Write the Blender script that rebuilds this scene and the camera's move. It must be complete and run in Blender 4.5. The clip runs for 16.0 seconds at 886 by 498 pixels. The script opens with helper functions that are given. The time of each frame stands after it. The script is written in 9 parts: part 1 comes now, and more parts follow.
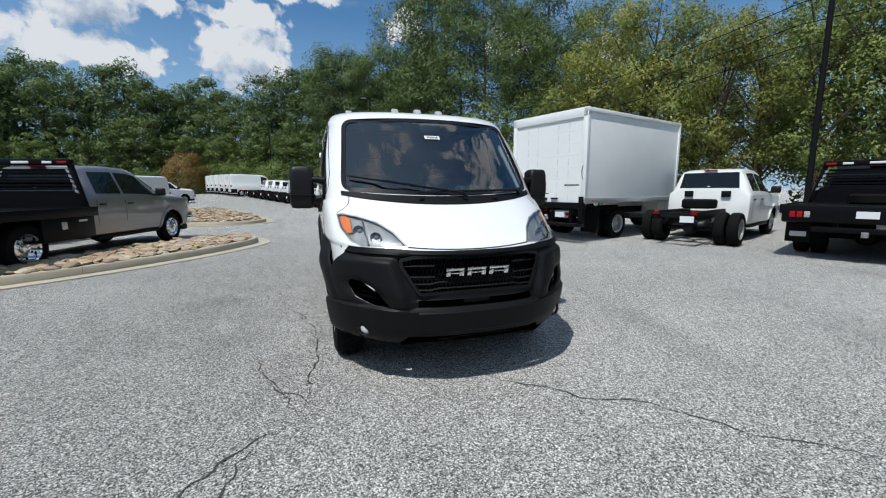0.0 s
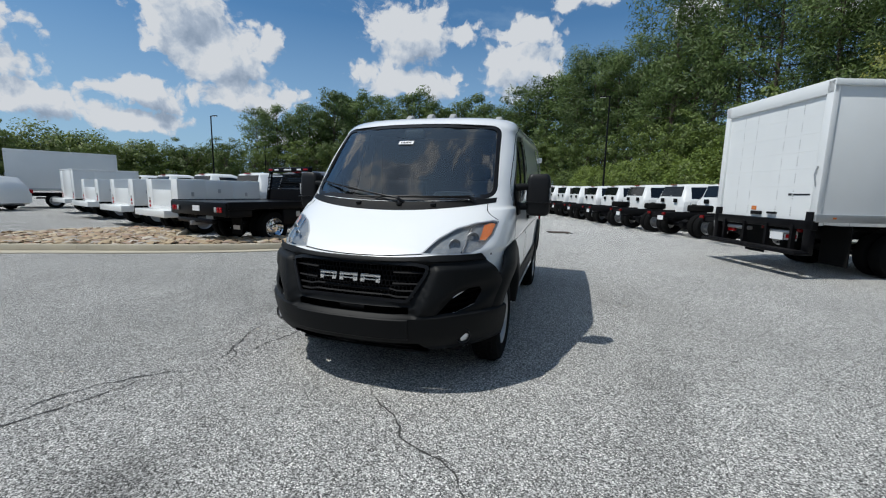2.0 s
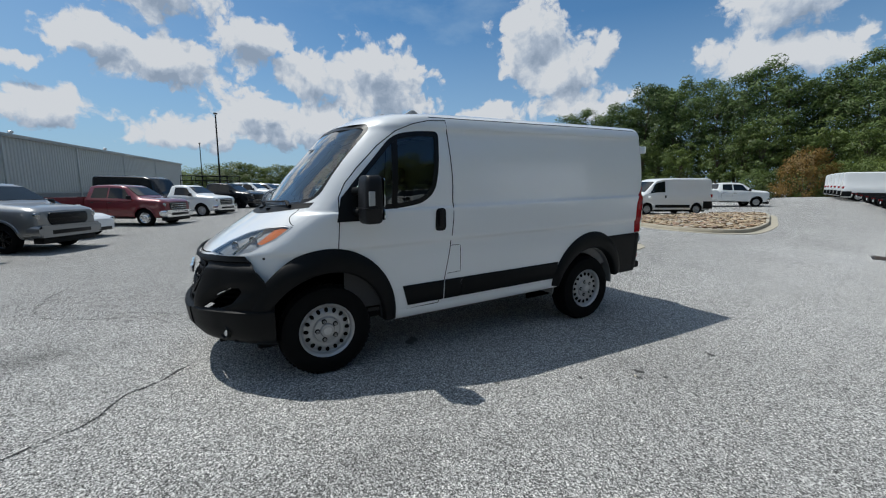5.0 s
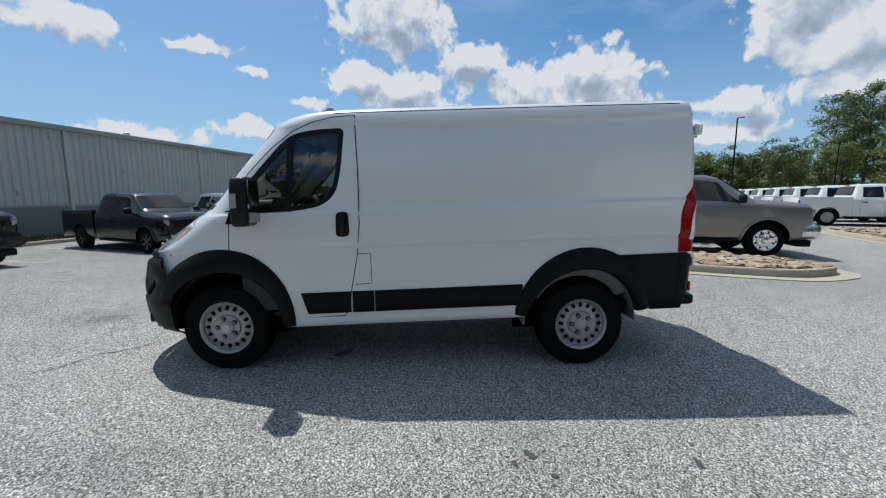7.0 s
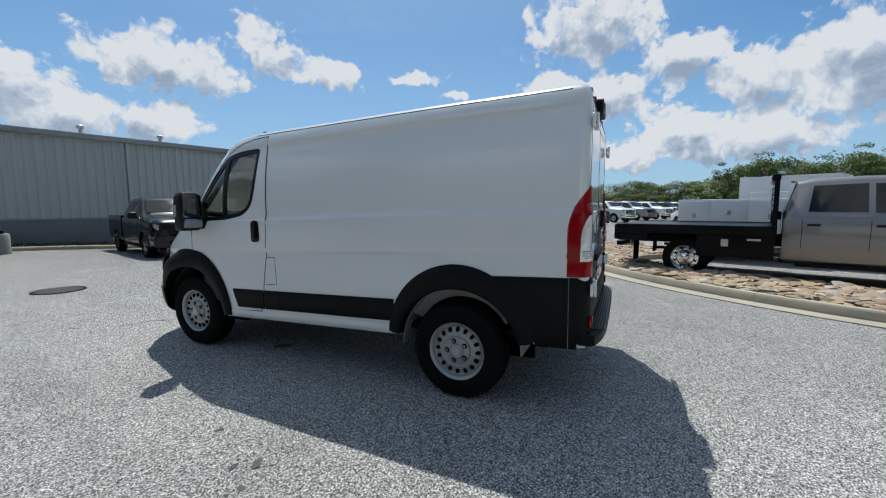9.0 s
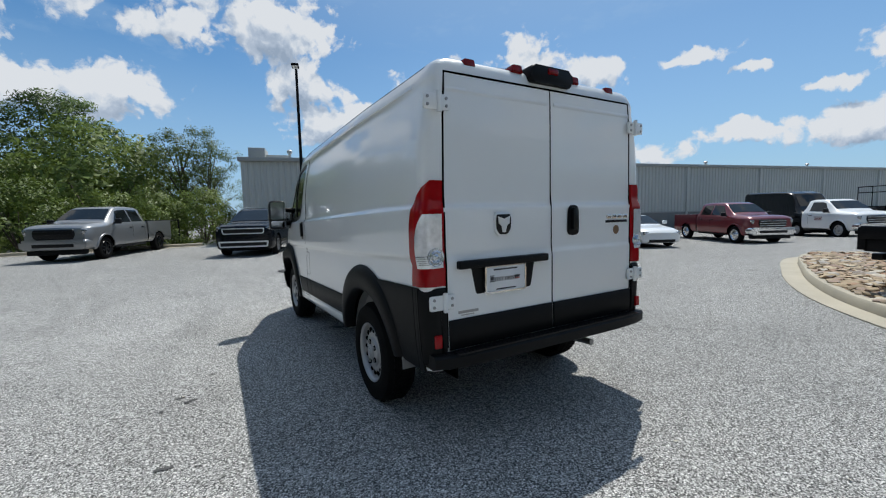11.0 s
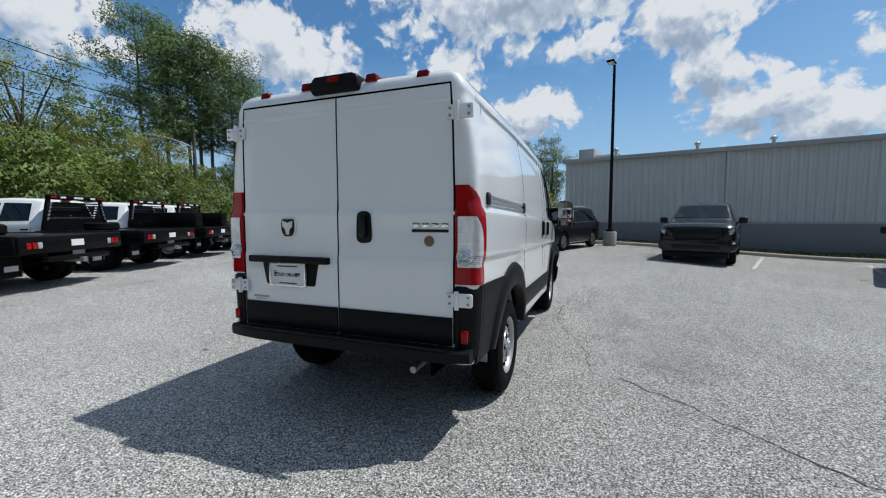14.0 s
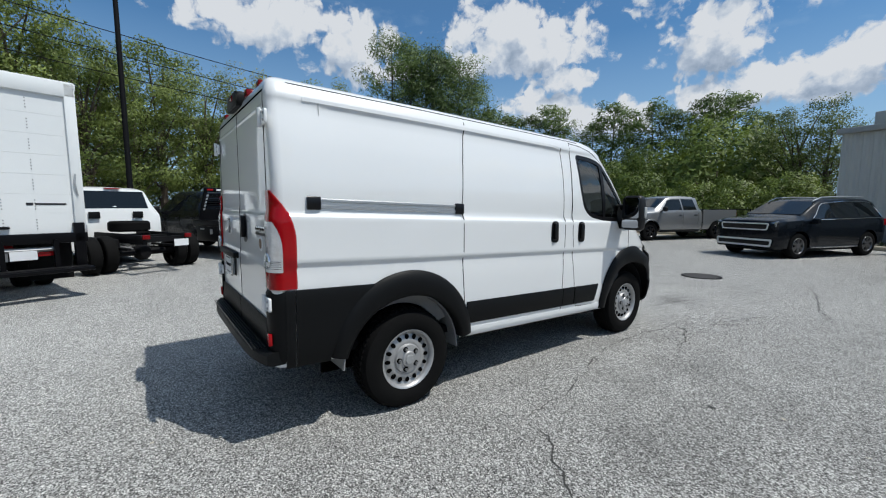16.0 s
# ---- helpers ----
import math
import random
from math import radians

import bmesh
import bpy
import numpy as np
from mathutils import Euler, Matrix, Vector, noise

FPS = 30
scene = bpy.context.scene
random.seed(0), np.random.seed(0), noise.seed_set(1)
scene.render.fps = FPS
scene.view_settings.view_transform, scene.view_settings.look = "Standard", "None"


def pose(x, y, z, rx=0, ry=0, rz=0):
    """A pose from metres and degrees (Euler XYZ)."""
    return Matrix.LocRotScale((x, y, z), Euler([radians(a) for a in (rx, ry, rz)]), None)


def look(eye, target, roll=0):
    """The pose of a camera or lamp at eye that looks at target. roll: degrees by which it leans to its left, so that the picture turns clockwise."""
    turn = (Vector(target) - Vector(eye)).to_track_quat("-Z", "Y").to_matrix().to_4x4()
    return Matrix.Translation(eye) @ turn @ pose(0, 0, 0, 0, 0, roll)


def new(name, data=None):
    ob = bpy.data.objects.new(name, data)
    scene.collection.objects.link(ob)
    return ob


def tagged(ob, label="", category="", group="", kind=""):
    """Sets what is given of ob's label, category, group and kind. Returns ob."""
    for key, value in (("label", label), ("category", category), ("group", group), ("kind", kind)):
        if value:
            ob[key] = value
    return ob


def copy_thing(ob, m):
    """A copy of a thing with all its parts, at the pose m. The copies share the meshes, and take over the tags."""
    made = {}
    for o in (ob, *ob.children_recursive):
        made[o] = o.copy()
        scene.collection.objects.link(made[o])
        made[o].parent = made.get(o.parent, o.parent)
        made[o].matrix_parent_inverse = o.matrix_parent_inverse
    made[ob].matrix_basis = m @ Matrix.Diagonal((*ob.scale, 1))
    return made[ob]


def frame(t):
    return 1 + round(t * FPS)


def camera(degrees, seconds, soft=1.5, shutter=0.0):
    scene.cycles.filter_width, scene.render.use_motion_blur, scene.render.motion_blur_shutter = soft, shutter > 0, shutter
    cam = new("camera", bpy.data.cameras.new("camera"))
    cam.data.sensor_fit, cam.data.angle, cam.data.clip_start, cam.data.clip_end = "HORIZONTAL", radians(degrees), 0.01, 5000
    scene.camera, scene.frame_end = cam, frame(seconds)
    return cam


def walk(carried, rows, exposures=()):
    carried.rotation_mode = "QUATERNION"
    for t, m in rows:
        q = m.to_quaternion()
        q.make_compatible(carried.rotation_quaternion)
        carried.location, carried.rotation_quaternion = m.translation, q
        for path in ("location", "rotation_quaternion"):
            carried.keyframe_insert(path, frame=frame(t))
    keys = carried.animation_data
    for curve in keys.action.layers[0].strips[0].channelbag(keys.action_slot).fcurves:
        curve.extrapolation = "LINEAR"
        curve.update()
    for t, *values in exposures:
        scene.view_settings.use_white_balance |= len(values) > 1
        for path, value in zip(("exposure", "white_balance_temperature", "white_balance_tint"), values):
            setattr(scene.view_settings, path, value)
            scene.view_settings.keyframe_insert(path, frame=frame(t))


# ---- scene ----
cam = camera(95.6, 16.0, 1.15)
# seconds; eye x, y, z; yaw, pitch, roll
PATH = [
    (0, -1.083, -3.489, 1.389, -17.88, -8.35, 0.20),
    (0.5, -0.476, -3.579, 1.402, -8.57, -8.49, -0.24),
    (1, 0.143, -3.589, 1.416, 0.71, -8.46, -0.76),
    (1.5, 0.785, -3.512, 1.408, 9.34, -8.30, -1.00),
    (2, 1.425, -3.367, 1.429, 17.31, -8.17, -1.22),
    (2.5, 2.025, -3.140, 1.449, 24.70, -8.18, -1.12),
    (3, 2.543, -2.756, 1.467, 32.04, -8.33, -0.71),
    (3.5, 3.047, -2.342, 1.482, 39.12, -8.42, -0.57),
    (4, 3.462, -1.854, 1.494, 45.98, -8.44, -0.40),
    (4.5, 3.855, -1.344, 1.507, 52.98, -8.48, -0.37),
    (5, 4.099, -0.737, 1.499, 60.35, -8.48, -0.46),
    (7.5, 4.244, 2.339, 1.456, 94.66, -7.31, 0.22),
    (8, 4.111, 2.956, 1.451, 100.65, -7.00, 0.24),
    (8.5, 3.915, 3.550, 1.457, 107.07, -6.50, 0.25),
    (9, 3.661, 4.130, 1.451, 114.50, -5.97, 0.24),
    (9.5, 3.304, 4.628, 1.444, 122.81, -5.51, 0.29),
    (10, 2.912, 5.098, 1.433, 131.80, -5.42, 0.45),
    (12.5, 0.172, 6.387, 1.374, 175.08, -4.51, 1.93),
    (13, -0.450, 6.426, 1.389, 183.46, -4.41, 1.44),
    (13.5, -1.035, 6.318, 1.384, 192.24, -4.41, 0.86),
    (14, -1.605, 6.141, 1.396, 201.15, -4.63, 0.29),
    (14.5, -2.124, 5.842, 1.405, 210.04, -4.92, -0.13),
    (15, -2.595, 5.449, 1.431, 218.40, -5.28, -0.31),
    (15.5, -3.037, 5.016, 1.464, 226.11, -5.69, -0.39),
    (16, -3.386, 4.512, 1.488, 233.21, -6.10, -0.09),
]
EXPOSURE = [(0, -0.08), (1.5, -0.18), (3, -0.32), (5, -0.27), (7.5, -0.08), (10, -0.08), (12.5, -0.06), (14, -0.06), (16, -0.14)]
walk(cam, [(t, pose(x, y, z, 90 + pitch, roll, yaw)) for t, x, y, z, yaw, pitch, roll in PATH], EXPOSURE)

# ---- light ----
SUN_FROM = Vector((-0.43, -0.31, 1.0)).normalized()
SUN_ELEV = math.asin(SUN_FROM.z)
SUN_AZ = math.atan2(SUN_FROM.x, SUN_FROM.y)
sun_data = bpy.data.lights.new("sun", "SUN")
sun_data.energy, sun_data.angle, sun_data.color = 4.45, radians(0.55), (0.955, 0.95, 0.91)
sun = new("sun", sun_data)
sun.matrix_world = look(SUN_FROM * 60, (0, 0, 0))


def nd(tree, kind, **inputs):
    """A node with its inputs set; a value that is a socket is linked."""
    node = tree.nodes.new(kind)
    for key, value in inputs.items():
        sock = node.inputs[int(key[1:]) if key[0] == "i" and key[1:].isdigit() else key.replace("_", " ")]
        if isinstance(value, bpy.types.NodeSocket):
            tree.links.new(value, sock)
        else:
            sock.default_value = value
    return node


def mth(tree, op, a, b=0.0, clamp=False):
    n = tree.nodes.new("ShaderNodeMath")
    n.operation, n.use_clamp = op, clamp
    for i, v in enumerate((a, b)):
        if isinstance(v, bpy.types.NodeSocket):
            tree.links.new(v, n.inputs[i])
        else:
            n.inputs[i].default_value = v
    return n.outputs[0]


def vth(tree, op, a, b=(0, 0, 0)):
    n = tree.nodes.new("ShaderNodeVectorMath")
    n.operation = op
    for i, v in enumerate((a, b)):
        if isinstance(v, bpy.types.NodeSocket):
            tree.links.new(v, n.inputs[i])
        else:
            n.inputs[i].default_value = v
    return n.outputs[1] if op in ("LENGTH", "DOT_PRODUCT", "DISTANCE") else n.outputs[0]


def ramp(tree, fac, *stops):
    n = tree.nodes.new("ShaderNodeValToRGB")
    tree.links.new(fac, n.inputs[0])
    while len(n.color_ramp.elements) < len(stops):
        n.color_ramp.elements.new(0.5)
    for e, (p, c) in zip(n.color_ramp.elements, stops):
        e.position = p
        e.color = (*c, 1) if len(c) == 3 else c
    return n.outputs[0]


def mixc(tree, fac, a, b, mode="MIX"):
    n = tree.nodes.new("ShaderNodeMix")
    n.data_type, n.blend_type = "RGBA", mode
    for i, v in ((0, fac), (6, a), (7, b)):
        if isinstance(v, bpy.types.NodeSocket):
            tree.links.new(v, n.inputs[i])
        else:
            n.inputs[i].default_value = (*v, 1) if not isinstance(v, (int, float)) and len(v) == 3 else v
    return n.outputs[2]


# cumulus heaps of the sky: bearing from +y towards -x, elevation, half-width and half-height in degrees
CLOUDS_FRONT = [
    (-39, 16, 2.4, 1.8), (-27, 18, 2.3, 1.7), (-13, 21, 2.6, 1.9), (0, 23, 3.3, 0.9), (7, 16, 4.8, 2.9), (7, 20, 4, 1.5),
    (15, 20, 1.7, 1.3), (16, 15, 0.7, 0.5), (22, 20, 4.5, 3.7), (23, 14, 6.1, 1.8), (36, 6, 5, 1.2), (40, 17, 1.4, 1.7),
    (43, 11, 5.8, 1.6), (46, 15, 5.2, 4), (49, 19, 3.6, 4.2), (51, 7, 1.7, 0.6), (53, 10, 4, 1.4), (54, 7, 4, 1.2),
    (62, 8, 4, 1.6),
]
CLOUDS_SIDE = [
    (69, 12, 6.2, 2.8), (69, 15, 5.2, 3.2), (74, 8, 4, 1.6), (77, 8, 6, 2.4), (78, 14, 3.5, 2.4), (84, 7, 7, 1.5),
    (85, 9, 4.1, 2.3), (85, 17, 3.7, 2.1), (92, 6, 5, 1.6), (94, 14, 6.3, 2.2), (95, 22, 6.2, 3.6), (100, 15, 3.1, 1.8),
    (104, 8, 4, 1.5), (106, 12, 1.9, 0.6), (113, 15, 1.5, 0.4), (118, 17, 3.2, 0.8), (130, 17, 4.1, 1.4), (137, 19, 3.0, 2.8),
    (147, 16, 7.0, 2.6), (125, 6.5, 5, 1.2), (113, 8, 4, 1.2),
]
CLOUDS_BACK = [
    (149, 10, 3.8, 1.7), (157, 9.5, 5, 1.8), (163, 12, 6, 2.6), (168, 17, 4, 3.4), (171, 22, 6, 2.9), (182, 21, 3.9, 1.8), (189, 14, 5.7, 2.2), (190, 12, 5, 1.5),
    (191, 28, 15, 5.5), (181, 31, 9, 4.5), (195, 13, 4.7, 2.1), (200, 12, 3.9, 2.1), (200, 18, 4.4, 3.5), (212, 11, 6, 2), (217, 16, 3.1, 1.3),
    (220, 13, 4.5, 2.1), (220, 20, 6.5, 2.6), (224, 22, 6.5, 3.2), (228, 19, 4.5, 1.7), (240, 18, 2.3, 1.1), (245, 20, 4.3, 3.3),
    (256, 22, 8.1, 2.6),
]


def heap_field(t, bent):
    """How far inside the nearest heap a direction lies: 1 in its middle, 0 at its edge."""
    near = None
    for az, el, w, h in CLOUDS_FRONT + CLOUDS_SIDE + CLOUDS_BACK:
        a, e = radians(az), radians(el)
        m = t.nodes.new("ShaderNodeMapping")
        m.vector_type = "TEXTURE"
        m.inputs["Location"].default_value = (-math.sin(a) * math.cos(e), math.cos(a) * math.cos(e), math.sin(e))
        m.inputs["Rotation"].default_value = (e, 0, a)
        m.inputs["Scale"].default_value = (radians(w) * 1.32, 0.5, radians(h) * 1.38)
        t.links.new(bent, m.inputs[0])
        d = vth(t, "LENGTH", m.outputs[0])
        if near is None:
            near = d
        else:
            n = t.nodes.new("ShaderNodeMath")
            n.operation = "SMOOTH_MIN"
            t.links.new(near, n.inputs[0])
            t.links.new(d, n.inputs[1])
            n.inputs[2].default_value = 0.35
            near = n.outputs[0]
    return mth(t, "SUBTRACT", 1.0, near)


def cloud_body(t, ray_dir):
    """Positive inside a cloud: heaps with billowing, frayed outlines."""
    warp = nd(t, "ShaderNodeTexNoise", Vector=ray_dir, Scale=11.0, Detail=5.0, Roughness=0.55).outputs["Color"]
    bent = vth(t, "ADD", ray_dir, vth(t, "MULTIPLY", vth(t, "SUBTRACT", warp, (0.5, 0.5, 0.5)), (0.085, 0.085, 0.065)))
    big = nd(t, "ShaderNodeTexVoronoi", Vector=bent, Scale=21.0).outputs["Distance"]
    small = nd(t, "ShaderNodeTexVoronoi", Vector=bent, Scale=55.0).outputs["Distance"]
    fray = nd(t, "ShaderNodeTexNoise", Vector=bent, Scale=24.0, Detail=9.0, Roughness=0.60).outputs["Fac"]
    lumps = mth(t, "ADD", mth(t, "MULTIPLY", mth(t, "SUBTRACT", 0.45, big), 0.55), mth(t, "MULTIPLY", mth(t, "SUBTRACT", 0.45, small), 0.30))
    lumps = mth(t, "ADD", lumps, mth(t, "MULTIPLY", mth(t, "SUBTRACT", fray, 0.5), 1.5))
    heaps = heap_field(t, bent)
    # broken cloud goes on overhead
    z = nd(t, "ShaderNodeSeparateXYZ", Vector=ray_dir).outputs[2]
    flat = nd(t, "ShaderNodeTexNoise", Vector=bent, Scale=3.2, Detail=3.0, Roughness=0.5).outputs["Fac"]
    high = nd(t, "ShaderNodeMapRange", Value=z, i1=0.50, i2=0.60, i3=-2.0, i4=0.0).outputs[0]
    roof = mth(t, "ADD", mth(t, "ADD", mth(t, "MULTIPLY", mth(t, "SUBTRACT", flat, 0.52), 7.0), 0.0), high)
    return mth(t, "ADD", mth(t, "MAXIMUM", heaps, roof), lumps)


def sky_world():
    world = bpy.data.worlds.new("sky")
    scene.world = world
    world.use_nodes = True
    t = world.node_tree
    t.nodes.clear()
    sky = t.nodes.new("ShaderNodeTexSky")
    sky.sky_type, sky.sun_disc = "NISHITA", False
    sky.sun_elevation, sky.sun_rotation = SUN_ELEV, SUN_AZ
    sky.air_density, sky.dust_density, sky.ozone_density = 1.0, 0.3, 3.0
    ray_dir = nd(t, "ShaderNodeTexCoord").outputs["Generated"]
    z = nd(t, "ShaderNodeSeparateXYZ", Vector=ray_dir).outputs[2]
    body = cloud_body(t, ray_dir)
    over = cloud_body(t, vth(t, "ADD", ray_dir, (-0.018, -0.012, 0.042)))
    cover = nd(t, "ShaderNodeMapRange", Value=body, i1=-0.04, i2=0.30)
    cover.interpolation_type = "SMOOTHSTEP"
    cover = cover.outputs[0]
    # thick cloud is grey where more cloud stands between it and the sun, most of all under the sun
    side = vth(t, "DOT_PRODUCT", ray_dir, tuple(Vector((SUN_FROM.x, SUN_FROM.y, 0)).normalized()))
    facing = nd(t, "ShaderNodeMapRange", Value=side, i1=-0.6, i2=0.9, i3=0.27, i4=0.70).outputs[0]
    depth = mth(t, "ADD", mth(t, "MULTIPLY", mth(t, "MAXIMUM", over, 0.0), facing), mth(t, "MULTIPLY", mth(t, "SUBTRACT", over, body), 0.60))
    murk = nd(t, "ShaderNodeTexNoise", Vector=ray_dir, Scale=17.0, Detail=5.0, Roughness=0.5).outputs["Fac"]
    depth = mth(t, "ADD", depth, mth(t, "MULTIPLY", mth(t, "SUBTRACT", murk, 0.46), 0.55))
    white = ramp(t, depth, (0.0, (0.79, 0.83, 0.88)), (0.22, (0.66, 0.73, 0.82)), (0.48, (0.48, 0.57, 0.70)), (0.90, (0.33, 0.42, 0.55)))
    veil = nd(t, "ShaderNodeTexNoise", Vector=vth(t, "MULTIPLY", ray_dir, (1, 1, 2.6)), Scale=3.4, Detail=7.0, Roughness=0.62).outputs["Fac"]
    thin = nd(t, "ShaderNodeMapRange", Value=veil, i1=0.48, i2=0.75, i4=0.40).outputs[0]
    haze = nd(t, "ShaderNodeMapRange", Value=z, i1=0.36, i2=0.02, i3=0.08, i4=0.82).outputs[0]
    blue = mixc(t, 1.0, sky.outputs[0], (0.049, 0.095, 0.120), "MULTIPLY")
    base = mixc(t, mth(t, "MAXIMUM", thin, haze), blue, (0.45, 0.63, 0.83))
    # pale glare round the sun
    glare = nd(t, "ShaderNodeMapRange", Value=vth(t, "DOT_PRODUCT", ray_dir, tuple(SUN_FROM)), i1=0.55, i2=1.0, i4=0.55).outputs[0]
    base = mixc(t, glare, base, (0.52, 0.68, 0.86))
    above = nd(t, "ShaderNodeMapRange", Value=z, i1=0.0, i2=0.06).outputs[0]
    colour = mixc(t, mth(t, "MULTIPLY", cover, above), base, white)
    bg = nd(t, "ShaderNodeBackground", Color=colour, Strength=0.94)
    out = t.nodes.new("ShaderNodeOutputWorld")
    t.links.new(bg.outputs[0], out.inputs[0])


sky_world()

# ---- materials ----
def material(name, colour=(0.5, 0.5, 0.5), rough=0.5, metal=0.0, vary=0.12, grain=0.0, scale=6.0, coat=0.0, bump=0.0, bump_scale=60.0, **more):
    """A surface with a slow drift of tone, a fine grain and a fine relief."""
    m = bpy.data.materials.new(name)
    m.use_nodes = True
    t = m.node_tree
    b = t.nodes["Principled BSDF"]
    b.inputs["Roughness"].default_value = rough
    b.inputs["Metallic"].default_value = metal
    b.inputs["Coat Weight"].default_value = coat
    b.inputs["Coat Roughness"].default_value = 0.03
    for key, value in more.items():
        b.inputs[key.replace("_", " ")].default_value = value
    pos = nd(t, "ShaderNodeTexCoord").outputs["Object"]
    slow = nd(t, "ShaderNodeTexNoise", Vector=pos, Scale=scale, Detail=4.0).outputs["Fac"]
    f = mth(t, "MULTIPLY", mth(t, "SUBTRACT", slow, 0.5), 2 * vary)
    if grain:
        fine = nd(t, "ShaderNodeTexNoise", Vector=pos, Scale=bump_scale, Detail=2.0).outputs["Fac"]
        f = mth(t, "ADD", f, mth(t, "MULTIPLY", mth(t, "SUBTRACT", fine, 0.5), 2 * grain))
    g = mth(t, "ADD", 1.0, f)
    hue = nd(t, "ShaderNodeCombineXYZ", X=g, Y=g, Z=g).outputs[0]
    col = vth(t, "MULTIPLY", hue, tuple(colour))
    t.links.new(col, b.inputs["Base Color"])
    t.links.new(mth(t, "ADD", rough, mth(t, "MULTIPLY", f, 0.25), clamp=True), b.inputs["Roughness"])
    if bump:
        n = nd(t, "ShaderNodeTexNoise", Vector=pos, Scale=bump_scale, Detail=3.0).outputs["Fac"]
        bp = nd(t, "ShaderNodeBump", Height=n, Strength=bump, Distance=0.004)
        t.links.new(bp.outputs[0], b.inputs["Normal"])
    return m


def glass_material(name, tint=(0.75, 0.85, 0.82), rough=0.0, film=0.02):
    m = bpy.data.materials.new(name)
    m.use_nodes = True
    t = m.node_tree
    t.nodes.clear()
    clear = nd(t, "ShaderNodeBsdfTransparent", Color=(*tint, 1))
    gloss = nd(t, "ShaderNodeBsdfGlossy", Color=(1, 1, 1, 1), Roughness=rough)
    fres = nd(t, "ShaderNodeFresnel", IOR=1.52)
    mix = nd(t, "ShaderNodeMixShader", i0=mth(t, "ADD", mth(t, "MULTIPLY", fres.outputs[0], 1.25), film), i1=clear.outputs[0], i2=gloss.outputs[0])
    out = t.nodes.new("ShaderNodeOutputMaterial")
    t.links.new(mix.outputs[0], out.inputs[0])
    return m


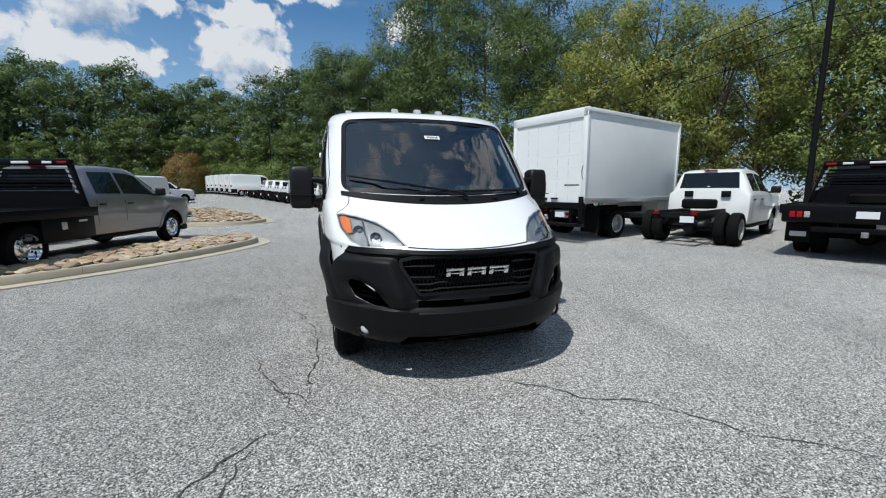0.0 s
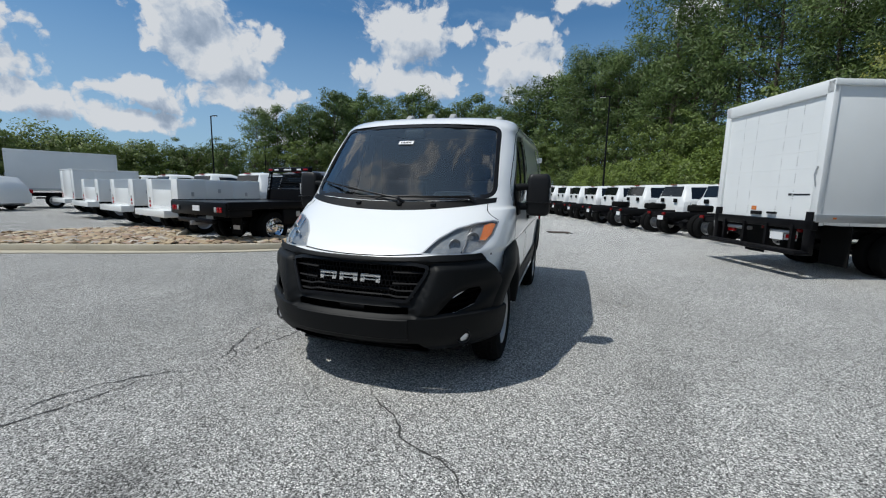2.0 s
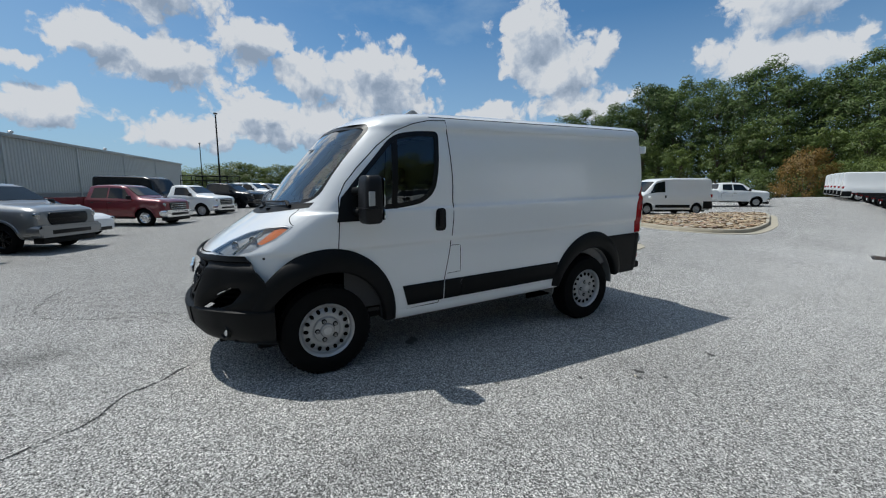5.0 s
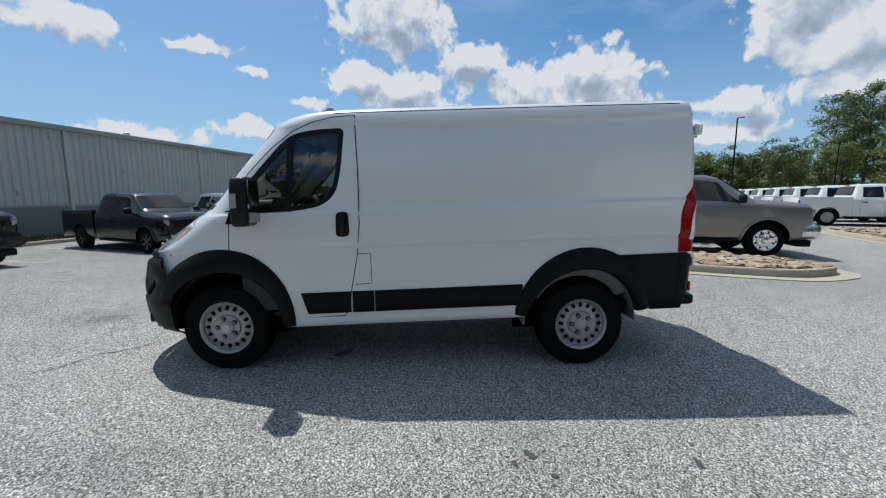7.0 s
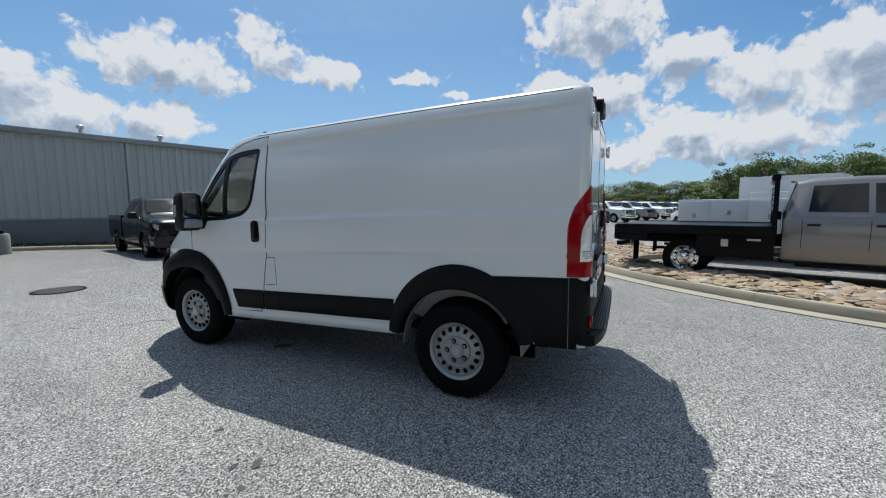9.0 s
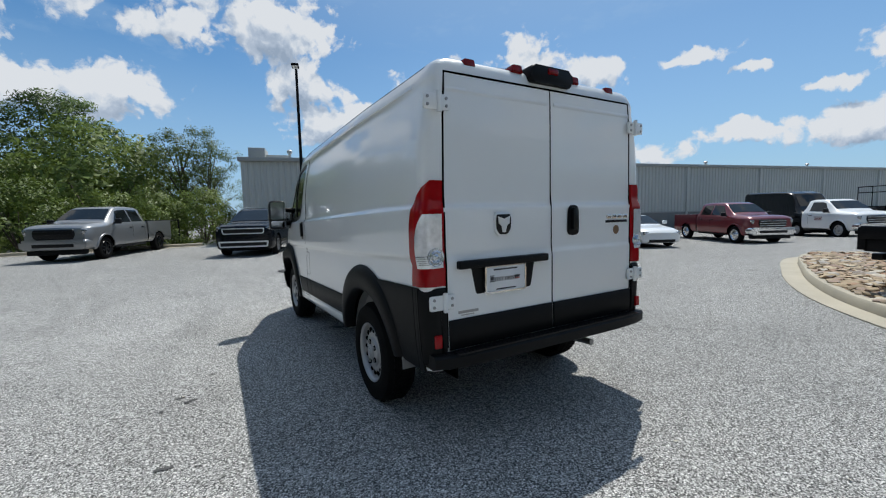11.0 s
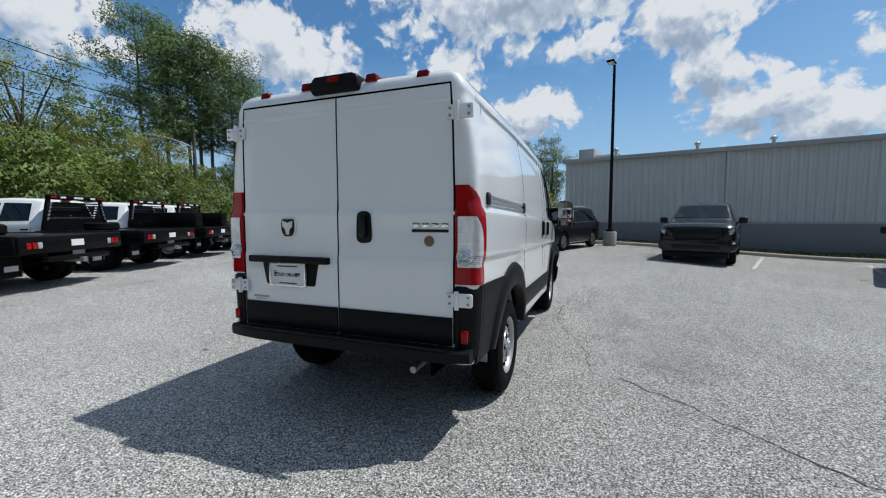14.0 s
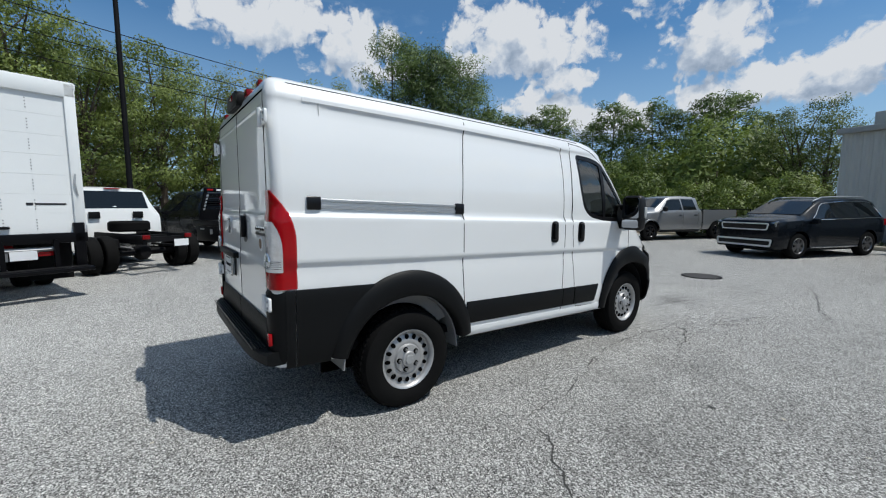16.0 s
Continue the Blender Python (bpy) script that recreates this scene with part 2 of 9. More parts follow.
def asphalt_material():
    m = bpy.data.materials.new("asphalt")
    m.use_nodes = True
    t = m.node_tree
    b = t.nodes["Principled BSDF"]
    pos = nd(t, "ShaderNodeTexCoord").outputs["Object"]
    # stones of the worn wearing course, in two sizes
    stone = nd(t, "ShaderNodeTexVoronoi", Vector=pos, Scale=150.0)
    grit = nd(t, "ShaderNodeTexNoise", Vector=pos, Scale=300.0, Detail=2.0, Roughness=0.7).outputs["Fac"]
    speck = nd(t, "ShaderNodeSeparateColor", Color=stone.outputs["Color"]).outputs[0]
    blotch = nd(t, "ShaderNodeTexNoise", Vector=pos, Scale=0.55, Detail=6.0, Roughness=0.62).outputs["Fac"]
    broad = nd(t, "ShaderNodeTexNoise", Vector=pos, Scale=0.13, Detail=4.0).outputs["Fac"]
    streak = nd(t, "ShaderNodeTexNoise", Vector=vth(t, "MULTIPLY", pos, (0.35, 1.6, 1)), Scale=0.7, Detail=5.0, Roughness=0.6).outputs["Fac"]
    patch = nd(t, "ShaderNodeTexNoise", Vector=pos, Scale=4.2, Detail=5.0, Roughness=0.65).outputs["Fac"]
    base = ramp(t, speck, (0.0, (0.025, 0.025, 0.024)), (0.24, (0.10, 0.099, 0.095)), (0.50, (0.27, 0.266, 0.257)), (0.74, (0.43, 0.423, 0.408)), (0.90, (0.66, 0.65, 0.63)), (1.0, (0.88, 0.87, 0.84)))
    mid = nd(t, "ShaderNodeTexNoise", Vector=pos, Scale=48.0, Detail=3.0, Roughness=0.75).outputs["Fac"]
    tone = mth(t, "ADD", mth(t, "ADD", 0.40, mth(t, "MULTIPLY", mth(t, "SUBTRACT", mid, 0.5), 0.14)), mth(t, "ADD", mth(t, "MULTIPLY", blotch, 0.46), mth(t, "ADD", mth(t, "MULTIPLY", broad, 0.28), mth(t, "ADD", mth(t, "MULTIPLY", streak, 0.24), mth(t, "MULTIPLY", patch, 0.20)))))
    tone = mth(t, "MULTIPLY", tone, mth(t, "ADD", 0.72, mth(t, "MULTIPLY", grit, 0.56)))
    oil = nd(t, "ShaderNodeTexNoise", Vector=pos, Scale=1.15, Detail=3.0, Roughness=0.5).outputs["Fac"]
    spot = nd(t, "ShaderNodeMapRange", Value=oil, i1=0.66, i2=0.76, i3=1.0, i4=0.72).outputs[0]
    tone = mth(t, "MULTIPLY", tone, spot)
    # the pavement is darker on the far side of the lot and before the building, paler towards +y
    at = nd(t, "ShaderNodeSeparateXYZ", Vector=vth(t, "ADD", pos, vth(t, "MULTIPLY", nd(t, "ShaderNodeTexNoise", Vector=pos, Scale=0.35, Detail=5.0).outputs["Color"], (3.0, 3.0, 0)))).outputs
    west = nd(t, "ShaderNodeMapRange", Value=at[0], i1=-1.0, i2=2.6, i3=0.80, i4=1.0).outputs[0]
    south = nd(t, "ShaderNodeMapRange", Value=at[1], i1=-2.4, i2=0.6, i3=0.86, i4=1.0).outputs[0]
    north = nd(t, "ShaderNodeMapRange", Value=at[1], i1=5.0, i2=15.0, i3=1.0, i4=1.25).outputs[0]
    tone = mth(t, "MULTIPLY", mth(t, "MULTIPLY", tone, north), mth(t, "MINIMUM", west, south))
    # a few old spills
    for x, y, r, k in ((-0.57, -2.3, 0.45, 0.62), (-1.9, 0.5, 0.6, 0.74), (-2.7, 0.95, 0.7, 0.80), (-2.3, 1.9, 0.6, 0.78), (-1.7, 1.3, 0.5, 0.78), (2.2, 2.3, 0.5, 0.86)):
        far = vth(t, "DISTANCE", vth(t, "ADD", pos, vth(t, "MULTIPLY", vth(t, "SUBTRACT", nd(t, "ShaderNodeTexNoise", Vector=pos, Scale=2.4, Detail=6.0, Roughness=0.65).outputs["Color"], (0.5, 0.5, 0.5)), (0.9, 0.9, 0))), (x, y, 0))
        tone = mth(t, "MULTIPLY", tone, nd(t, "ShaderNodeMapRange", Value=far, i1=0.1 * r, i2=r, i3=k, i4=1.0).outputs[0])
    # tyre scrub and old damp patches with soft ragged edges
    scrub = nd(t, "ShaderNodeTexNoise", Vector=vth(t, "MULTIPLY", pos, (0.9, 0.28, 1)), Scale=0.8, Detail=7.0, Roughness=0.68, Distortion=0.6).outputs["Fac"]
    worn = nd(t, "ShaderNodeMapRange", Value=scrub, i1=0.56, i2=0.72, i3=1.0, i4=0.76).outputs[0]
    pale = nd(t, "ShaderNodeMapRange", Value=scrub, i1=0.42, i2=0.28, i3=1.0, i4=1.16).outputs[0]
    tone = mth(t, "MULTIPLY", mth(t, "MULTIPLY", tone, worn), pale)
    col = vth(t, "MULTIPLY", base, nd(t, "ShaderNodeCombineXYZ", X=tone, Y=tone, Z=mth(t, "MULTIPLY", tone, 0.985)).outputs[0])
    t.links.new(col, b.inputs["Base Color"])
    b.inputs["Roughness"].default_value = 0.86
    b.inputs["Specular IOR Level"].default_value = 0.35
    hgt = mth(t, "ADD", mth(t, "MULTIPLY", mth(t, "SUBTRACT", 1.0, stone.outputs["Distance"]), 0.7), mth(t, "MULTIPLY", grit, 0.5))
    bp = nd(t, "ShaderNodeBump", Height=hgt, Strength=0.75, Distance=0.005)
    t.links.new(bp.outputs[0], b.inputs["Normal"])
    return m


def siding_material():
    m = material("metal_siding", (0.52, 0.53, 0.50), 0.5, 0.0, 0.05, 0.02, 0.8, bump=0.05, bump_scale=30)
    return m


def leaf_material(name, dark, light, gloss=0.5):
    m = bpy.data.materials.new(name)
    m.use_nodes = True
    t = m.node_tree
    b = t.nodes["Principled BSDF"]
    geo = nd(t, "ShaderNodeNewGeometry")
    info = nd(t, "ShaderNodeObjectInfo")
    pos = nd(t, "ShaderNodeTexCoord").outputs["Object"]
    n = nd(t, "ShaderNodeTexNoise", Vector=pos, Scale=0.7, Detail=3.0).outputs["Fac"]
    f = mth(t, "ADD", mth(t, "MULTIPLY", geo.outputs["Random Per Island"], 0.5), mth(t, "ADD", mth(t, "MULTIPLY", n, 0.5), mth(t, "MULTIPLY", mth(t, "SUBTRACT", info.outputs["Random"], 0.5), 0.35)), clamp=True)
    col = ramp(t, f, (0.15, dark), (0.85, light))
    t.links.new(col, b.inputs["Base Color"])
    b.inputs["Roughness"].default_value = gloss
    b.inputs["Specular IOR Level"].default_value = 0.3
    tl = nd(t, "ShaderNodeBsdfTranslucent", Color=col)
    mix = nd(t, "ShaderNodeMixShader", i0=0.28, i1=b.outputs[0], i2=tl.outputs[0])
    t.links.new(mix.outputs[0], t.nodes["Material Output"].inputs[0])
    return m


M = {}
M["asphalt"] = asphalt_material()
M["siding"] = siding_material()
M["block"] = material("painted_block", (0.19, 0.195, 0.19), 0.75, 0, 0.12, 0.05, 1.2, bump=0.3, bump_scale=25)
M["roof_metal"] = material("roof_trim", (0.36, 0.365, 0.35), 0.45, 0.0, 0.06)
M["galv"] = material("galvanised_steel", (0.5, 0.51, 0.52), 0.4, 0.8, 0.1, 0.05, 9)
M["white"] = material("white_paint", (0.79, 0.80, 0.795), 0.32, 0.0, 0.012, 0.0, 1.2, coat=1.0)
M["white_fleet"] = material("fleet_white_paint", (0.77, 0.78, 0.77), 0.35, 0.0, 0.03, 0.0, 2.0, coat=0.6)
M["box_white"] = material("white_panel", (0.74, 0.755, 0.75), 0.42, 0.0, 0.05, 0.02, 1.5)
M["grey_paint"] = material("grey_metallic_paint", (0.24, 0.225, 0.22), 0.35, 0.5, 0.06, 0.03, 2.0, coat=0.9)
M["silver_paint"] = material("silver_metallic_paint", (0.26, 0.265, 0.27), 0.35, 0.6, 0.05, 0.03, 2.0, coat=0.9)
M["black_paint"] = material("black_paint", (0.006, 0.0065, 0.008), 0.25, 0.0, 0.1, 0.0, 3.0, coat=0.35, Specular_IOR_Level=0.3)
M["navy_paint"] = material("dark_blue_black_paint", (0.005, 0.007, 0.010), 0.25, 0.0, 0.1, 0.0, 3.0, coat=0.3, Specular_IOR_Level=0.15)
M["red_paint"] = material("dark_red_paint", (0.16, 0.010, 0.016), 0.3, 0.2, 0.06, 0.0, 3.0, coat=1.0)
M["plastic"] = material("dark_textured_plastic", (0.0055, 0.006, 0.0065), 0.50, 0.0, 0.1, 0.05, 5.0, bump=0.12, bump_scale=420, Specular_IOR_Level=0.15)
M["plastic_gloss"] = material("black_satin_plastic", (0.007, 0.007, 0.008), 0.32, 0.0, 0.1, 0.0, 5.0, Specular_IOR_Level=0.25)
M["void"] = material("unlit_black", (0.003, 0.003, 0.003), 0.9, 0.0, 0.2, Specular_IOR_Level=0.0)
M["rubber"] = material("tyre_rubber", (0.0075, 0.0075, 0.0075), 0.8, 0.0, 0.2, 0.1, 8.0, bump=0.15, bump_scale=160, Specular_IOR_Level=0.06)
M["steel_wheel"] = material("silver_painted_steel", (0.40, 0.40, 0.40), 0.42, 0.5, 0.10, 0.05, 12.0)
M["chrome"] = material("chrome", (0.78, 0.79, 0.80), 0.09, 1.0, 0.03)
M["dull_metal"] = material("dull_bare_metal", (0.35, 0.35, 0.35), 0.45, 0.9, 0.15, 0.1, 14.0)
M["frame_black"] = material("black_frame_steel", (0.008, 0.008, 0.009), 0.6, 0.0, 0.25, 0.1, 6.0, Specular_IOR_Level=0.1)
M["black_bed"] = material("black_powder_coat", (0.005, 0.005, 0.006), 0.30, 0.0, 0.2, 0.1, 6.0, Specular_IOR_Level=0.10)
M["dark_glass"] = material("dark_tinted_glass", (0.006, 0.008, 0.009), 0.03, 0.0, 0.1, 0.0, 3.0)
M["glass"] = glass_material("clear_glass", (0.60, 0.76, 0.80), film=0.07)
M["door_glass"] = glass_material("door_glass", (0.55, 0.64, 0.60))
M["lamp_clear"] = glass_material("lamp_lens", (0.9, 0.92, 0.93))
M["reflector"] = material("lamp_reflector", (0.56, 0.59, 0.62), 0.22, 0.75, 0.1, 0.0, 30.0, bump=0.3, bump_scale=70)
M["amber"] = material("amber_lens", (0.62, 0.19, 0.045), 0.25, 0.0, 0.25, 0.0, 30.0, coat=0.8, bump=0.4, bump_scale=60)
M["lamp_silver"] = material("satin_lamp_housing", (0.27, 0.285, 0.30), 0.40, 0.45, 0.30, 0.0, 22.0, bump=0.3, bump_scale=45)
M["red_lens"] = material("red_lens", (0.31, 0.004, 0.007), 0.12, 0.0, 0.12, 0.0, 25.0, Specular_IOR_Level=0.3)
M["red_dark"] = material("dark_red_lens", (0.16, 0.003, 0.004), 0.2, 0.0, 0.12, 0.0, 25.0, Specular_IOR_Level=0.3)
M["concrete"] = material("kerb_concrete", (0.40, 0.36, 0.28), 0.9, 0.0, 0.22, 0.12, 1.6, bump=0.4, bump_scale=90)
M["concrete_grey"] = material("grey_concrete", (0.30, 0.29, 0.27), 0.9, 0.0, 0.2, 0.1, 3.0, bump=0.4, bump_scale=80)
M["soil"] = material("sandy_soil", (0.26, 0.19, 0.12), 0.95, 0.0, 0.3, 0.2, 2.0, bump=0.5, bump_scale=40)
M["interior"] = material("dark_cabin_plastic", (0.020, 0.021, 0.023), 0.6, 0.0, 0.1, 0.05, 8.0)
M["seat"] = material("dark_grey_seat_cloth", (0.035, 0.036, 0.04), 0.9, 0.0, 0.15, 0.1, 12.0, bump=0.3, bump_scale=200)
M["headliner"] = material("pale_grey_lining", (0.34, 0.35, 0.35), 0.9, 0.0, 0.05)
M["bark"] = material("grey_brown_bark", (0.085, 0.065, 0.05), 0.9, 0.0, 0.35, 0.2, 3.0, bump=0.6, bump_scale=14)
M["pine"] = leaf_material("pine_needles", (0.030, 0.058, 0.018), (0.165, 0.235, 0.068))
M["leaf"] = leaf_material("broad_leaves", (0.050, 0.082, 0.018), (0.235, 0.290, 0.075))
# darker leaf copy: the shade inside the wood is put into its colour
M["leaf_deep"] = leaf_material("shaded_wood_leaves", (0.042, 0.074, 0.020), (0.185, 0.245, 0.062))
M["leaf_yellow"] = leaf_material("yellowing_leaves", (0.085, 0.105, 0.020), (0.330, 0.340, 0.080))
M["leaf_autumn"] = leaf_material("orange_brown_leaves", (0.085, 0.058, 0.014), (0.25, 0.150, 0.040))
M["bush"] = leaf_material("hedge_leaves", (0.046, 0.080, 0.014), (0.185, 0.245, 0.048))
M["grass"] = leaf_material("grass_blades", (0.03, 0.045, 0.010), (0.11, 0.13, 0.035))
M["plate"] = material("white_number_board", (0.72, 0.73, 0.74), 0.4, 0.0, 0.04)
M["ink"] = material("dark_print", (0.015, 0.015, 0.02), 0.5)
M["paint_line"] = material("worn_white_line_paint", (0.42, 0.415, 0.40), 0.85, 0.0, 0.35, 0.25, 7.0)
M["liner_grey"] = material("grey_arch_liner", (0.24, 0.245, 0.25), 0.7, 0.0, 0.15)
M["plastic_mirror"] = material("black_moulded_plastic", (0.010, 0.010, 0.011), 0.42, 0.0, 0.1, 0.04, 6.0, bump=0.06, bump_scale=420, Specular_IOR_Level=0.25)
M["car_lamp"] = material("parked_vehicle_headlamp", (0.30, 0.31, 0.32), 0.15, 0.7, 0.25, 0.0, 30.0, coat=1.0, bump=0.4, bump_scale=50)
M["bright_trim"] = material("satin_bright_trim", (0.72, 0.73, 0.74), 0.35, 0.4, 0.03)
M["mirror"] = material("mirror_glass", (0.32, 0.34, 0.37), 0.02, 1.0, 0.0)
M["clear_plastic"] = material("clear_ribbed_plastic", (0.82, 0.82, 0.83), 0.14, 0.40, 0.35, 0.0, 26.0, coat=1.0, bump=0.6, bump_scale=60)
M["rust"] = material("brown_print", (0.18, 0.10, 0.045), 0.5)
M["rock"] = None


def rock_material():
    m = bpy.data.materials.new("river_rock")
    m.use_nodes = True
    t = m.node_tree
    b = t.nodes["Principled BSDF"]
    info = nd(t, "ShaderNodeObjectInfo").outputs["Random"]
    isl = nd(t, "ShaderNodeNewGeometry").outputs["Random Per Island"]
    pos = nd(t, "ShaderNodeTexCoord").outputs["Object"]
    n = nd(t, "ShaderNodeTexNoise", Vector=pos, Scale=14.0, Detail=5.0).outputs["Fac"]
    r = mth(t, "FRACT", mth(t, "ADD", info, isl))
    col = ramp(t, r, (0.0, (0.20, 0.155, 0.105)), (0.25, (0.36, 0.27, 0.165)), (0.5, (0.44, 0.355, 0.24)), (0.72, (0.28, 0.165, 0.10)), (0.9, (0.33, 0.30, 0.265)), (1.0, (0.50, 0.44, 0.34)))
    g = mth(t, "ADD", 0.6, mth(t, "MULTIPLY", n, 0.8))
    t.links.new(vth(t, "MULTIPLY", col, nd(t, "ShaderNodeCombineXYZ", X=g, Y=g, Z=g).outputs[0]), b.inputs["Base Color"])
    b.inputs["Roughness"].default_value = 0.85
    bp = nd(t, "ShaderNodeBump", Height=n, Strength=0.4, Distance=0.01)
    t.links.new(bp.outputs[0], b.inputs["Normal"])
    return m


M["rock"] = rock_material()

# ---- modelling kit ----
def finish(bm, name, mat, smooth=40.0):
    bmesh.ops.recalc_face_normals(bm, faces=bm.faces[:])
    me = bpy.data.meshes.new(name)
    bm.to_mesh(me)
    bm.free()
    if mat is not None:
        me.materials.append(mat)
    if smooth:
        me.polygons.foreach_set("use_smooth", [True] * len(me.polygons))
        me.set_sharp_from_angle(angle=radians(smooth))
    return me


def part(name, bm, mat, parent, label="", smooth=40.0):
    """Links a bmesh as one mesh object under a thing or a part."""
    ob = new(name, finish(bm, name, M[mat] if isinstance(mat, str) else mat, smooth))
    ob.parent = parent
    return tagged(ob, label)


def thing(name, label, category, where=None, group="", kind=""):
    ob = new(name)
    ob.empty_display_size = 0.2
    if where is not None:
        ob.matrix_basis = where
    return tagged(ob, label, category, group, kind)


def solo(name, bm, mat, label, category, group="", kind="", smooth=40.0):
    return tagged(new(name, finish(bm, name, M[mat] if isinstance(mat, str) else mat, smooth)), label, category, group, kind)


def box(bm, x0, x1, y0, y1, z0, z1, bevel=0.0, seg=2, m=None):
    r = bmesh.ops.create_cube(bm, size=1.0)
    vs = r["verts"]
    for v in vs:
        v.co = Vector((x0 + (v.co.x + 0.5) * (x1 - x0), y0 + (v.co.y + 0.5) * (y1 - y0), z0 + (v.co.z + 0.5) * (z1 - z0)))
    if bevel:
        es = list({e for v in vs for e in v.link_edges})
        out = bmesh.ops.bevel(bm, geom=es, offset=bevel, segments=seg, profile=0.5, affect="EDGES")
        vs = list({v for f in out["faces"] for v in f.verts} | {v for v in vs if v.is_valid})
    if m is not None:
        bmesh.ops.transform(bm, matrix=m, verts=[v for v in vs if v.is_valid])
    return bm


def boxm(*a, **k):
    return box(bmesh.new(), *a, **k)


def tube(bm, pts, r, n=8, caps=True):
    """A round bar along a line of points; r is one radius or one for each point."""
    pts = [Vector(p) for p in pts]
    rad = r if isinstance(r, (list, tuple)) else [r] * len(pts)
    rings = []
    prev = None
    for i, p in enumerate(pts):
        d = (pts[min(i + 1, len(pts) - 1)] - pts[max(i - 1, 0)]).normalized()
        a = prev - d * prev.dot(d) if prev is not None else d.orthogonal()
        if a.length < 1e-5:
            a = d.orthogonal()
        a.normalize()
        b = d.cross(a)
        prev = a
        rings.append([bm.verts.new(p + (a * math.cos(2 * math.pi * k / n) + b * math.sin(2 * math.pi * k / n)) * rad[i]) for k in range(n)])
    for ra, rb in zip(rings, rings[1:]):
        for k in range(n):
            bm.faces.new((ra[k], ra[(k + 1) % n], rb[(k + 1) % n], rb[k]))
    if caps:
        bm.faces.new(rings[0][::-1])
        bm.faces.new(rings[-1])
    return bm


def tubem(*a, **k):
    return tube(bmesh.new(), *a, **k)


def lathe(bm, profile, n=32, axis="x", m=None):
    """Turns a line of (along, radius) about an axis."""
    rings = []
    for along, r in profile:
        ring = []
        for k in range(n):
            a = 2 * math.pi * k / n
            c, s = math.cos(a) * r, math.sin(a) * r
            p = {"x": (along, c, s), "y": (s, along, c), "z": (c, s, along)}[axis]
            ring.append(bm.verts.new(m @ Vector(p) if m is not None else p))
        rings.append(ring)
    for ra, rb in zip(rings, rings[1:]):
        for k in range(n):
            bm.faces.new((ra[k], rb[k], rb[(k + 1) % n], ra[(k + 1) % n]))
    return bm


def lathem(*a, **k):
    return lathe(bmesh.new(), *a, **k)


def grid(bm, rows):
    """Quads over rows of points."""
    vs = [[bm.verts.new(p) for p in r] for r in rows]
    for a, b in zip(vs, vs[1:]):
        for i in range(len(a) - 1):
            bm.faces.new((a[i], a[i + 1], b[i + 1], b[i]))
    return vs


def slab(rows, depth):
    """A curved sheet with thickness: rows of points pushed back along their own normals."""
    bm = bmesh.new()
    front = grid(bm, rows)
    bm.normal_update()
    bmesh.ops.recalc_face_normals(bm, faces=bm.faces[:])
    bm.normal_update()
    nr, nc = len(front), len(front[0])
    back = [[bm.verts.new(v.co - v.normal * depth) for v in r] for r in front]
    for i in range(nr - 1):
        for j in range(nc - 1):
            bm.faces.new((back[i][j], back[i + 1][j], back[i + 1][j + 1], back[i][j + 1]))
    rim = [(i, 0) for i in range(nr)] + [(nr - 1, j) for j in range(1, nc)] + [(i, nc - 1) for i in range(nr - 2, -1, -1)] + [(0, j) for j in range(nc - 2, 0, -1)]
    for (a, b), (c, d) in zip(rim, rim[1:] + rim[:1]):
        bm.faces.new((front[a][b], front[c][d], back[c][d], back[a][b]))
    return bm


def prism(bm, outline, axis, a, b, bevel=0.0, seg=2):
    """Extrudes a 2D outline along an axis from a to b."""
    def at(p, s):
        return {"x": (s, p[0], p[1]), "y": (p[0], s, p[1]), "z": (p[0], p[1], s)}[axis]
    f0 = bm.faces.new([bm.verts.new(at(p, a)) for p in outline])
    f1 = bm.faces.new([bm.verts.new(at(p, b)) for p in outline])
    n = len(outline)
    v0, v1 = list(f0.verts), list(f1.verts)
    for i in range(n):
        bm.faces.new((v0[i], v0[(i + 1) % n], v1[(i + 1) % n], v1[i]))
    if bevel:
        bmesh.ops.bevel(bm, geom=list(f0.edges) + list(f1.edges), offset=bevel, segments=seg, profile=0.5, affect="EDGES")
    return bm


def prismm(*a, **k):
    return prism(bmesh.new(), *a, **k)


def rounded(points, r, n=4):
    """A 2D outline with its corners rounded."""
    out = []
    k = len(points)
    for i in range(k):
        p, a, b = Vector(points[i]), Vector(points[i - 1]), Vector(points[(i + 1) % k])
        rr = r[i] if isinstance(r, (list, tuple)) else r
        da, db = (a - p), (b - p)
        q = min(rr, da.length * 0.49, db.length * 0.49)
        pa, pb = p + da.normalized() * q, p + db.normalized() * q
        for s in range(n + 1):
            u = s / n
            out.append(((1 - u) ** 2 * pa + 2 * u * (1 - u) * p + u * u * pb)[:])
    return out


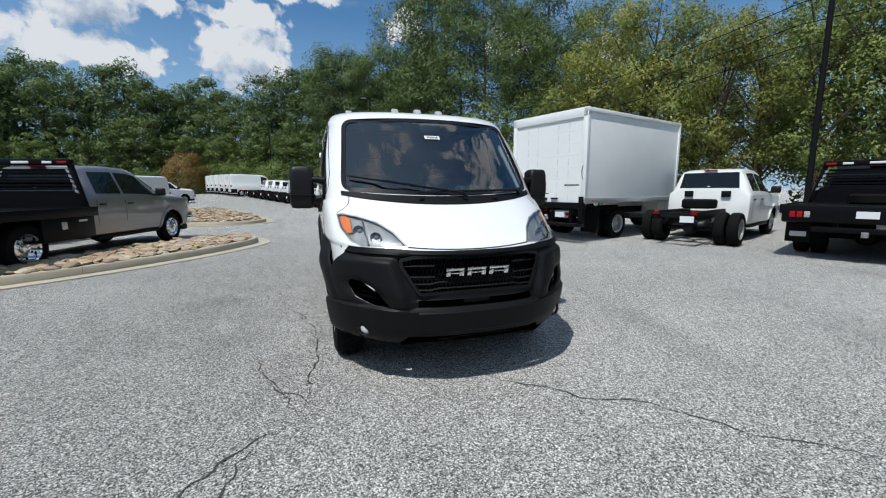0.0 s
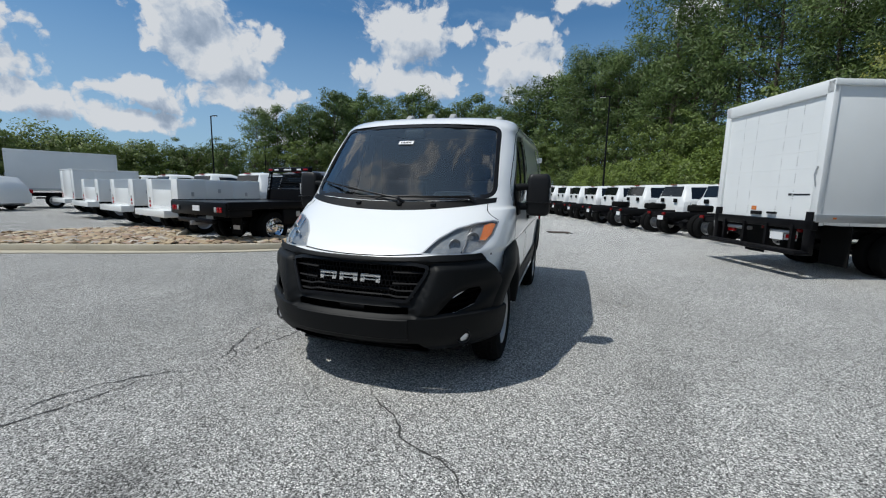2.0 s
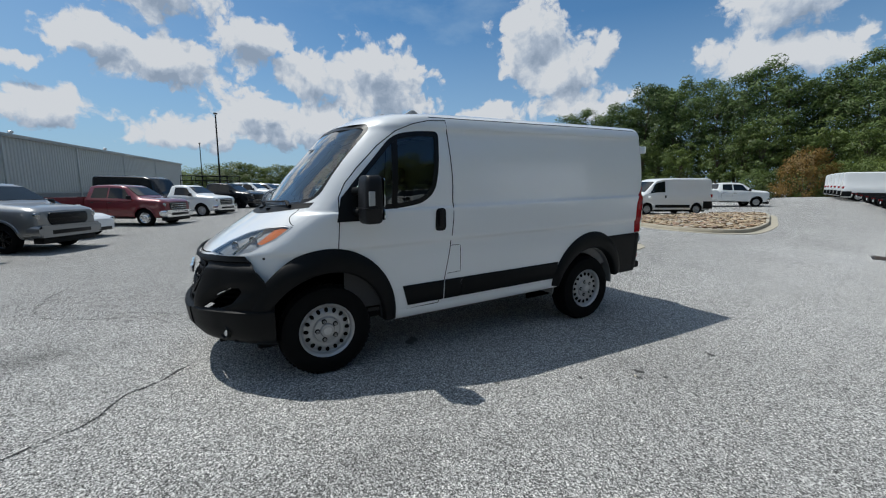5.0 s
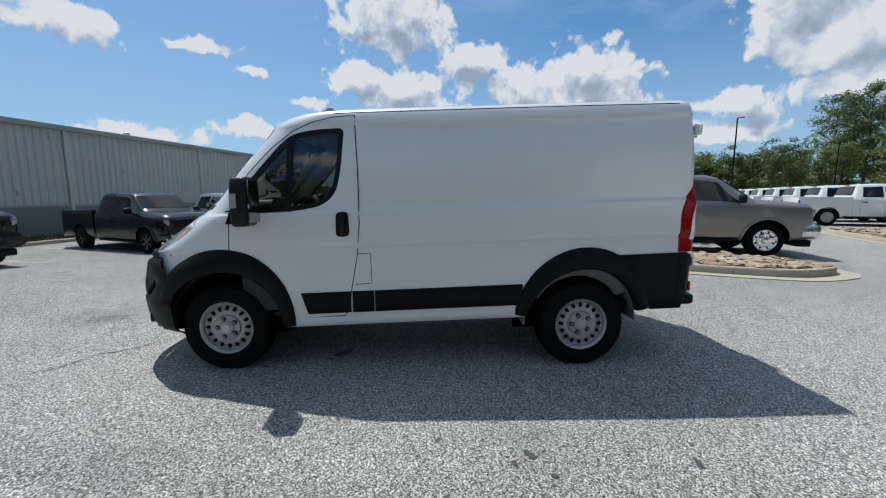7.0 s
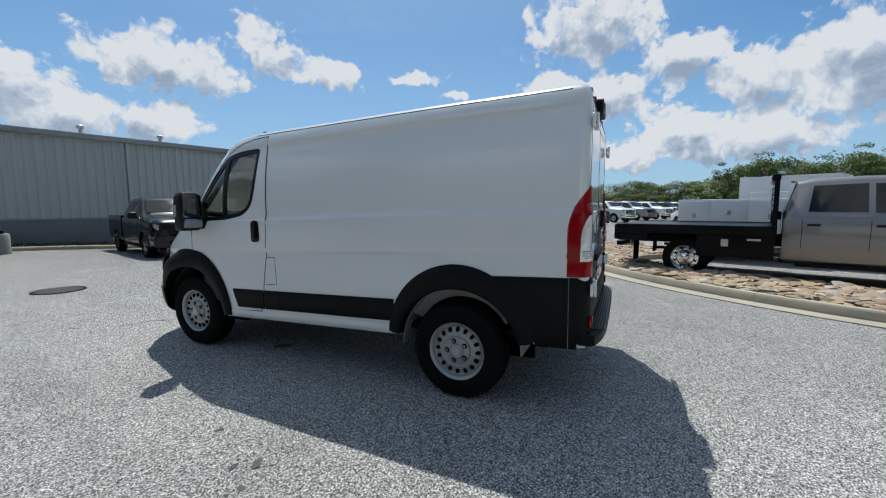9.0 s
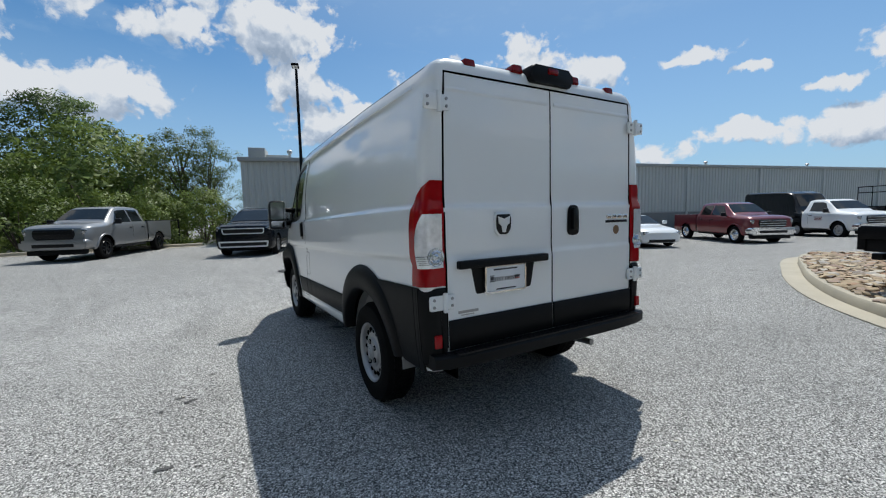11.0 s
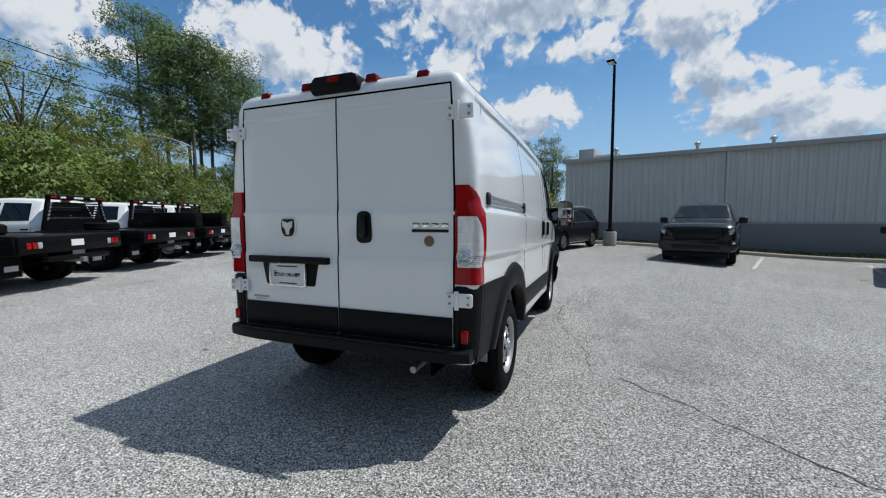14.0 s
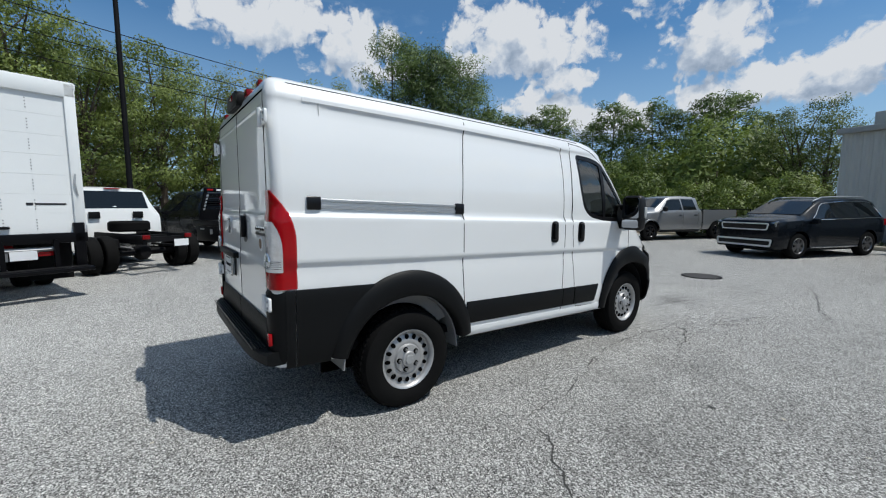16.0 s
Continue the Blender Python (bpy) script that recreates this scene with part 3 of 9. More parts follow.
def cut_convex(bm, outline, axis, keep=None):
    """Cuts a convex 2D outline, seen along an axis, out of the faces that keep() picks."""
    iu, iv = {"x": (1, 2), "y": (0, 2), "z": (0, 1)}[axis]
    ctr = Vector((sum(p[0] for p in outline) / len(outline), sum(p[1] for p in outline) / len(outline)))
    inside = [f for f in bm.faces if keep is None or keep(f.calc_center_median(), f.normal)]
    for p, q in zip(outline, outline[1:] + outline[:1]):
        d = Vector(q) - Vector(p)
        if d.length < 1e-6:
            continue
        n2 = Vector((d.y, -d.x)).normalized()
        if (ctr - Vector(p)).dot(n2) > 0:
            n2 = -n2
        no, co = Vector((0, 0, 0)), Vector((0, 0, 0))
        no[iu], no[iv], co[iu], co[iv] = n2.x, n2.y, p[0], p[1]
        geom = inside + list({e for f in inside for e in f.edges}) + list({v for f in inside for v in f.verts})
        res = bmesh.ops.bisect_plane(bm, geom=geom, dist=1e-5, plane_co=co, plane_no=no)
        faces = {g for g in res["geom"] if isinstance(g, bmesh.types.BMFace)} | {f for f in inside if f.is_valid}
        inside = [f for f in faces if (f.calc_center_median() - co).dot(no) < 0]
    bmesh.ops.delete(bm, geom=inside, context="FACES")


def smoothed(table):
    """A soft line through (x, y) pairs."""
    xs, ys = [p[0] for p in table], [p[1] for p in table]
    n = len(xs)
    h = [xs[i + 1] - xs[i] for i in range(n - 1)]
    s = [(ys[i + 1] - ys[i]) / h[i] for i in range(n - 1)]
    m = [s[0]] + [0.0 if s[i - 1] * s[i] <= 0 else 2 * s[i - 1] * s[i] / (s[i - 1] + s[i]) for i in range(1, n - 1)] + [s[-1]]

    def f(x):
        if x <= xs[0]:
            return ys[0]
        if x >= xs[-1]:
            return ys[-1]
        i = 0
        while x > xs[i + 1]:
            i += 1
        t = (x - xs[i]) / h[i]
        return (2 * t ** 3 - 3 * t * t + 1) * ys[i] + (t ** 3 - 2 * t * t + t) * h[i] * m[i] + (3 * t * t - 2 * t ** 3) * ys[i + 1] + (t ** 3 - t * t) * h[i] * m[i + 1]
    return f


def step01(t):
    t = max(0.0, min(1.0, t))
    return t * t * (3 - 2 * t)


def ground_z(x, y):
    """The lot falls away gently towards the long metal building, dips at the drain and climbs along the long row."""
    east = step01((x + 32) / 18.0)
    climb = east * 0.95 * step01((y - 22) / 42.0) + (1 - east) * 0.6 * step01((y - 45) / 60.0)
    dip = 0.20 * math.exp(-((x - 1.1) ** 2 + (y - 14.3) ** 2) / 6.8)
    return -0.38 * step01((-1.5 - x) / 9.0) * step01((3.0 - y) / 7.0) + climb - dip


def stand(x, y, yaw, lift=0.0):
    """A pose on the ground; yaw in degrees, 0 faces +y."""
    return pose(x, y, ground_z(x, y) + lift, 0, 0, yaw)


def text_bm(body, size, depth=0.001):
    """Raised lettering in the built-in font, in the x-z plane, centred, read from -y."""
    cu = bpy.data.curves.new("lettering", "FONT")
    cu.body, cu.size, cu.extrude, cu.align_x, cu.align_y = body, size, depth, "CENTER", "CENTER"
    cu.resolution_u = 3
    ob = bpy.data.objects.new("lettering", cu)
    me = bpy.data.meshes.new_from_object(ob)
    bm = bmesh.new()
    bm.from_mesh(me)
    bmesh.ops.transform(bm, matrix=pose(0, 0, 0, 90, 0, 0), verts=bm.verts[:])
    bpy.data.objects.remove(ob)
    bpy.data.curves.remove(cu)
    bpy.data.meshes.remove(me)
    return bm

# ---- ground and setting ----
def axis_steps(stops):
    out = []
    for a, b, s in stops:
        n = max(1, round((b - a) / s))
        out += [a + (b - a) * i / n for i in range(n)]
    return out + [stops[-1][1]]


def build_ground():
    xs = axis_steps([(-2500, -300, 550), (-300, -60, 40), (-60, -4, 2), (-4, 6, 0.5), (6, 60, 2), (60, 300, 40), (300, 2500, 550)])
    ys = axis_steps([(-2500, -300, 550), (-300, -40, 40), (-40, 9, 1), (9, 20, 0.5), (20, 120, 2), (120, 300, 30), (300, 2500, 550)])
    bm = bmesh.new()
    grid(bm, [[(x, y, ground_z(x, y)) for x in xs] for y in ys])
    solo("ground", bm, "asphalt", "worn pale grey asphalt of a large vehicle lot", "ground", kind="structure")


build_ground()


def kerb_ring(name, outline, label, gutter=0.32, width=0.15, height=0.14, fill=True, rocks=260, seed=1):
    """A planted island: pale gutter, raised kerb, soil and loose rocks."""
    th = thing(name, label, "island", kind="structure")
    pts = [Vector((*p, 0)) for p in outline]
    n = len(pts)
    area = sum(pts[i].x * pts[(i + 1) % n].y - pts[(i + 1) % n].x * pts[i].y for i in range(n))
    sgn = 1 if area > 0 else -1

    def offset(d):
        out = []
        for i in range(n):
            a, b = (pts[i] - pts[i - 1]).normalized(), (pts[(i + 1) % n] - pts[i]).normalized()
            na, nb = Vector((a.y, -a.x, 0)) * sgn, Vector((b.y, -b.x, 0)) * sgn
            m = (na + nb)
            m = m.normalized() / max(0.5, m.normalized().dot(na))
            q = pts[i] + m * d
            out.append(Vector((q.x, q.y, ground_z(q.x, q.y))))
        return out
    lines = [(offset(gutter), -0.03), (offset(gutter), 0.016), (offset(0.005), 0.010)]
    bm = bmesh.new()
    rows = [[p + Vector((0, 0, h)) for p in l] for l, h in lines]
    grid(bm, [r + r[:1] for r in rows])
    part("gutter", bm, "concrete", th, "pale worn concrete gutter apron")
    out_, in_ = offset(0.0), offset(-width)
    prof = [(out_, -0.02), (out_, height - 0.03), (offset(-0.025), height), (offset(-width + 0.02), height), (in_, height - 0.02), (in_, 0.0)]
    step = 4
    k0 = 0
    while k0 < n:
        k1 = min(k0 + step, n)
        bm = bmesh.new()
        rows = []
        for l, h in prof:
            seg = []
            for k in range(k0, k1 + 1):
                p = l[k % n].copy()
                if k == k0:
                    p += (l[(k + 1) % n] - p).normalized() * 0.006
                seg.append(p + Vector((0, 0, h)))
            rows.append(seg)
        vs = grid(bm, rows)
        for e in (0, -1):
            bm.faces.new([r[e] for r in vs])
        part("kerb_stone", bm, "concrete", th)
        k0 = k1
    bm = bmesh.new()
    c = sum((p for p in in_), Vector()) / n
    ring = [p + Vector((0, 0, height - 0.06)) for p in in_]
    f = bm.faces.new([bm.verts.new(p) for p in ring])
    bmesh.ops.triangulate(bm, faces=[f])
    part("soil", bm, "soil", th)
    return th, [p.xy for p in in_]


def in_poly(p, poly):
    c = False
    for (x0, y0), (x1, y1) in zip(poly, poly[1:] + poly[:1]):
        if (y0 > p[1]) != (y1 > p[1]) and p[0] < (x1 - x0) * (p[1] - y0) / (y1 - y0) + x0:
            c = not c
    return c


def soft_outline(points, per=4):
    """A closed smooth outline through points."""
    out = []
    n = len(points)
    for i in range(n):
        p = [Vector(points[(i + k) % n]) for k in (-1, 0, 1, 2)]
        for s in range(per):
            t = s / per
            q = 0.5 * ((2 * p[1]) + (p[2] - p[0]) * t + (2 * p[0] - 5 * p[1] + 4 * p[2] - p[3]) * t * t + (3 * p[1] - p[0] - 3 * p[2] + p[3]) * t ** 3)
            out.append(q[:])
    return out


ISLAND_NEAR = soft_outline([(-2.55, 8.4), (-2.75, 7.6), (-3.25, 6.6), (-3.95, 5.6), (-4.8, 4.65), (-5.9, 3.75), (-7.4, 2.95), (-9.2, 2.25), (-10.6, 1.75), (-11.6, 1.55), (-12.1, 2.0), (-12.2, 3.2), (-11.8, 4.6), (-11.0, 5.6), (-9.7, 6.0), (-8.9, 5.2), (-8.1, 4.5), (-7.0, 4.7), (-5.8, 6.2), (-4.9, 7.8), (-3.9, 9.0), (-2.95, 9.3)], 3)
ISLAND_FAR = soft_outline([(-3.2, 16.9), (-3.3, 15.6), (-4.0, 14.85), (-5.2, 14.75), (-7.0, 15.3), (-9.2, 16.2), (-11.4, 17.6), (-10.4, 20.0), (-9.7, 23.5), (-9.4, 27.3), (-8.2, 29.0), (-7.1, 28.0), (-5.5, 24.0), (-4.2, 20.6)], 3)
isl_near, soil_near = kerb_ring("gravel_island", ISLAND_NEAR, "kerbed island of tan river rocks beside the lane")
isl_far, soil_far = kerb_ring("gravel_island", ISLAND_FAR, "second kerbed island of tan river rocks farther off")


# ---- long metal building ----
def build_building():
    """The corrugated wall runs from its near corner at (0.23, -18.05) far along the lot."""
    b = thing("metal_building", "long grey corrugated metal warehouse with dark block base", "building", kind="structure")
    ang = 180 - 13.0
    b.matrix_basis = pose(0.23, -18.05, 0, 0, 0, ang)  # local +x runs along the wall, local +y points away behind
    L, H, D, base = 62.0, 4.46, 40.0, 1.05
    g0 = -0.7
    bm = boxm(0, L, 0.06, D, g0, H - 0.1)
    part("core", bm, "siding", b)
    bm = boxm(0, L, -0.04, 0.3, g0, base, 0.01)
    part("block_base", bm, "block", b, "dark grey painted block base")
    bm = bmesh.new()
    x, pts = 0.0, []
    while x < L:
        pts += [(x, 0.05), (x + 0.06, 0.0), (x + 0.16, 0.0), (x + 0.22, 0.05)]
        x += 0.305
    rows = [[(px, py, z) for px, py in pts] for z in (base - 0.02, H)]
    grid(bm, rows)
    part("corrugated_siding", bm, "siding", b, "grey ribbed metal siding", smooth=20)
    bm = boxm(-0.12, L + 0.1, -0.16, 0.4, H - 0.12, H + 0.10, 0.02)
    part("eave_trim", bm, "roof_metal", b)
    bm = boxm(-0.12, L, -0.05, 0.0, base - 0.05, base + 0.03, 0.004)
    part("base_flashing", bm, "roof_metal", b)
    for k in range(1, 8):
        bm = boxm(k * 7.6 - 0.07, k * 7.6 + 0.07, -0.10, 0.04, base - 0.5, H - 0.1, 0.02)
        part("downpipe", bm, "siding", b)
    bm = bmesh.new()
    f = [bm.verts.new(p) for p in ((-0.1, -0.1, H + 0.08), (L, -0.1, H + 0.08), (L, D / 2, H + 1.6), (-0.1, D / 2, H + 1.6))]
    bm.faces.new(f)
    part("roof", bm, "roof_metal", b)
    bm = boxm(0.1, 1.0, 2.2, 4.0, H - 0.2, H + 0.95, 0.03)
    part("roof_box", bm, "roof_metal", b)
    bm = boxm(1.0, 2.4, 2.6, 2.9, H - 0.1, H + 0.6, 0.03)
    part("roof_screen", bm, "siding", b)
    for x, y, h in ((2.4, 1.4, 0.75), (6.3, 1.2, 0.65), (9.3, 1.2, 0.6), (19.5, 1.5, 0.5), (34, 1.5, 0.6), (46, 1.5, 0.6)):
        bm = lathem([(H, 0.08), (H + h * 0.7, 0.08), (H + h * 0.71, 0.14), (H + h * 0.9, 0.15), (H + h, 0.05), (H + h, 0.0001)], 14, "z", pose(x, y, 0))
        part("roof_vent", bm, "galv", b)
    for x, z, w, h in ((13.2, 1.5, 0.16, 0.2), (17.8, 2.6, 0.1, 0.16), (14.6, 3.9, 0.08, 0.16)):
        part("junction_box", boxm(x, x + w, -0.07, 0.0, z, z + h, 0.01), "galv", b)
    for x in (17.0, 19.4):
        part("floor_vent", boxm(x, x + 0.9, -0.07, -0.035, 0.15, 0.55, 0.01), "frame_black", b)
    return b


build_building()


def wall_local(x, y, z=0.0):
    return pose(0.23, -18.05, 0, 0, 0, 180 - 13.0) @ Vector((x, y, z))


def front_strip():
    """The raised grass strip with its kerb along the building."""
    bm = bmesh.new()
    th = thing("grass_verge", "narrow kerbed grass strip along the metal building", "verge", kind="structure")
    rows = []
    for y, h in ((-2.2, -0.05), (-2.2, 0.12), (-2.17, 0.15), (-2.05, 0.15), (-2.04, 0.12), (0.05, 0.14)):
        rows.append([])
        for k in range(0, 64):
            p = wall_local(-0.3 + k, y)
            rows[-1].append((p.x, p.y, ground_z(p.x, p.y) + h))
    bk = bmesh.new()
    grid(bk, rows[:5])
    part("kerb", bk, "concrete", th)
    grid(bm, rows[4:])
    part("soil", bm, "soil", th)
    bm = bmesh.new()
    rnd = random.Random(5)
    for _ in range(9000):
        p = wall_local(rnd.uniform(0.3, 46), rnd.uniform(-1.95, -0.1))
        z = ground_z(p.x, p.y) + 0.12
        a, h, w = rnd.uniform(0, 6.28), rnd.uniform(0.05, 0.14), rnd.uniform(0.015, 0.03)
        d = Vector((math.cos(a), math.sin(a), 0)) * w
        e = Vector((rnd.uniform(-1, 1), rnd.uniform(-1, 1), 0)) * 0.05
        q = Vector((p.x, p.y, z))
        bm.faces.new([bm.verts.new(c) for c in (q - d, q + d, q + e + Vector((0, 0, h)))])
    part("grass", bm, "grass", th, smooth=0)
    tagged(th.children[-1], kind="stuff")


front_strip()


def crack(points, seed, width=0.011):
    """A wandering open crack in the asphalt."""
    rnd = random.Random(seed)
    line = []
    for a, b in zip(points, points[1:]):
        a, b = Vector(a), Vector(b)
        n = max(2, round((b - a).length / 0.05))
        nrm = Vector((b.y - a.y, a.x - b.x)).normalized()
        w = 0.0
        for k in range(n):
            f = k / n
            w = w * 0.8 + rnd.gauss(0, 0.016)
            line.append(a + (b - a) * f + nrm * w * min(1, 4 * f, 4 * (1 - f)))
    line.append(Vector(points[-1]))
    bm = bmesh.new()
    left, right = [], []
    for i, p in enumerate(line):
        d = line[min(i + 1, len(line) - 1)] - line[max(i - 1, 0)]
        n = Vector((d.y, -d.x)).normalized()
        h = width * rnd.uniform(0.15, 0.75) * min(1.0, 0.2 + i / 8, 0.2 + (len(line) - 1 - i) / 8)
        for side, out in ((1, left), (-1, right)):
            q = p + n * h * side
            out.append((q.x, q.y, ground_z(q.x, q.y) + 0.0042))
    grid(bm, [left, right])
    solo("asphalt_crack", bm, "crack", "thin dark wandering crack in the worn asphalt", "crack", kind="structure")


M["crack"] = material("open_crack", (0.045, 0.044, 0.042), 0.95, 0.0, 0.3, 0.3, 9.0)
for k, pts in enumerate((
        [(0.1, -0.85), (0.35, -1.1), (0.75, -1.45), (1.0, -1.65), (1.7, -2.4)],
        [(-1.6, 2.5), (-1.5, 1.8), (-1.15, 0.75), (-1.1, 0.3), (-1.2, -0.9)],
        [(-1.65, 2.4), (-2.1, 2.7), (-2.65, 3.25), (-3.05, 3.6)],
        [(-1.2, -1.05), (-1.5, -1.25), (-1.75, -1.6), (-1.8, -2.1)],
        [(-1.4, -0.25), (-1.4, -0.6), (-1.2, -1.05)],
        [(-1.6, -5.3), (-2.06, -3.44), (-2.4, -2.6)],
        [(-1.4, -1.15), (-1.7, -2.05), (-2.2, -2.8)],
        [(-1.15, -0.95), (-1.5, -0.33), (-1.65, 0.1)],
        [(-2.45, -2.7), (-3.4, -2.8), (-4.15, -2.73)])):
    crack(pts, 60 + k)


def oil_stain(x, y, r, seed):
    rnd = random.Random(seed)
    bm = bmesh.new()
    ring = []
    for k in range(18):
        a = 2 * math.pi * k / 18
        q = r * (0.75 + 0.3 * math.sin(a * 2 + seed) + rnd.uniform(-0.12, 0.12))
        ring.append((x + q * math.cos(a), y + q * 0.7 * math.sin(a)))
    bm.faces.new([bm.verts.new((px, py, ground_z(px, py) + 0.0045)) for px, py in ring])
    solo("oil_stain", bm, "oil", "small dark oil stain on the asphalt", "stain", kind="structure")


M["oil"] = material("old_oil", (0.055, 0.053, 0.050), 0.6, 0.0, 0.5, 0.4, 30.0)
for k, (x, y, r) in enumerate(((2.15, 2.27, 0.05), (2.22, 2.17, 0.035), (2.25, 3.18, 0.045), (2.0, 1.75, 0.03), (0.63, 0.89, 0.11), (2.33, 2.36, 0.03), (1.75, 1.1, 0.03), (2.9, 0.6, 0.04), (-2.3, 1.2, 0.03))):
    oil_stain(x, y, r, k)


def litter():
    """Pale scraps and dry leaves strewn over the asphalt."""
    rnd = random.Random(77)
    bm = bmesh.new()
    for _ in range(170):
        x, y = rnd.uniform(-7, 7), rnd.uniform(-8, 9)
        if abs(x) < 1.1 and -1 < y < 4:
            continue
        s, a = rnd.uniform(0.006, 0.022), rnd.uniform(0, 6.28)
        z = ground_z(x, y) + 0.006
        d, e = Vector((math.cos(a), math.sin(a), 0)) * s, Vector((-math.sin(a), math.cos(a), 0)) * s * 0.5
        p = Vector((x, y, z))
        bm.faces.new([bm.verts.new(q) for q in (p - d, p - e + Vector((0, 0, 0.003)), p + d + Vector((0, 0, 0.006)), p + e)])
    solo("leaf_litter", bm, "litter", "scattered pale scraps and dry leaves on asphalt", "litter", kind="stuff", smooth=0)


M["litter"] = material("dry_pale_leaf", (0.42, 0.38, 0.30), 0.85, 0.0, 0.4, 0.3, 3.0)
litter()

# ---- the white cargo van ----
# Horizontal slices: nose line, start of the straight side, half-width and tail line at each height.
nose_y = smoothed([(0.287, -0.80), (0.37, -0.88), (0.48, -0.93), (0.652, -0.945), (0.83, -0.905), (0.98, -0.855), (1.027, -0.81), (1.075, -0.745), (1.142, -0.64), (1.218, -0.52), (1.284, -0.415), (1.341, -0.335), (1.409, -0.265), (1.603, -0.11), (1.864, 0.13), (2.02, 0.28), (2.085, 0.375), (2.115, 0.47), (2.132, 0.62), (2.147, 0.85), (2.155, 1.25)])
side_y = smoothed([(0.26, 0.15), (1.0, 0.12), (1.2, 0.16), (1.4, 0.32), (1.87, 0.66), (2.05, 0.85), (2.115, 1.05), (2.155, 1.7)])
half_w = smoothed([(0.26, 0.93), (0.42, 0.962), (0.6, 0.98), (0.9, 0.990), (0.99, 0.985), (1.025, 1.002), (1.296, 1.004), (1.316, 0.985), (1.45, 0.985), (1.7, 0.962), (1.9, 0.922), (1.975, 0.906), (1.998, 0.909), (2.06, 0.886), (2.09, 0.868), (2.115, 0.835), (2.135, 0.77), (2.148, 0.66), (2.155, 0.53)])
tail_y = smoothed([(0.26, 3.90), (0.5, 3.924), (0.985, 3.924), (1.03, 3.916), (1.29, 3.916), (1.32, 3.907), (1.8, 3.905), (1.95, 3.903), (2.03, 3.90), (2.08, 3.89), (2.12, 3.865), (2.155, 3.78)])
nose_n = smoothed([(0.26, 2.7), (1.0, 2.7), (1.25, 2.6), (1.5, 2.45), (2.2, 2.75)])
WHEEL_Z, BASE, RAKE = 0.365, 2.997, 0.034  # the empty van sits nose down


def van_w(y, z):
    """Half-width of the body at a height, with its taper to the tail."""
    panel = step01((y - 1.165) / 0.03) * step01((3.665 - y) / 0.03) * step01((z - 1.312) / 0.02) * step01((1.985 - z) / 0.02)
    return half_w(z) * (1 - 0.035 * step01((y - 2.6) / 1.3)) - 0.007 * panel


def van_x(y, z):
    """The side surface of the van."""
    w, n = van_w(y, z), nose_n(z)
    a, b = nose_y(z), side_y(z)
    if y < b:
        f = min(1.0, max(0.0, (b - y) / (b - a)))
        return w * (1 - f ** n) ** (1 / n)
    return w


def van_front(x, z):
    """The front surface of the van: y at a sideways place and a height."""
    w, n = half_w(z), nose_n(z)
    f = min(1.0, abs(x) / w)
    return side_y(z) - (side_y(z) - nose_y(z)) * (1 - f ** n) ** (1 / n)


def van_ring(z, grow=0.0):
    """Half outline of the body at height z, from the nose to the tail, in the plane x >= 0."""
    out = []
    a, b, n, e = nose_y(z), side_y(z), nose_n(z), tail_y(z)
    for k in range(25):
        t = (k / 24) * math.pi / 2
        x = half_w(z) * math.sin(t) ** (2 / n) if k else 0.0
        out.append((x, b - (b - a) * (max(0.0, math.cos(t)) ** (2 / n))))
    r = 0.06
    folds = (1.165, 1.18, 1.195, 3.635, 3.65, 3.665)
    for u in [k / 30 for k in range(1, 31)]:
        y = b + (e - r - b) * u
        out.append((van_w(y, z), y))
    flat = out[25:]
    for y in folds:
        near = min(flat[:-1], key=lambda p: abs(p[1] - y))
        flat[flat.index(near)] = (van_w(y, z), y)
    out[25:] = sorted(flat, key=lambda p: p[1])
    w = van_w(e, z)
    for k in range(1, 6):
        t = k / 5 * math.pi / 2
        out.append((w - r * (1 - math.cos(t)), e - r + r * math.sin(t)))
    for k in range(1, 9):
        out.append(((w - r) * (1 - k / 8), e))
    return out


WINDSCREEN = rounded([(-0.86, 1.385), (0.0, 1.345), (0.86, 1.385), (0.795, 2.02), (0.0, 2.05), (-0.795, 2.02)], [0.10, 0.4, 0.10, 0.09, 0.4, 0.09], 5)
SIDE_WINDOW = rounded([(0.15, 1.31), (0.60, 1.315), (0.84, 1.35), (0.955, 1.44), (1.0, 1.62), (1.025, 1.965), (0.80, 1.962), (0.585, 1.925), (0.20, 1.50)], [0.03, 0.1, 0.1, 0.1, 0.1, 0.05, 0.1, 0.1, 0.03], 4)
ARCH_R = 0.50


def wheel_level(cy):
    return WHEEL_Z - RAKE * cy


def arch(cy, r, z0=0.1, n=24):
    return [(cy + r * math.cos(a), wheel_level(cy) + r * math.sin(a)) for a in [math.pi * k / n for k in range(n + 1)]] + [(cy - r, z0), (cy + r, z0)]


def bulge(y):
    """How far the bumper and the front flares stand out past the body, ahead of the wheel."""
    return 0.050 * step01((0.20 - y) / 0.45)


def side_strip(pts, width, off, sx, depth=0.01):
    """A narrow band that follows a line of (y, z) on the van's side."""
    rows = [[], []]
    n = len(pts)
    for i, (y, z) in enumerate(pts):
        a, b = Vector(pts[max(0, i - 1)]), Vector(pts[min(n - 1, i + 1)])
        d = (b - a).normalized()
        o = Vector((-d.y, d.x)) * width / 2
        for r, s in zip(rows, (1, -1)):
            yy, zz = y + o.x * s, z + o.y * s
            r.append((sx * (van_x(yy, zz) + off), yy, zz))
    return slab(rows, depth)


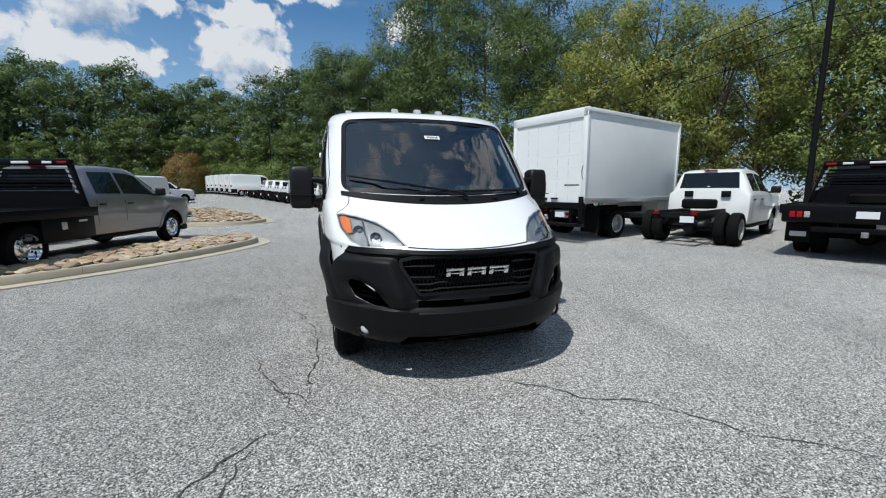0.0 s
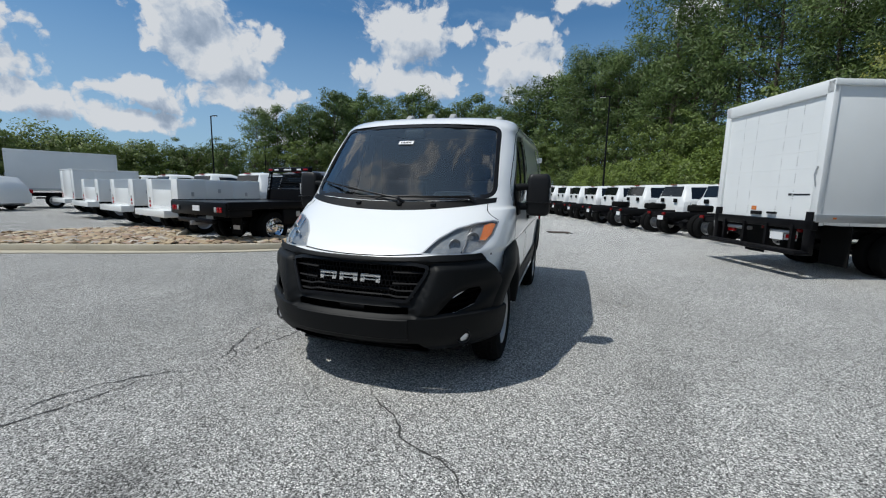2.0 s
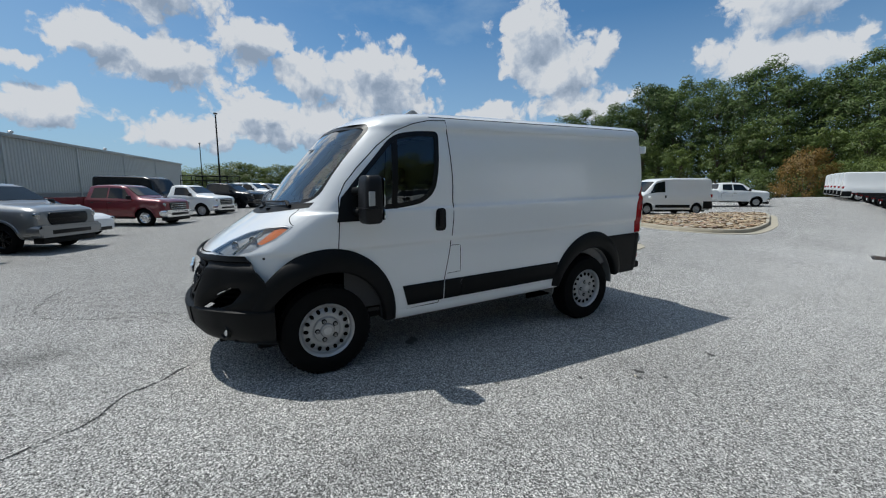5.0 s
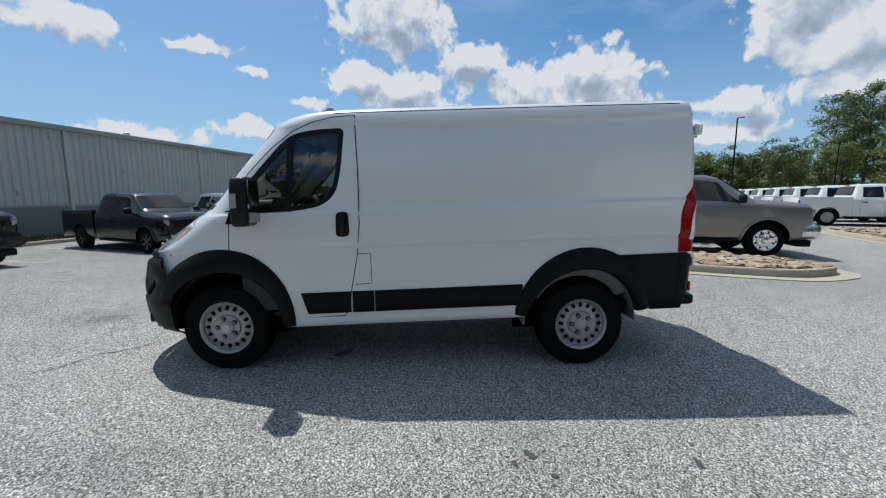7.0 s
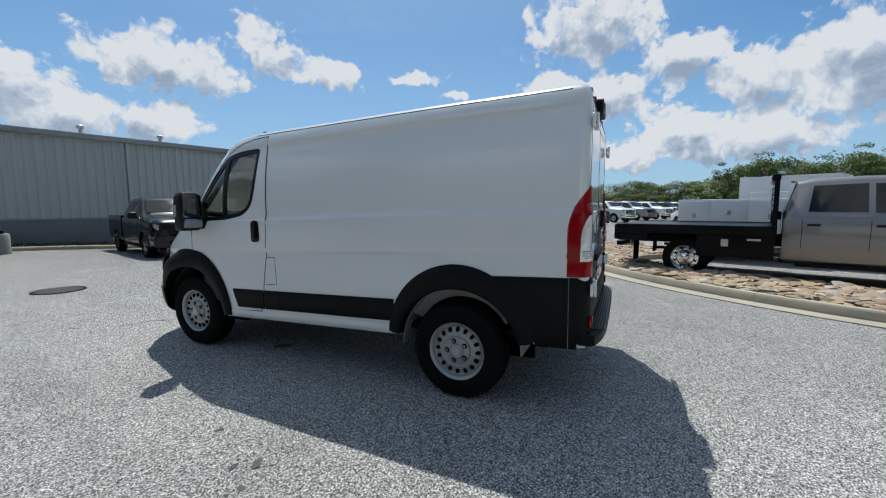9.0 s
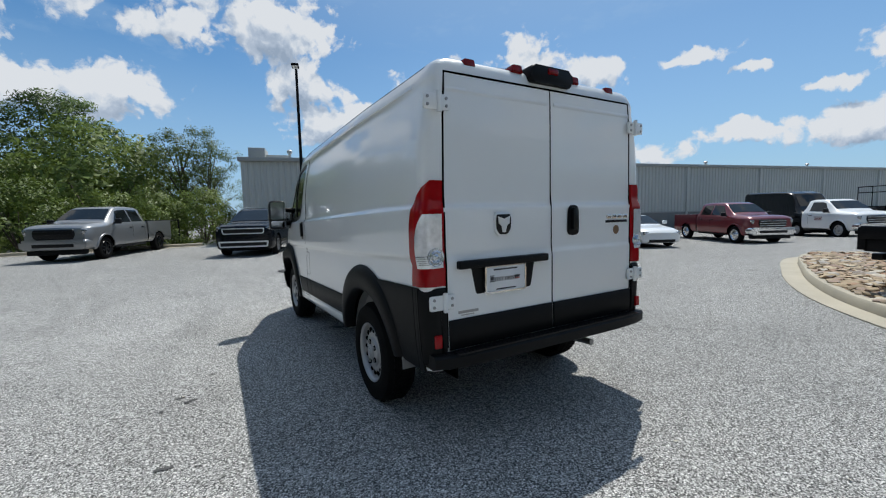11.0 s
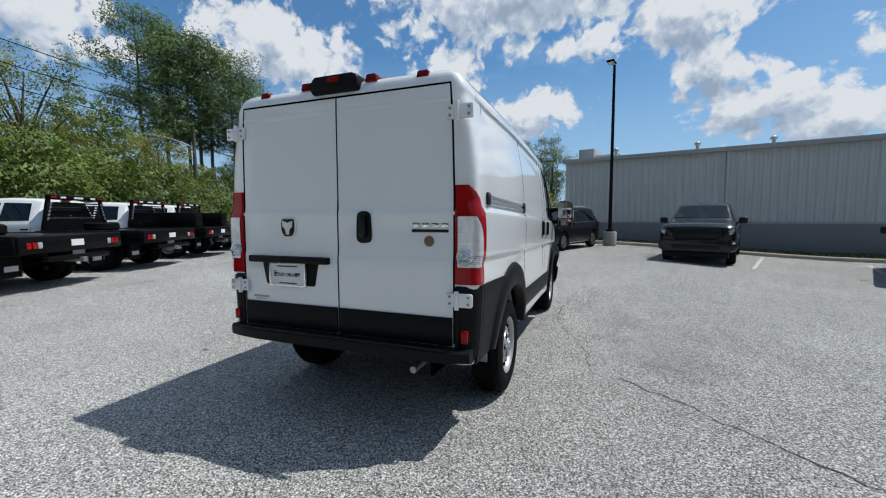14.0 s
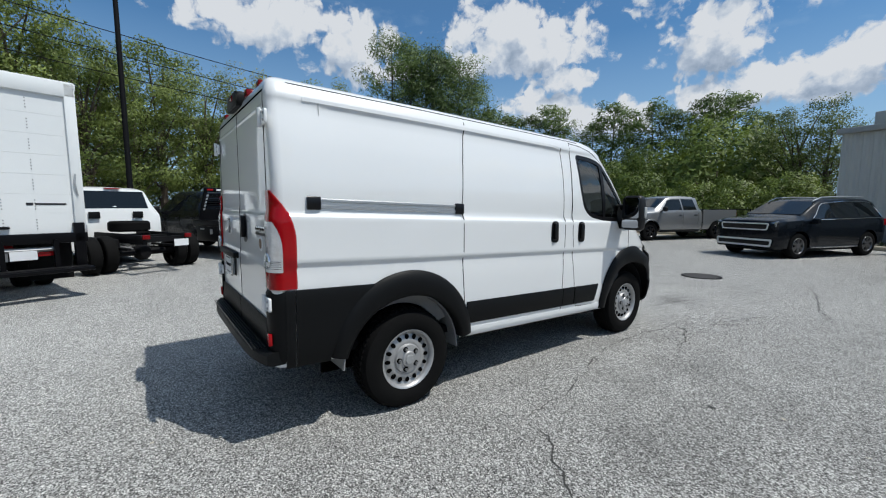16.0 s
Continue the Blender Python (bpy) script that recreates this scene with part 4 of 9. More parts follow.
def dense(pts, step=0.05):
    out = []
    for a, b in zip(pts, pts[1:]):
        a, b = Vector(a), Vector(b)
        n = max(1, round((b - a).length / step))
        out += [(a + (b - a) * k / n)[:] for k in range(n)]
    return out + [pts[-1]]


def loft_fill(bm, outline, f):
    """Fills a 2D outline with a fan of rings towards its middle, each point mapped by f."""
    c = Vector((sum(p[0] for p in outline) / len(outline), sum(p[1] for p in outline) / len(outline)))
    rings = []
    for s in (1.0, 0.8, 0.55, 0.3, 0.1):
        rings.append([bm.verts.new(f(*(c + (Vector(p) - c) * s))) for p in outline])
    n = len(outline)
    for a, b in zip(rings, rings[1:]):
        for i in range(n):
            bm.faces.new((a[i], a[(i + 1) % n], b[(i + 1) % n], b[i]))
    bm.faces.new(rings[-1])
    return bm


def rim_band(outline, f, width, scale=1.0):
    """A flat band along a closed 2D outline, mapped onto a surface by f."""
    c = Vector((sum(p[0] for p in outline) / len(outline), sum(p[1] for p in outline) / len(outline)))
    rows = []
    for w in (0.0, width):
        r = []
        for i, p in enumerate(outline):
            a, b = Vector(outline[i - 1]), Vector(outline[(i + 1) % len(outline)])
            d = (b - a)
            o = Vector((-d.y, d.x)).normalized()
            if (c - Vector(p)).dot(o) < 0:
                o = -o
            r.append(f(*(Vector(p) + o * w)))
        rows.append(r + r[:1])
    return slab(rows, 0.012)


def wheel(parent, sx, cy, detailed=True, mat="steel_wheel", R=0.367, rim=0.215, width=0.225, face=0.955):
    """A tyre on a silver steel wheel with oval vents and a row of wheel nuts."""
    w = new("wheel")
    w.parent = parent
    w.matrix_basis = pose(sx * face, cy, WHEEL_Z if R == 0.367 else R) @ pose(0, 0, 0, 0, 0, 0 if sx > 0 else 180)
    tagged(w, "black tyre on a silver steel wheel")
    h = width
    bm = lathem([(-h + 0.02, rim), (-h + 0.005, rim + 0.03), (-h - 0.004, R - 0.06), (-h + 0.012, R - 0.018), (-h + 0.05, R), (0.0 - 0.05, R), (-0.008, R - 0.018), (0.008, R - 0.06), (0.004, rim + 0.03), (-0.012, rim)], 48, "x")
    part("tyre", bm, "rubber", w)
    if detailed:
        bm = bmesh.new()
        for k in range(56):
            a = 2 * math.pi * k / 56
            for x0, x1, da in ((-h + 0.045, -h * 0.66, 0.0), (-h * 0.6, -h * 0.38, 0.5), (-h * 0.32, -0.045, 0.0)):
                box(bm, x0, x1, -0.011, 0.011, R - 0.002, R + 0.007, m=Matrix.Rotation(a + da * 2 * math.pi / 56, 4, "X"))
        part("tread", bm, "rubber", w, smooth=0)
    bm = lathem([(-0.20, rim - 0.012), (-0.03, rim - 0.02), (-0.008, rim - 0.004), (-0.004, rim + 0.006), (-0.010, rim + 0.008), (-0.024, rim + 0.002)], 48, "x")
    part("rim", bm, mat, w)
    # disc with a raised hub and vents
    prof = [(-0.045, rim - 0.018), (-0.052, rim - 0.035), (-0.040, rim - 0.06), (-0.030, rim - 0.085), (-0.036, rim - 0.105), (-0.020, rim - 0.113), (-0.016, 0.060), (-0.004, 0.052), (-0.002, 0.03), (-0.002, 0.0001)]
    bm = lathem(prof, 48, "x")
    part("disc", bm, mat, w)
    for k in range(16):
        a = 2 * math.pi * k / 16
        r = rim - 0.052
        bm = lathem([(-0.012, 0.021), (0.0, 0.020), (0.001, 0.0001)], 12, "x", Matrix.Rotation(a, 4, "X") @ Matrix.Translation((-0.034, 0, r)) @ Matrix.Diagonal((1, 0.74, 1, 1)))
        part("vent", bm, "void", w)
    for k in range(5):
        a = 2 * math.pi * (k + 0.25) / 5
        bm = lathem([(-0.012, 0.013), (0.006, 0.012), (0.008, 0.004)], 6, "x", Matrix.Rotation(a, 4, "X") @ Matrix.Translation((-0.008, 0, 0.078)))
        part("wheel_nut", bm, "dull_metal", w)
        bm = lathem([(-0.012, 0.021), (-0.0005, 0.020), (0.0, 0.0001)], 12, "x", Matrix.Rotation(a, 4, "X") @ Matrix.Translation((-0.013, 0, 0.078)))
        part("nut_recess", bm, "void", w)
    bm = lathem([(-0.004, 0.034), (0.004, 0.032), (0.005, 0.0001)], 20, "x")
    part("hub_cap", bm, "galv", w)
    return w



def vpart(name, bm, mat, parent, label="", smooth=40.0):
    """A part of the van's body, tipped nose down with it."""
    for v in bm.verts:
        v.co.z += RAKE * v.co.y
    return part(name, bm, mat, parent, label, smooth)


def nose_point(t, z, off):
    """A point on the nose at arc t (0 centre, pi/2 side), pushed out by off."""
    sg = -1 if t < 0 else 1
    t = abs(t)
    a, b, n, w = nose_y(z), side_y(z), nose_n(z), half_w(z)
    e = 2 / n

    def p(u):
        return Vector((w * max(0.0, math.sin(u)) ** e, b - (b - a) * max(0.0, math.cos(u)) ** e))
    q = p(t)
    d = p(min(t + 0.01, math.pi / 2)) - p(max(t - 0.01, 0.0))
    nrm = Vector((d.y, -d.x)).normalized()
    q = q + nrm * off
    return (sg * q.x, q.y, z)


def nose_t(y, z):
    a, b, n = nose_y(z), side_y(z), nose_n(z)
    return math.acos(min(1.0, max(0.0, (b - y) / (b - a))) ** (n / 2))


HEADLAMP = [(0.46, 1.02), (0.62, 1.008), (0.76, 1.012), (0.84, 1.045), (0.895, 1.12), (0.912, 1.215), (0.87, 1.225), (0.76, 1.212), (0.64, 1.178), (0.54, 1.115)]
GRILLE = [(-0.44, 0.972), (0.44, 0.972), (0.545, 0.950), (0.54, 0.895), (0.43, 0.705), (-0.43, 0.705), (-0.54, 0.895), (-0.545, 0.950)]
INTAKE = [(0.61, 0.622), (0.72, 0.622), (0.825, 0.665), (0.868, 0.755), (0.855, 0.785), (0.79, 0.780), (0.69, 0.715)]


def build_van():
    van = thing("cargo_van", "white low-roof cargo van with dark grey plastic bumpers and flares", "van")
    zs = [0.375, 0.42, 0.46, 0.52, 0.58, 0.64, 0.70, 0.76, 0.82, 0.88, 0.94, 0.985, 0.998, 1.012, 1.025, 1.045, 1.07, 1.10, 1.13, 1.16, 1.19, 1.22, 1.25, 1.27, 1.293, 1.300, 1.308, 1.316, 1.335, 1.37, 1.42, 1.48, 1.54, 1.60, 1.66, 1.72, 1.78, 1.84, 1.90, 1.95, 1.975, 1.987, 1.998, 2.02, 2.045, 2.06, 2.075, 2.09, 2.103, 2.115, 2.126, 2.135, 2.143, 2.149, 2.155]
    bm = bmesh.new()
    rows = []
    for z in zs:
        half = van_ring(z)
        rows.append([(x, y, z) for x, y in half] + [(-x, y, z) for x, y in half[-2:0:-1]])
    grid(bm, [r + r[:1] for r in rows])
    top = rows[-1]
    m = len(top) // 2
    strip = []
    for i in range(1, m):
        x, y, z = top[i]
        strip.append([(x * s, y, z + 0.02 * (1 - s * s)) for s in [1 - 2 * k / 8 for k in range(9)]])
    grid(bm, strip)
    bmesh.ops.remove_doubles(bm, verts=bm.verts[:], dist=1e-4)
    bmesh.ops.recalc_face_normals(bm, faces=bm.faces[:])
    bm.normal_update()
    cut_convex(bm, WINDSCREEN, "y", lambda c, n: c.y < 0.9 and c.z > 1.2)
    cut_convex(bm, [(-0.70, 0.3), (0.70, 0.3), (0.70, 0.982), (-0.70, 0.982)], "y", lambda c, n: c.y < -0.2 and c.z < 1.1)
    for sx in (1, -1):
        cut_convex(bm, [(sx * x, z) for x, z in HEADLAMP], "y", lambda c, n: c.y < 0.1 and c.z < 1.3)
        cut_convex(bm, [(sx * x, z) for x, z in INTAKE], "y", lambda c, n: c.y < 0 and c.z < 1.0)
        cut_convex(bm, SIDE_WINDOW, "x", lambda c, n: c.x * sx > 0.5 and c.y < 1.4 and c.z > 1.2)
        for cy in (0.0, BASE):
            cut_convex(bm, arch(cy, ARCH_R), "x", lambda c, n: c.x * sx > 0.3 and c.z < 1.1 and abs(c.y - cy) < 1.0)
    vpart("body", bm, "white", van, "glossy white painted body shell", smooth=50)

    # glazing
    bm = loft_fill(bmesh.new(), WINDSCREEN, lambda x, z: (x, van_front(x, z) + 0.010, z))
    g = vpart("windscreen", bm, "glass", van, "clear raked windscreen")
    g.visible_shadow = False
    vpart("windscreen_seal", rim_band(WINDSCREEN, lambda x, z: (x, van_front(x, z) + 0.006, z), 0.034), "plastic_gloss", van)
    for sx in (1, -1):
        g = vpart("door_window", loft_fill(bmesh.new(), SIDE_WINDOW, lambda y, z: (sx * (van_x(y, z) - 0.012), y, z)), "door_glass", van, "tinted front door glass")
        g.visible_shadow = False
        vpart("window_seal", rim_band(SIDE_WINDOW, lambda y, z: (sx * (van_x(y, z) - 0.003), y, z), 0.04), "plastic_gloss", van)
        vpart("window_divider", side_strip(dense([(0.575, 1.31), (0.605, 1.935)]), 0.05, -0.003, sx), "plastic_gloss", van)

    front_end(van)
    sides(van)
    rear_end(van)
    cabin(van)
    return van


def front_end(van):
    # cowl panel below the windscreen
    def cowl(x, z):
        return (x, van_front(x, z) - 0.004, z)
    rows = []
    for s in range(4):
        r = []
        for k in range(41):
            x = -0.86 + 1.72 * k / 40
            u = (x / 0.86) ** 2
            lo, hi = 1.288 + 0.065 * u, 1.352 + 0.038 * u
            r.append(cowl(x, lo + (hi - lo) * s / 3))
        rows.append(r)
    vpart("cowl_panel", slab(rows, 0.01), "plastic", van, "dark plastic cowl below the windscreen")
    for a, b in (((-0.28, 1.375), (0.66, 1.385)), ((-0.80, 1.50), (0.10, 1.365))):
        n = 14
        pts = []
        for k in range(n + 1):
            x, z = a[0] + (b[0] - a[0]) * k / n, a[1] + (b[1] - a[1]) * k / n
            pts.append((x, van_front(x, z) - 0.022, z + 0.01))
        w = vpart("wiper", tubem(pts, 0.007, 6), "plastic_gloss", van)
        arm = [(p[0], p[1] - 0.018, p[2] + 0.006) for p in pts[4:]] + [(pts[-1][0] + 0.04, pts[-1][1] - 0.0, pts[-1][2] - 0.03)]
        vpart("wiper_arm", tubem(arm, [0.006] * (len(arm) - 2) + [0.012, 0.016], 6), "plastic_gloss", van)
    for x in (-0.25, 0.12, 0.40):
        vpart("washer_jet", boxm(x - 0.02, x + 0.02, van_front(x, 1.33) - 0.03, van_front(x, 1.33) + 0.01, 1.325, 1.345, 0.006), "plastic_gloss", van)

    # bumper skin
    ends = smoothed([(0.28, -0.36), (0.7, -0.38), (0.84, -0.43), (0.93, -0.49), (1.03, -0.555)])
    rows = []
    nv, nu = 56, 84
    for j in range(nv + 1):
        r = []
        for k in range(nu + 1):
            u = -1 + 2 * k / nu
            top = 1.000 + 0.018 * min(1.0, abs(u) / 0.55) ** 2
            z = 0.30 + (top - 0.30) * j / nv
            t = nose_t(ends(z), z) * u
            x = abs(nose_point(t, z, 0)[0])
            lip = 0.034 * step01((0.620 - z) / 0.016) * step01((z - 0.30) / 0.06)
            edge = 0.46 + 0.30 * (z - 0.62)
            cheek = 0.034 * step01((x - edge) / 0.035) * step01((z - 0.60) / 0.03) * step01((0.955 - z) / 0.03) * (1 - 0.75 * step01((x - edge - 0.06) / 0.30))
            ledge = 0.020 * step01((z - 0.965) / 0.012)
            q = ((x - 0.735) / 0.19) ** 2 + ((z - 0.705 - 0.45 * (x - 0.735)) / 0.105) ** 2
            scoop = -0.05 * max(0.0, 1 - q) ** 2 * step01((z - 0.615) / 0.02)
            recess = -0.014 * step01((edge - x) / 0.03) * step01((z - 0.66) / 0.02) * step01((0.96 - z) / 0.02)
            under = -0.045 * step01((0.40 - z) / 0.10)
            at = nose_point(t, z, 0)
            flank = bulge(at[1]) * step01((x - 0.72) / 0.22) * step01((1.0 - z) / 0.10)
            r.append(nose_point(t, z, 0.012 + lip + cheek + ledge + scoop + recess + under + flank))
        rows.append(r)
    bm = slab(rows, 0.012)
    bm.normal_update()
    front_only = lambda c, n: c.y < -0.2
    cut_convex(bm, GRILLE, "y", front_only)
    cut_convex(bm, rounded([(-0.43, 0.622), (0.43, 0.622), (0.43, 0.672), (-0.43, 0.672)], 0.01, 3), "y", front_only)
    cut_convex(bm, rounded([(-0.55, 0.345), (0.55, 0.345), (0.50, 0.418), (-0.50, 0.418)], 0.02, 3), "y", front_only)
    for sx in (1, -1):
        cut_convex(bm, [(sx * x, z) for x, z in INTAKE], "y", front_only)
    b = vpart("front_bumper", bm, "plastic", van, "dark grey moulded plastic front bumper", smooth=50)
    # black sheet that stands in for the shade behind the openings
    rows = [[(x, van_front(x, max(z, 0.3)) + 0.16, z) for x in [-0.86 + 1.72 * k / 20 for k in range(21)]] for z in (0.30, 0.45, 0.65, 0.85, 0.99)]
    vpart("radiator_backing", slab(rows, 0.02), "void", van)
    f = lambda o: (lambda x, z: (x, van_front(x, z) - o, z))
    vpart("grille_surround", rim_band(rounded(GRILLE, 0.03, 3), f(0.022), 0.022), "plastic_gloss", van)
    for i, z in enumerate((0.945, 0.895, 0.822, 0.775, 0.735)):
        hw = 0.53 if z > 0.88 else (0.49 if z > 0.8 else 0.45)
        ins = 0.30 if i in (1, 2) else 0.0
        for side in ((-1, 1) if ins else (0,)):
            pts = []
            for k in range(17):
                x = (-hw + 2 * hw * k / 16) if not side else side * (ins + (hw - ins) * k / 16)
                zz = z + (0.012 if (not side and i > 2 and abs(x) < 0.30) else 0.0)
                pts.append((x, van_front(x, zz) + 0.012, zz))
            rows = [[(p[0], p[1] - d, p[2] + h) for p in pts] for h, d in ((-0.008, 0.0), (0.0, 0.010), (0.008, 0.0))]
            vpart("grille_bar", slab(rows, 0.012), "frame_black", van)
    bm = bmesh.new()
    for r in range(8):
        for k in range(37):
            x, z = -0.51 + 0.028 * k + (0.014 if r % 2 else 0), 0.715 + 0.033 * r
            if abs(x) > 0.40 + 0.6 * (z - 0.70):
                continue
            y = van_front(x, z) + 0.05
            box(bm, x - 0.003, x + 0.003, y, y + 0.02, z - 0.014, z + 0.014)
        z = 0.7 + 0.033 * r
        rows = [[(x, van_front(x, z) + 0.05, z + h) for x in [-0.45 + 0.9 * k / 12 for k in range(13)]] for h in (-0.003, 0.003)]
        grid(bm, rows)
    vpart("grille_mesh", bm, "frame_black", van, smooth=0)
    # plain chrome emblem blocks
    def blk(outline, x0, name="emblem_block"):
        y = -0.925
        bm = prismm([(x0 + px, pz) for px, pz in outline], "y", y - 0.012, y + 0.012, 0.004)
        vpart(name, bm, "chrome", van, "plain chrome emblem block")
    for x0, w in ((-0.240, 0.140), (-0.085, 0.150), (0.080, 0.160)):
        blk([(0.0, 0.870), (w - 0.008, 0.870), (w, 0.890), (0.008, 0.890)], x0)
        blk([(0.0, 0.832), (0.032, 0.832), (0.038, 0.872), (0.004, 0.872)], x0)
        blk([(w - 0.044, 0.832), (w - 0.010, 0.832), (w - 0.004, 0.872), (w - 0.040, 0.872)], x0)
        blk([(0.034, 0.848), (w - 0.042, 0.848), (w - 0.040, 0.859), (0.034, 0.859)], x0)
    # centre panel of the lower bumper, with its recessed sensor
    rows = []
    for z in (0.448, 0.456, 0.52, 0.592, 0.600):
        rows.append([(x, van_front(x, z) - 0.056 + (0.008 if z in (0.448, 0.600) else 0), z) for x in [-0.435 + 0.87 * k / 16 for k in range(17)]])
    vpart("number_panel", slab(rows, 0.02), "plastic", van)
    vpart("radar_cover", boxm(-0.10, 0.10, -0.915, -0.88, 0.625, 0.668, 0.008), "plastic_gloss", van)
    for sx in (1, -1):
        # side intake louvres
        for z in (0.66, 0.70, 0.74):
            pts = [(sx * x, van_front(x, z) + 0.05, z) for x in (0.64, 0.71, 0.78, 0.86)]
            rows = [[(p[0], p[1], p[2] + h) for p in pts] for h in (-0.008, 0.008)]
            vpart("intake_louvre", slab(rows, 0.015), "void", van)
        # fog lamp
        x, z = 0.765, 0.450
        y = van_front(x, z) - 0.052
        m = Matrix.Translation((sx * x, y, z)) @ Matrix.Rotation(-sx * radians(-28), 4, "Z")
        vpart("fog_lamp_ring", lathem([(0.03, 0.056), (-0.012, 0.056), (-0.02, 0.05), (-0.012, 0.044), (0.02, 0.04)], 28, "y", m), "plastic_gloss", van)
        vpart("fog_lamp", lathem([(0.02, 0.044), (-0.004, 0.042), (-0.012, 0.025), (-0.013, 0.0001)], 24, "y", m), "clear_plastic", van, "round clear fog lamp")
        vpart("fog_reflector", lathem([(0.004, 0.042), (0.010, 0.03), (0.014, 0.0001)], 24, "y", m), "clear_plastic", van)
        # headlamp
        hl = [(sx * px, pz) for px, pz in rounded(HEADLAMP, 0.012, 2)]
        F = lambda o: (lambda x, z: (x, van_front(x, z) + o, z))
        lens = vpart("headlamp_lens", loft_fill(bmesh.new(), hl, F(-0.006)), "lamp_clear", van, "clear swept-back headlamp lens")
        lens.visible_shadow = False
        vpart("headlamp_bezel", rim_band(hl, F(-0.003), 0.008), "galv", van)
        def deep(x, z):
            ax = abs(x)
            d = 0.045 + 0.02 * math.sin(ax * 60) * 0.3
            return (x, van_front(x, z) + d, z)
        vpart("headlamp_reflector", loft_fill(bmesh.new(), hl, deep), "lamp_silver", van, "satin silver headlamp housing")
        for bx, bz, r in ((0.66, 1.07, 0.045), (0.765, 1.105, 0.05)):
            yb = van_front(bx, bz) + 0.03
            mm = Matrix.Translation((sx * bx, yb, bz)) @ Matrix.Rotation(sx * radians(30), 4, "Z")
            vpart("lamp_bowl", lathem([(-0.006, r), (-0.010, r * 0.93), (0.002, r * 0.8), (0.010, r * 0.40), (0.002, r * 0.32), (-0.004, 0.0001)], 24, "y", mm), "lamp_silver", van)
        am = [(sx * px, pz) for px, pz in ((0.815, 1.095), (0.850, 1.090), (0.878, 1.130), (0.892, 1.195), (0.86, 1.205), (0.820, 1.190))]
        vpart("turn_signal", loft_fill(bmesh.new(), am, F(0.012)), "amber", van, "amber turn signal in the headlamp")
        vpart("lamp_divider", tubem([(sx * 0.72, van_front(0.72, 1.02) + 0.02, 1.02), (sx * 0.735, van_front(0.735, 1.18) + 0.02, 1.18)], 0.008, 6), "chrome", van)
        # seams of the bonnet
        pts = []
        for k in range(12):
            s = k / 11
            x, z = 0.905 - 0.10 * s - 0.03 * math.sin(s * 3.1), 1.225 + 0.115 * s
            pts.append((x, z))
        rows = [[(sx * (px + d), van_front(px + d, pz) - 0.001, pz) for px, pz in pts] for d in (-0.003, 0.003)]
        vpart("bonnet_seam", slab(rows, 0.004), "void", van)
    rows = []
    for h in (0.0, 0.006):
        rows.append([(x, van_front(x, 0.998 + h + 0.02 * (x / 0.475) ** 2) - 0.002, 0.998 + h + 0.02 * (x / 0.475) ** 2) for x in [-0.475 + 0.95 * k / 24 for k in range(25)]])
    vpart("bonnet_edge", slab(rows, 0.004), "void", van)
    # marker lamps along the front of the roof
    for x in (-0.69, -0.235, 0.0, 0.235, 0.69):
        y = 0.74 + 0.25 * x * x
        z = 2.150 - 0.03 * (x / 0.69) ** 2
        m = Matrix.Translation((x, y, z))
        bm = bmesh.new()
        prism(bm, [(-0.07, -0.01), (0.06, -0.01), (0.06, 0.022), (0.03, 0.045), (0.0, 0.045), (-0.055, 0.012)], "x", -0.03, 0.03, 0.008)
        bmesh.ops.transform(bm, matrix=m, verts=bm.verts[:])
        vpart("marker_lamp", bm, "headliner", van, "small clear roof marker lamp")
    # stock sticker on the windscreen, unreadable
    y = van_front(0, 1.857) - 0.002
    tilt = radians(45)
    st = vpart("windscreen_sticker", boxm(-0.07, 0.07, -0.001, 0.001, -0.022, 0.022, m=Matrix.Translation((-0.022, y, 1.857)) @ Matrix.Rotation(-tilt, 4, "X")), "plate", van, "small white paper stock sticker")
    bm = bmesh.new()
    for k in range(7):
        box(bm, -0.05 + k * 0.015, -0.04 + k * 0.015, -0.003, -0.0012, -0.012, 0.010, m=Matrix.Translation((-0.022, y, 1.857)) @ Matrix.Rotation(-tilt, 4, "X"))
    vpart("sticker_bars", bm, "ink", st, smooth=0)


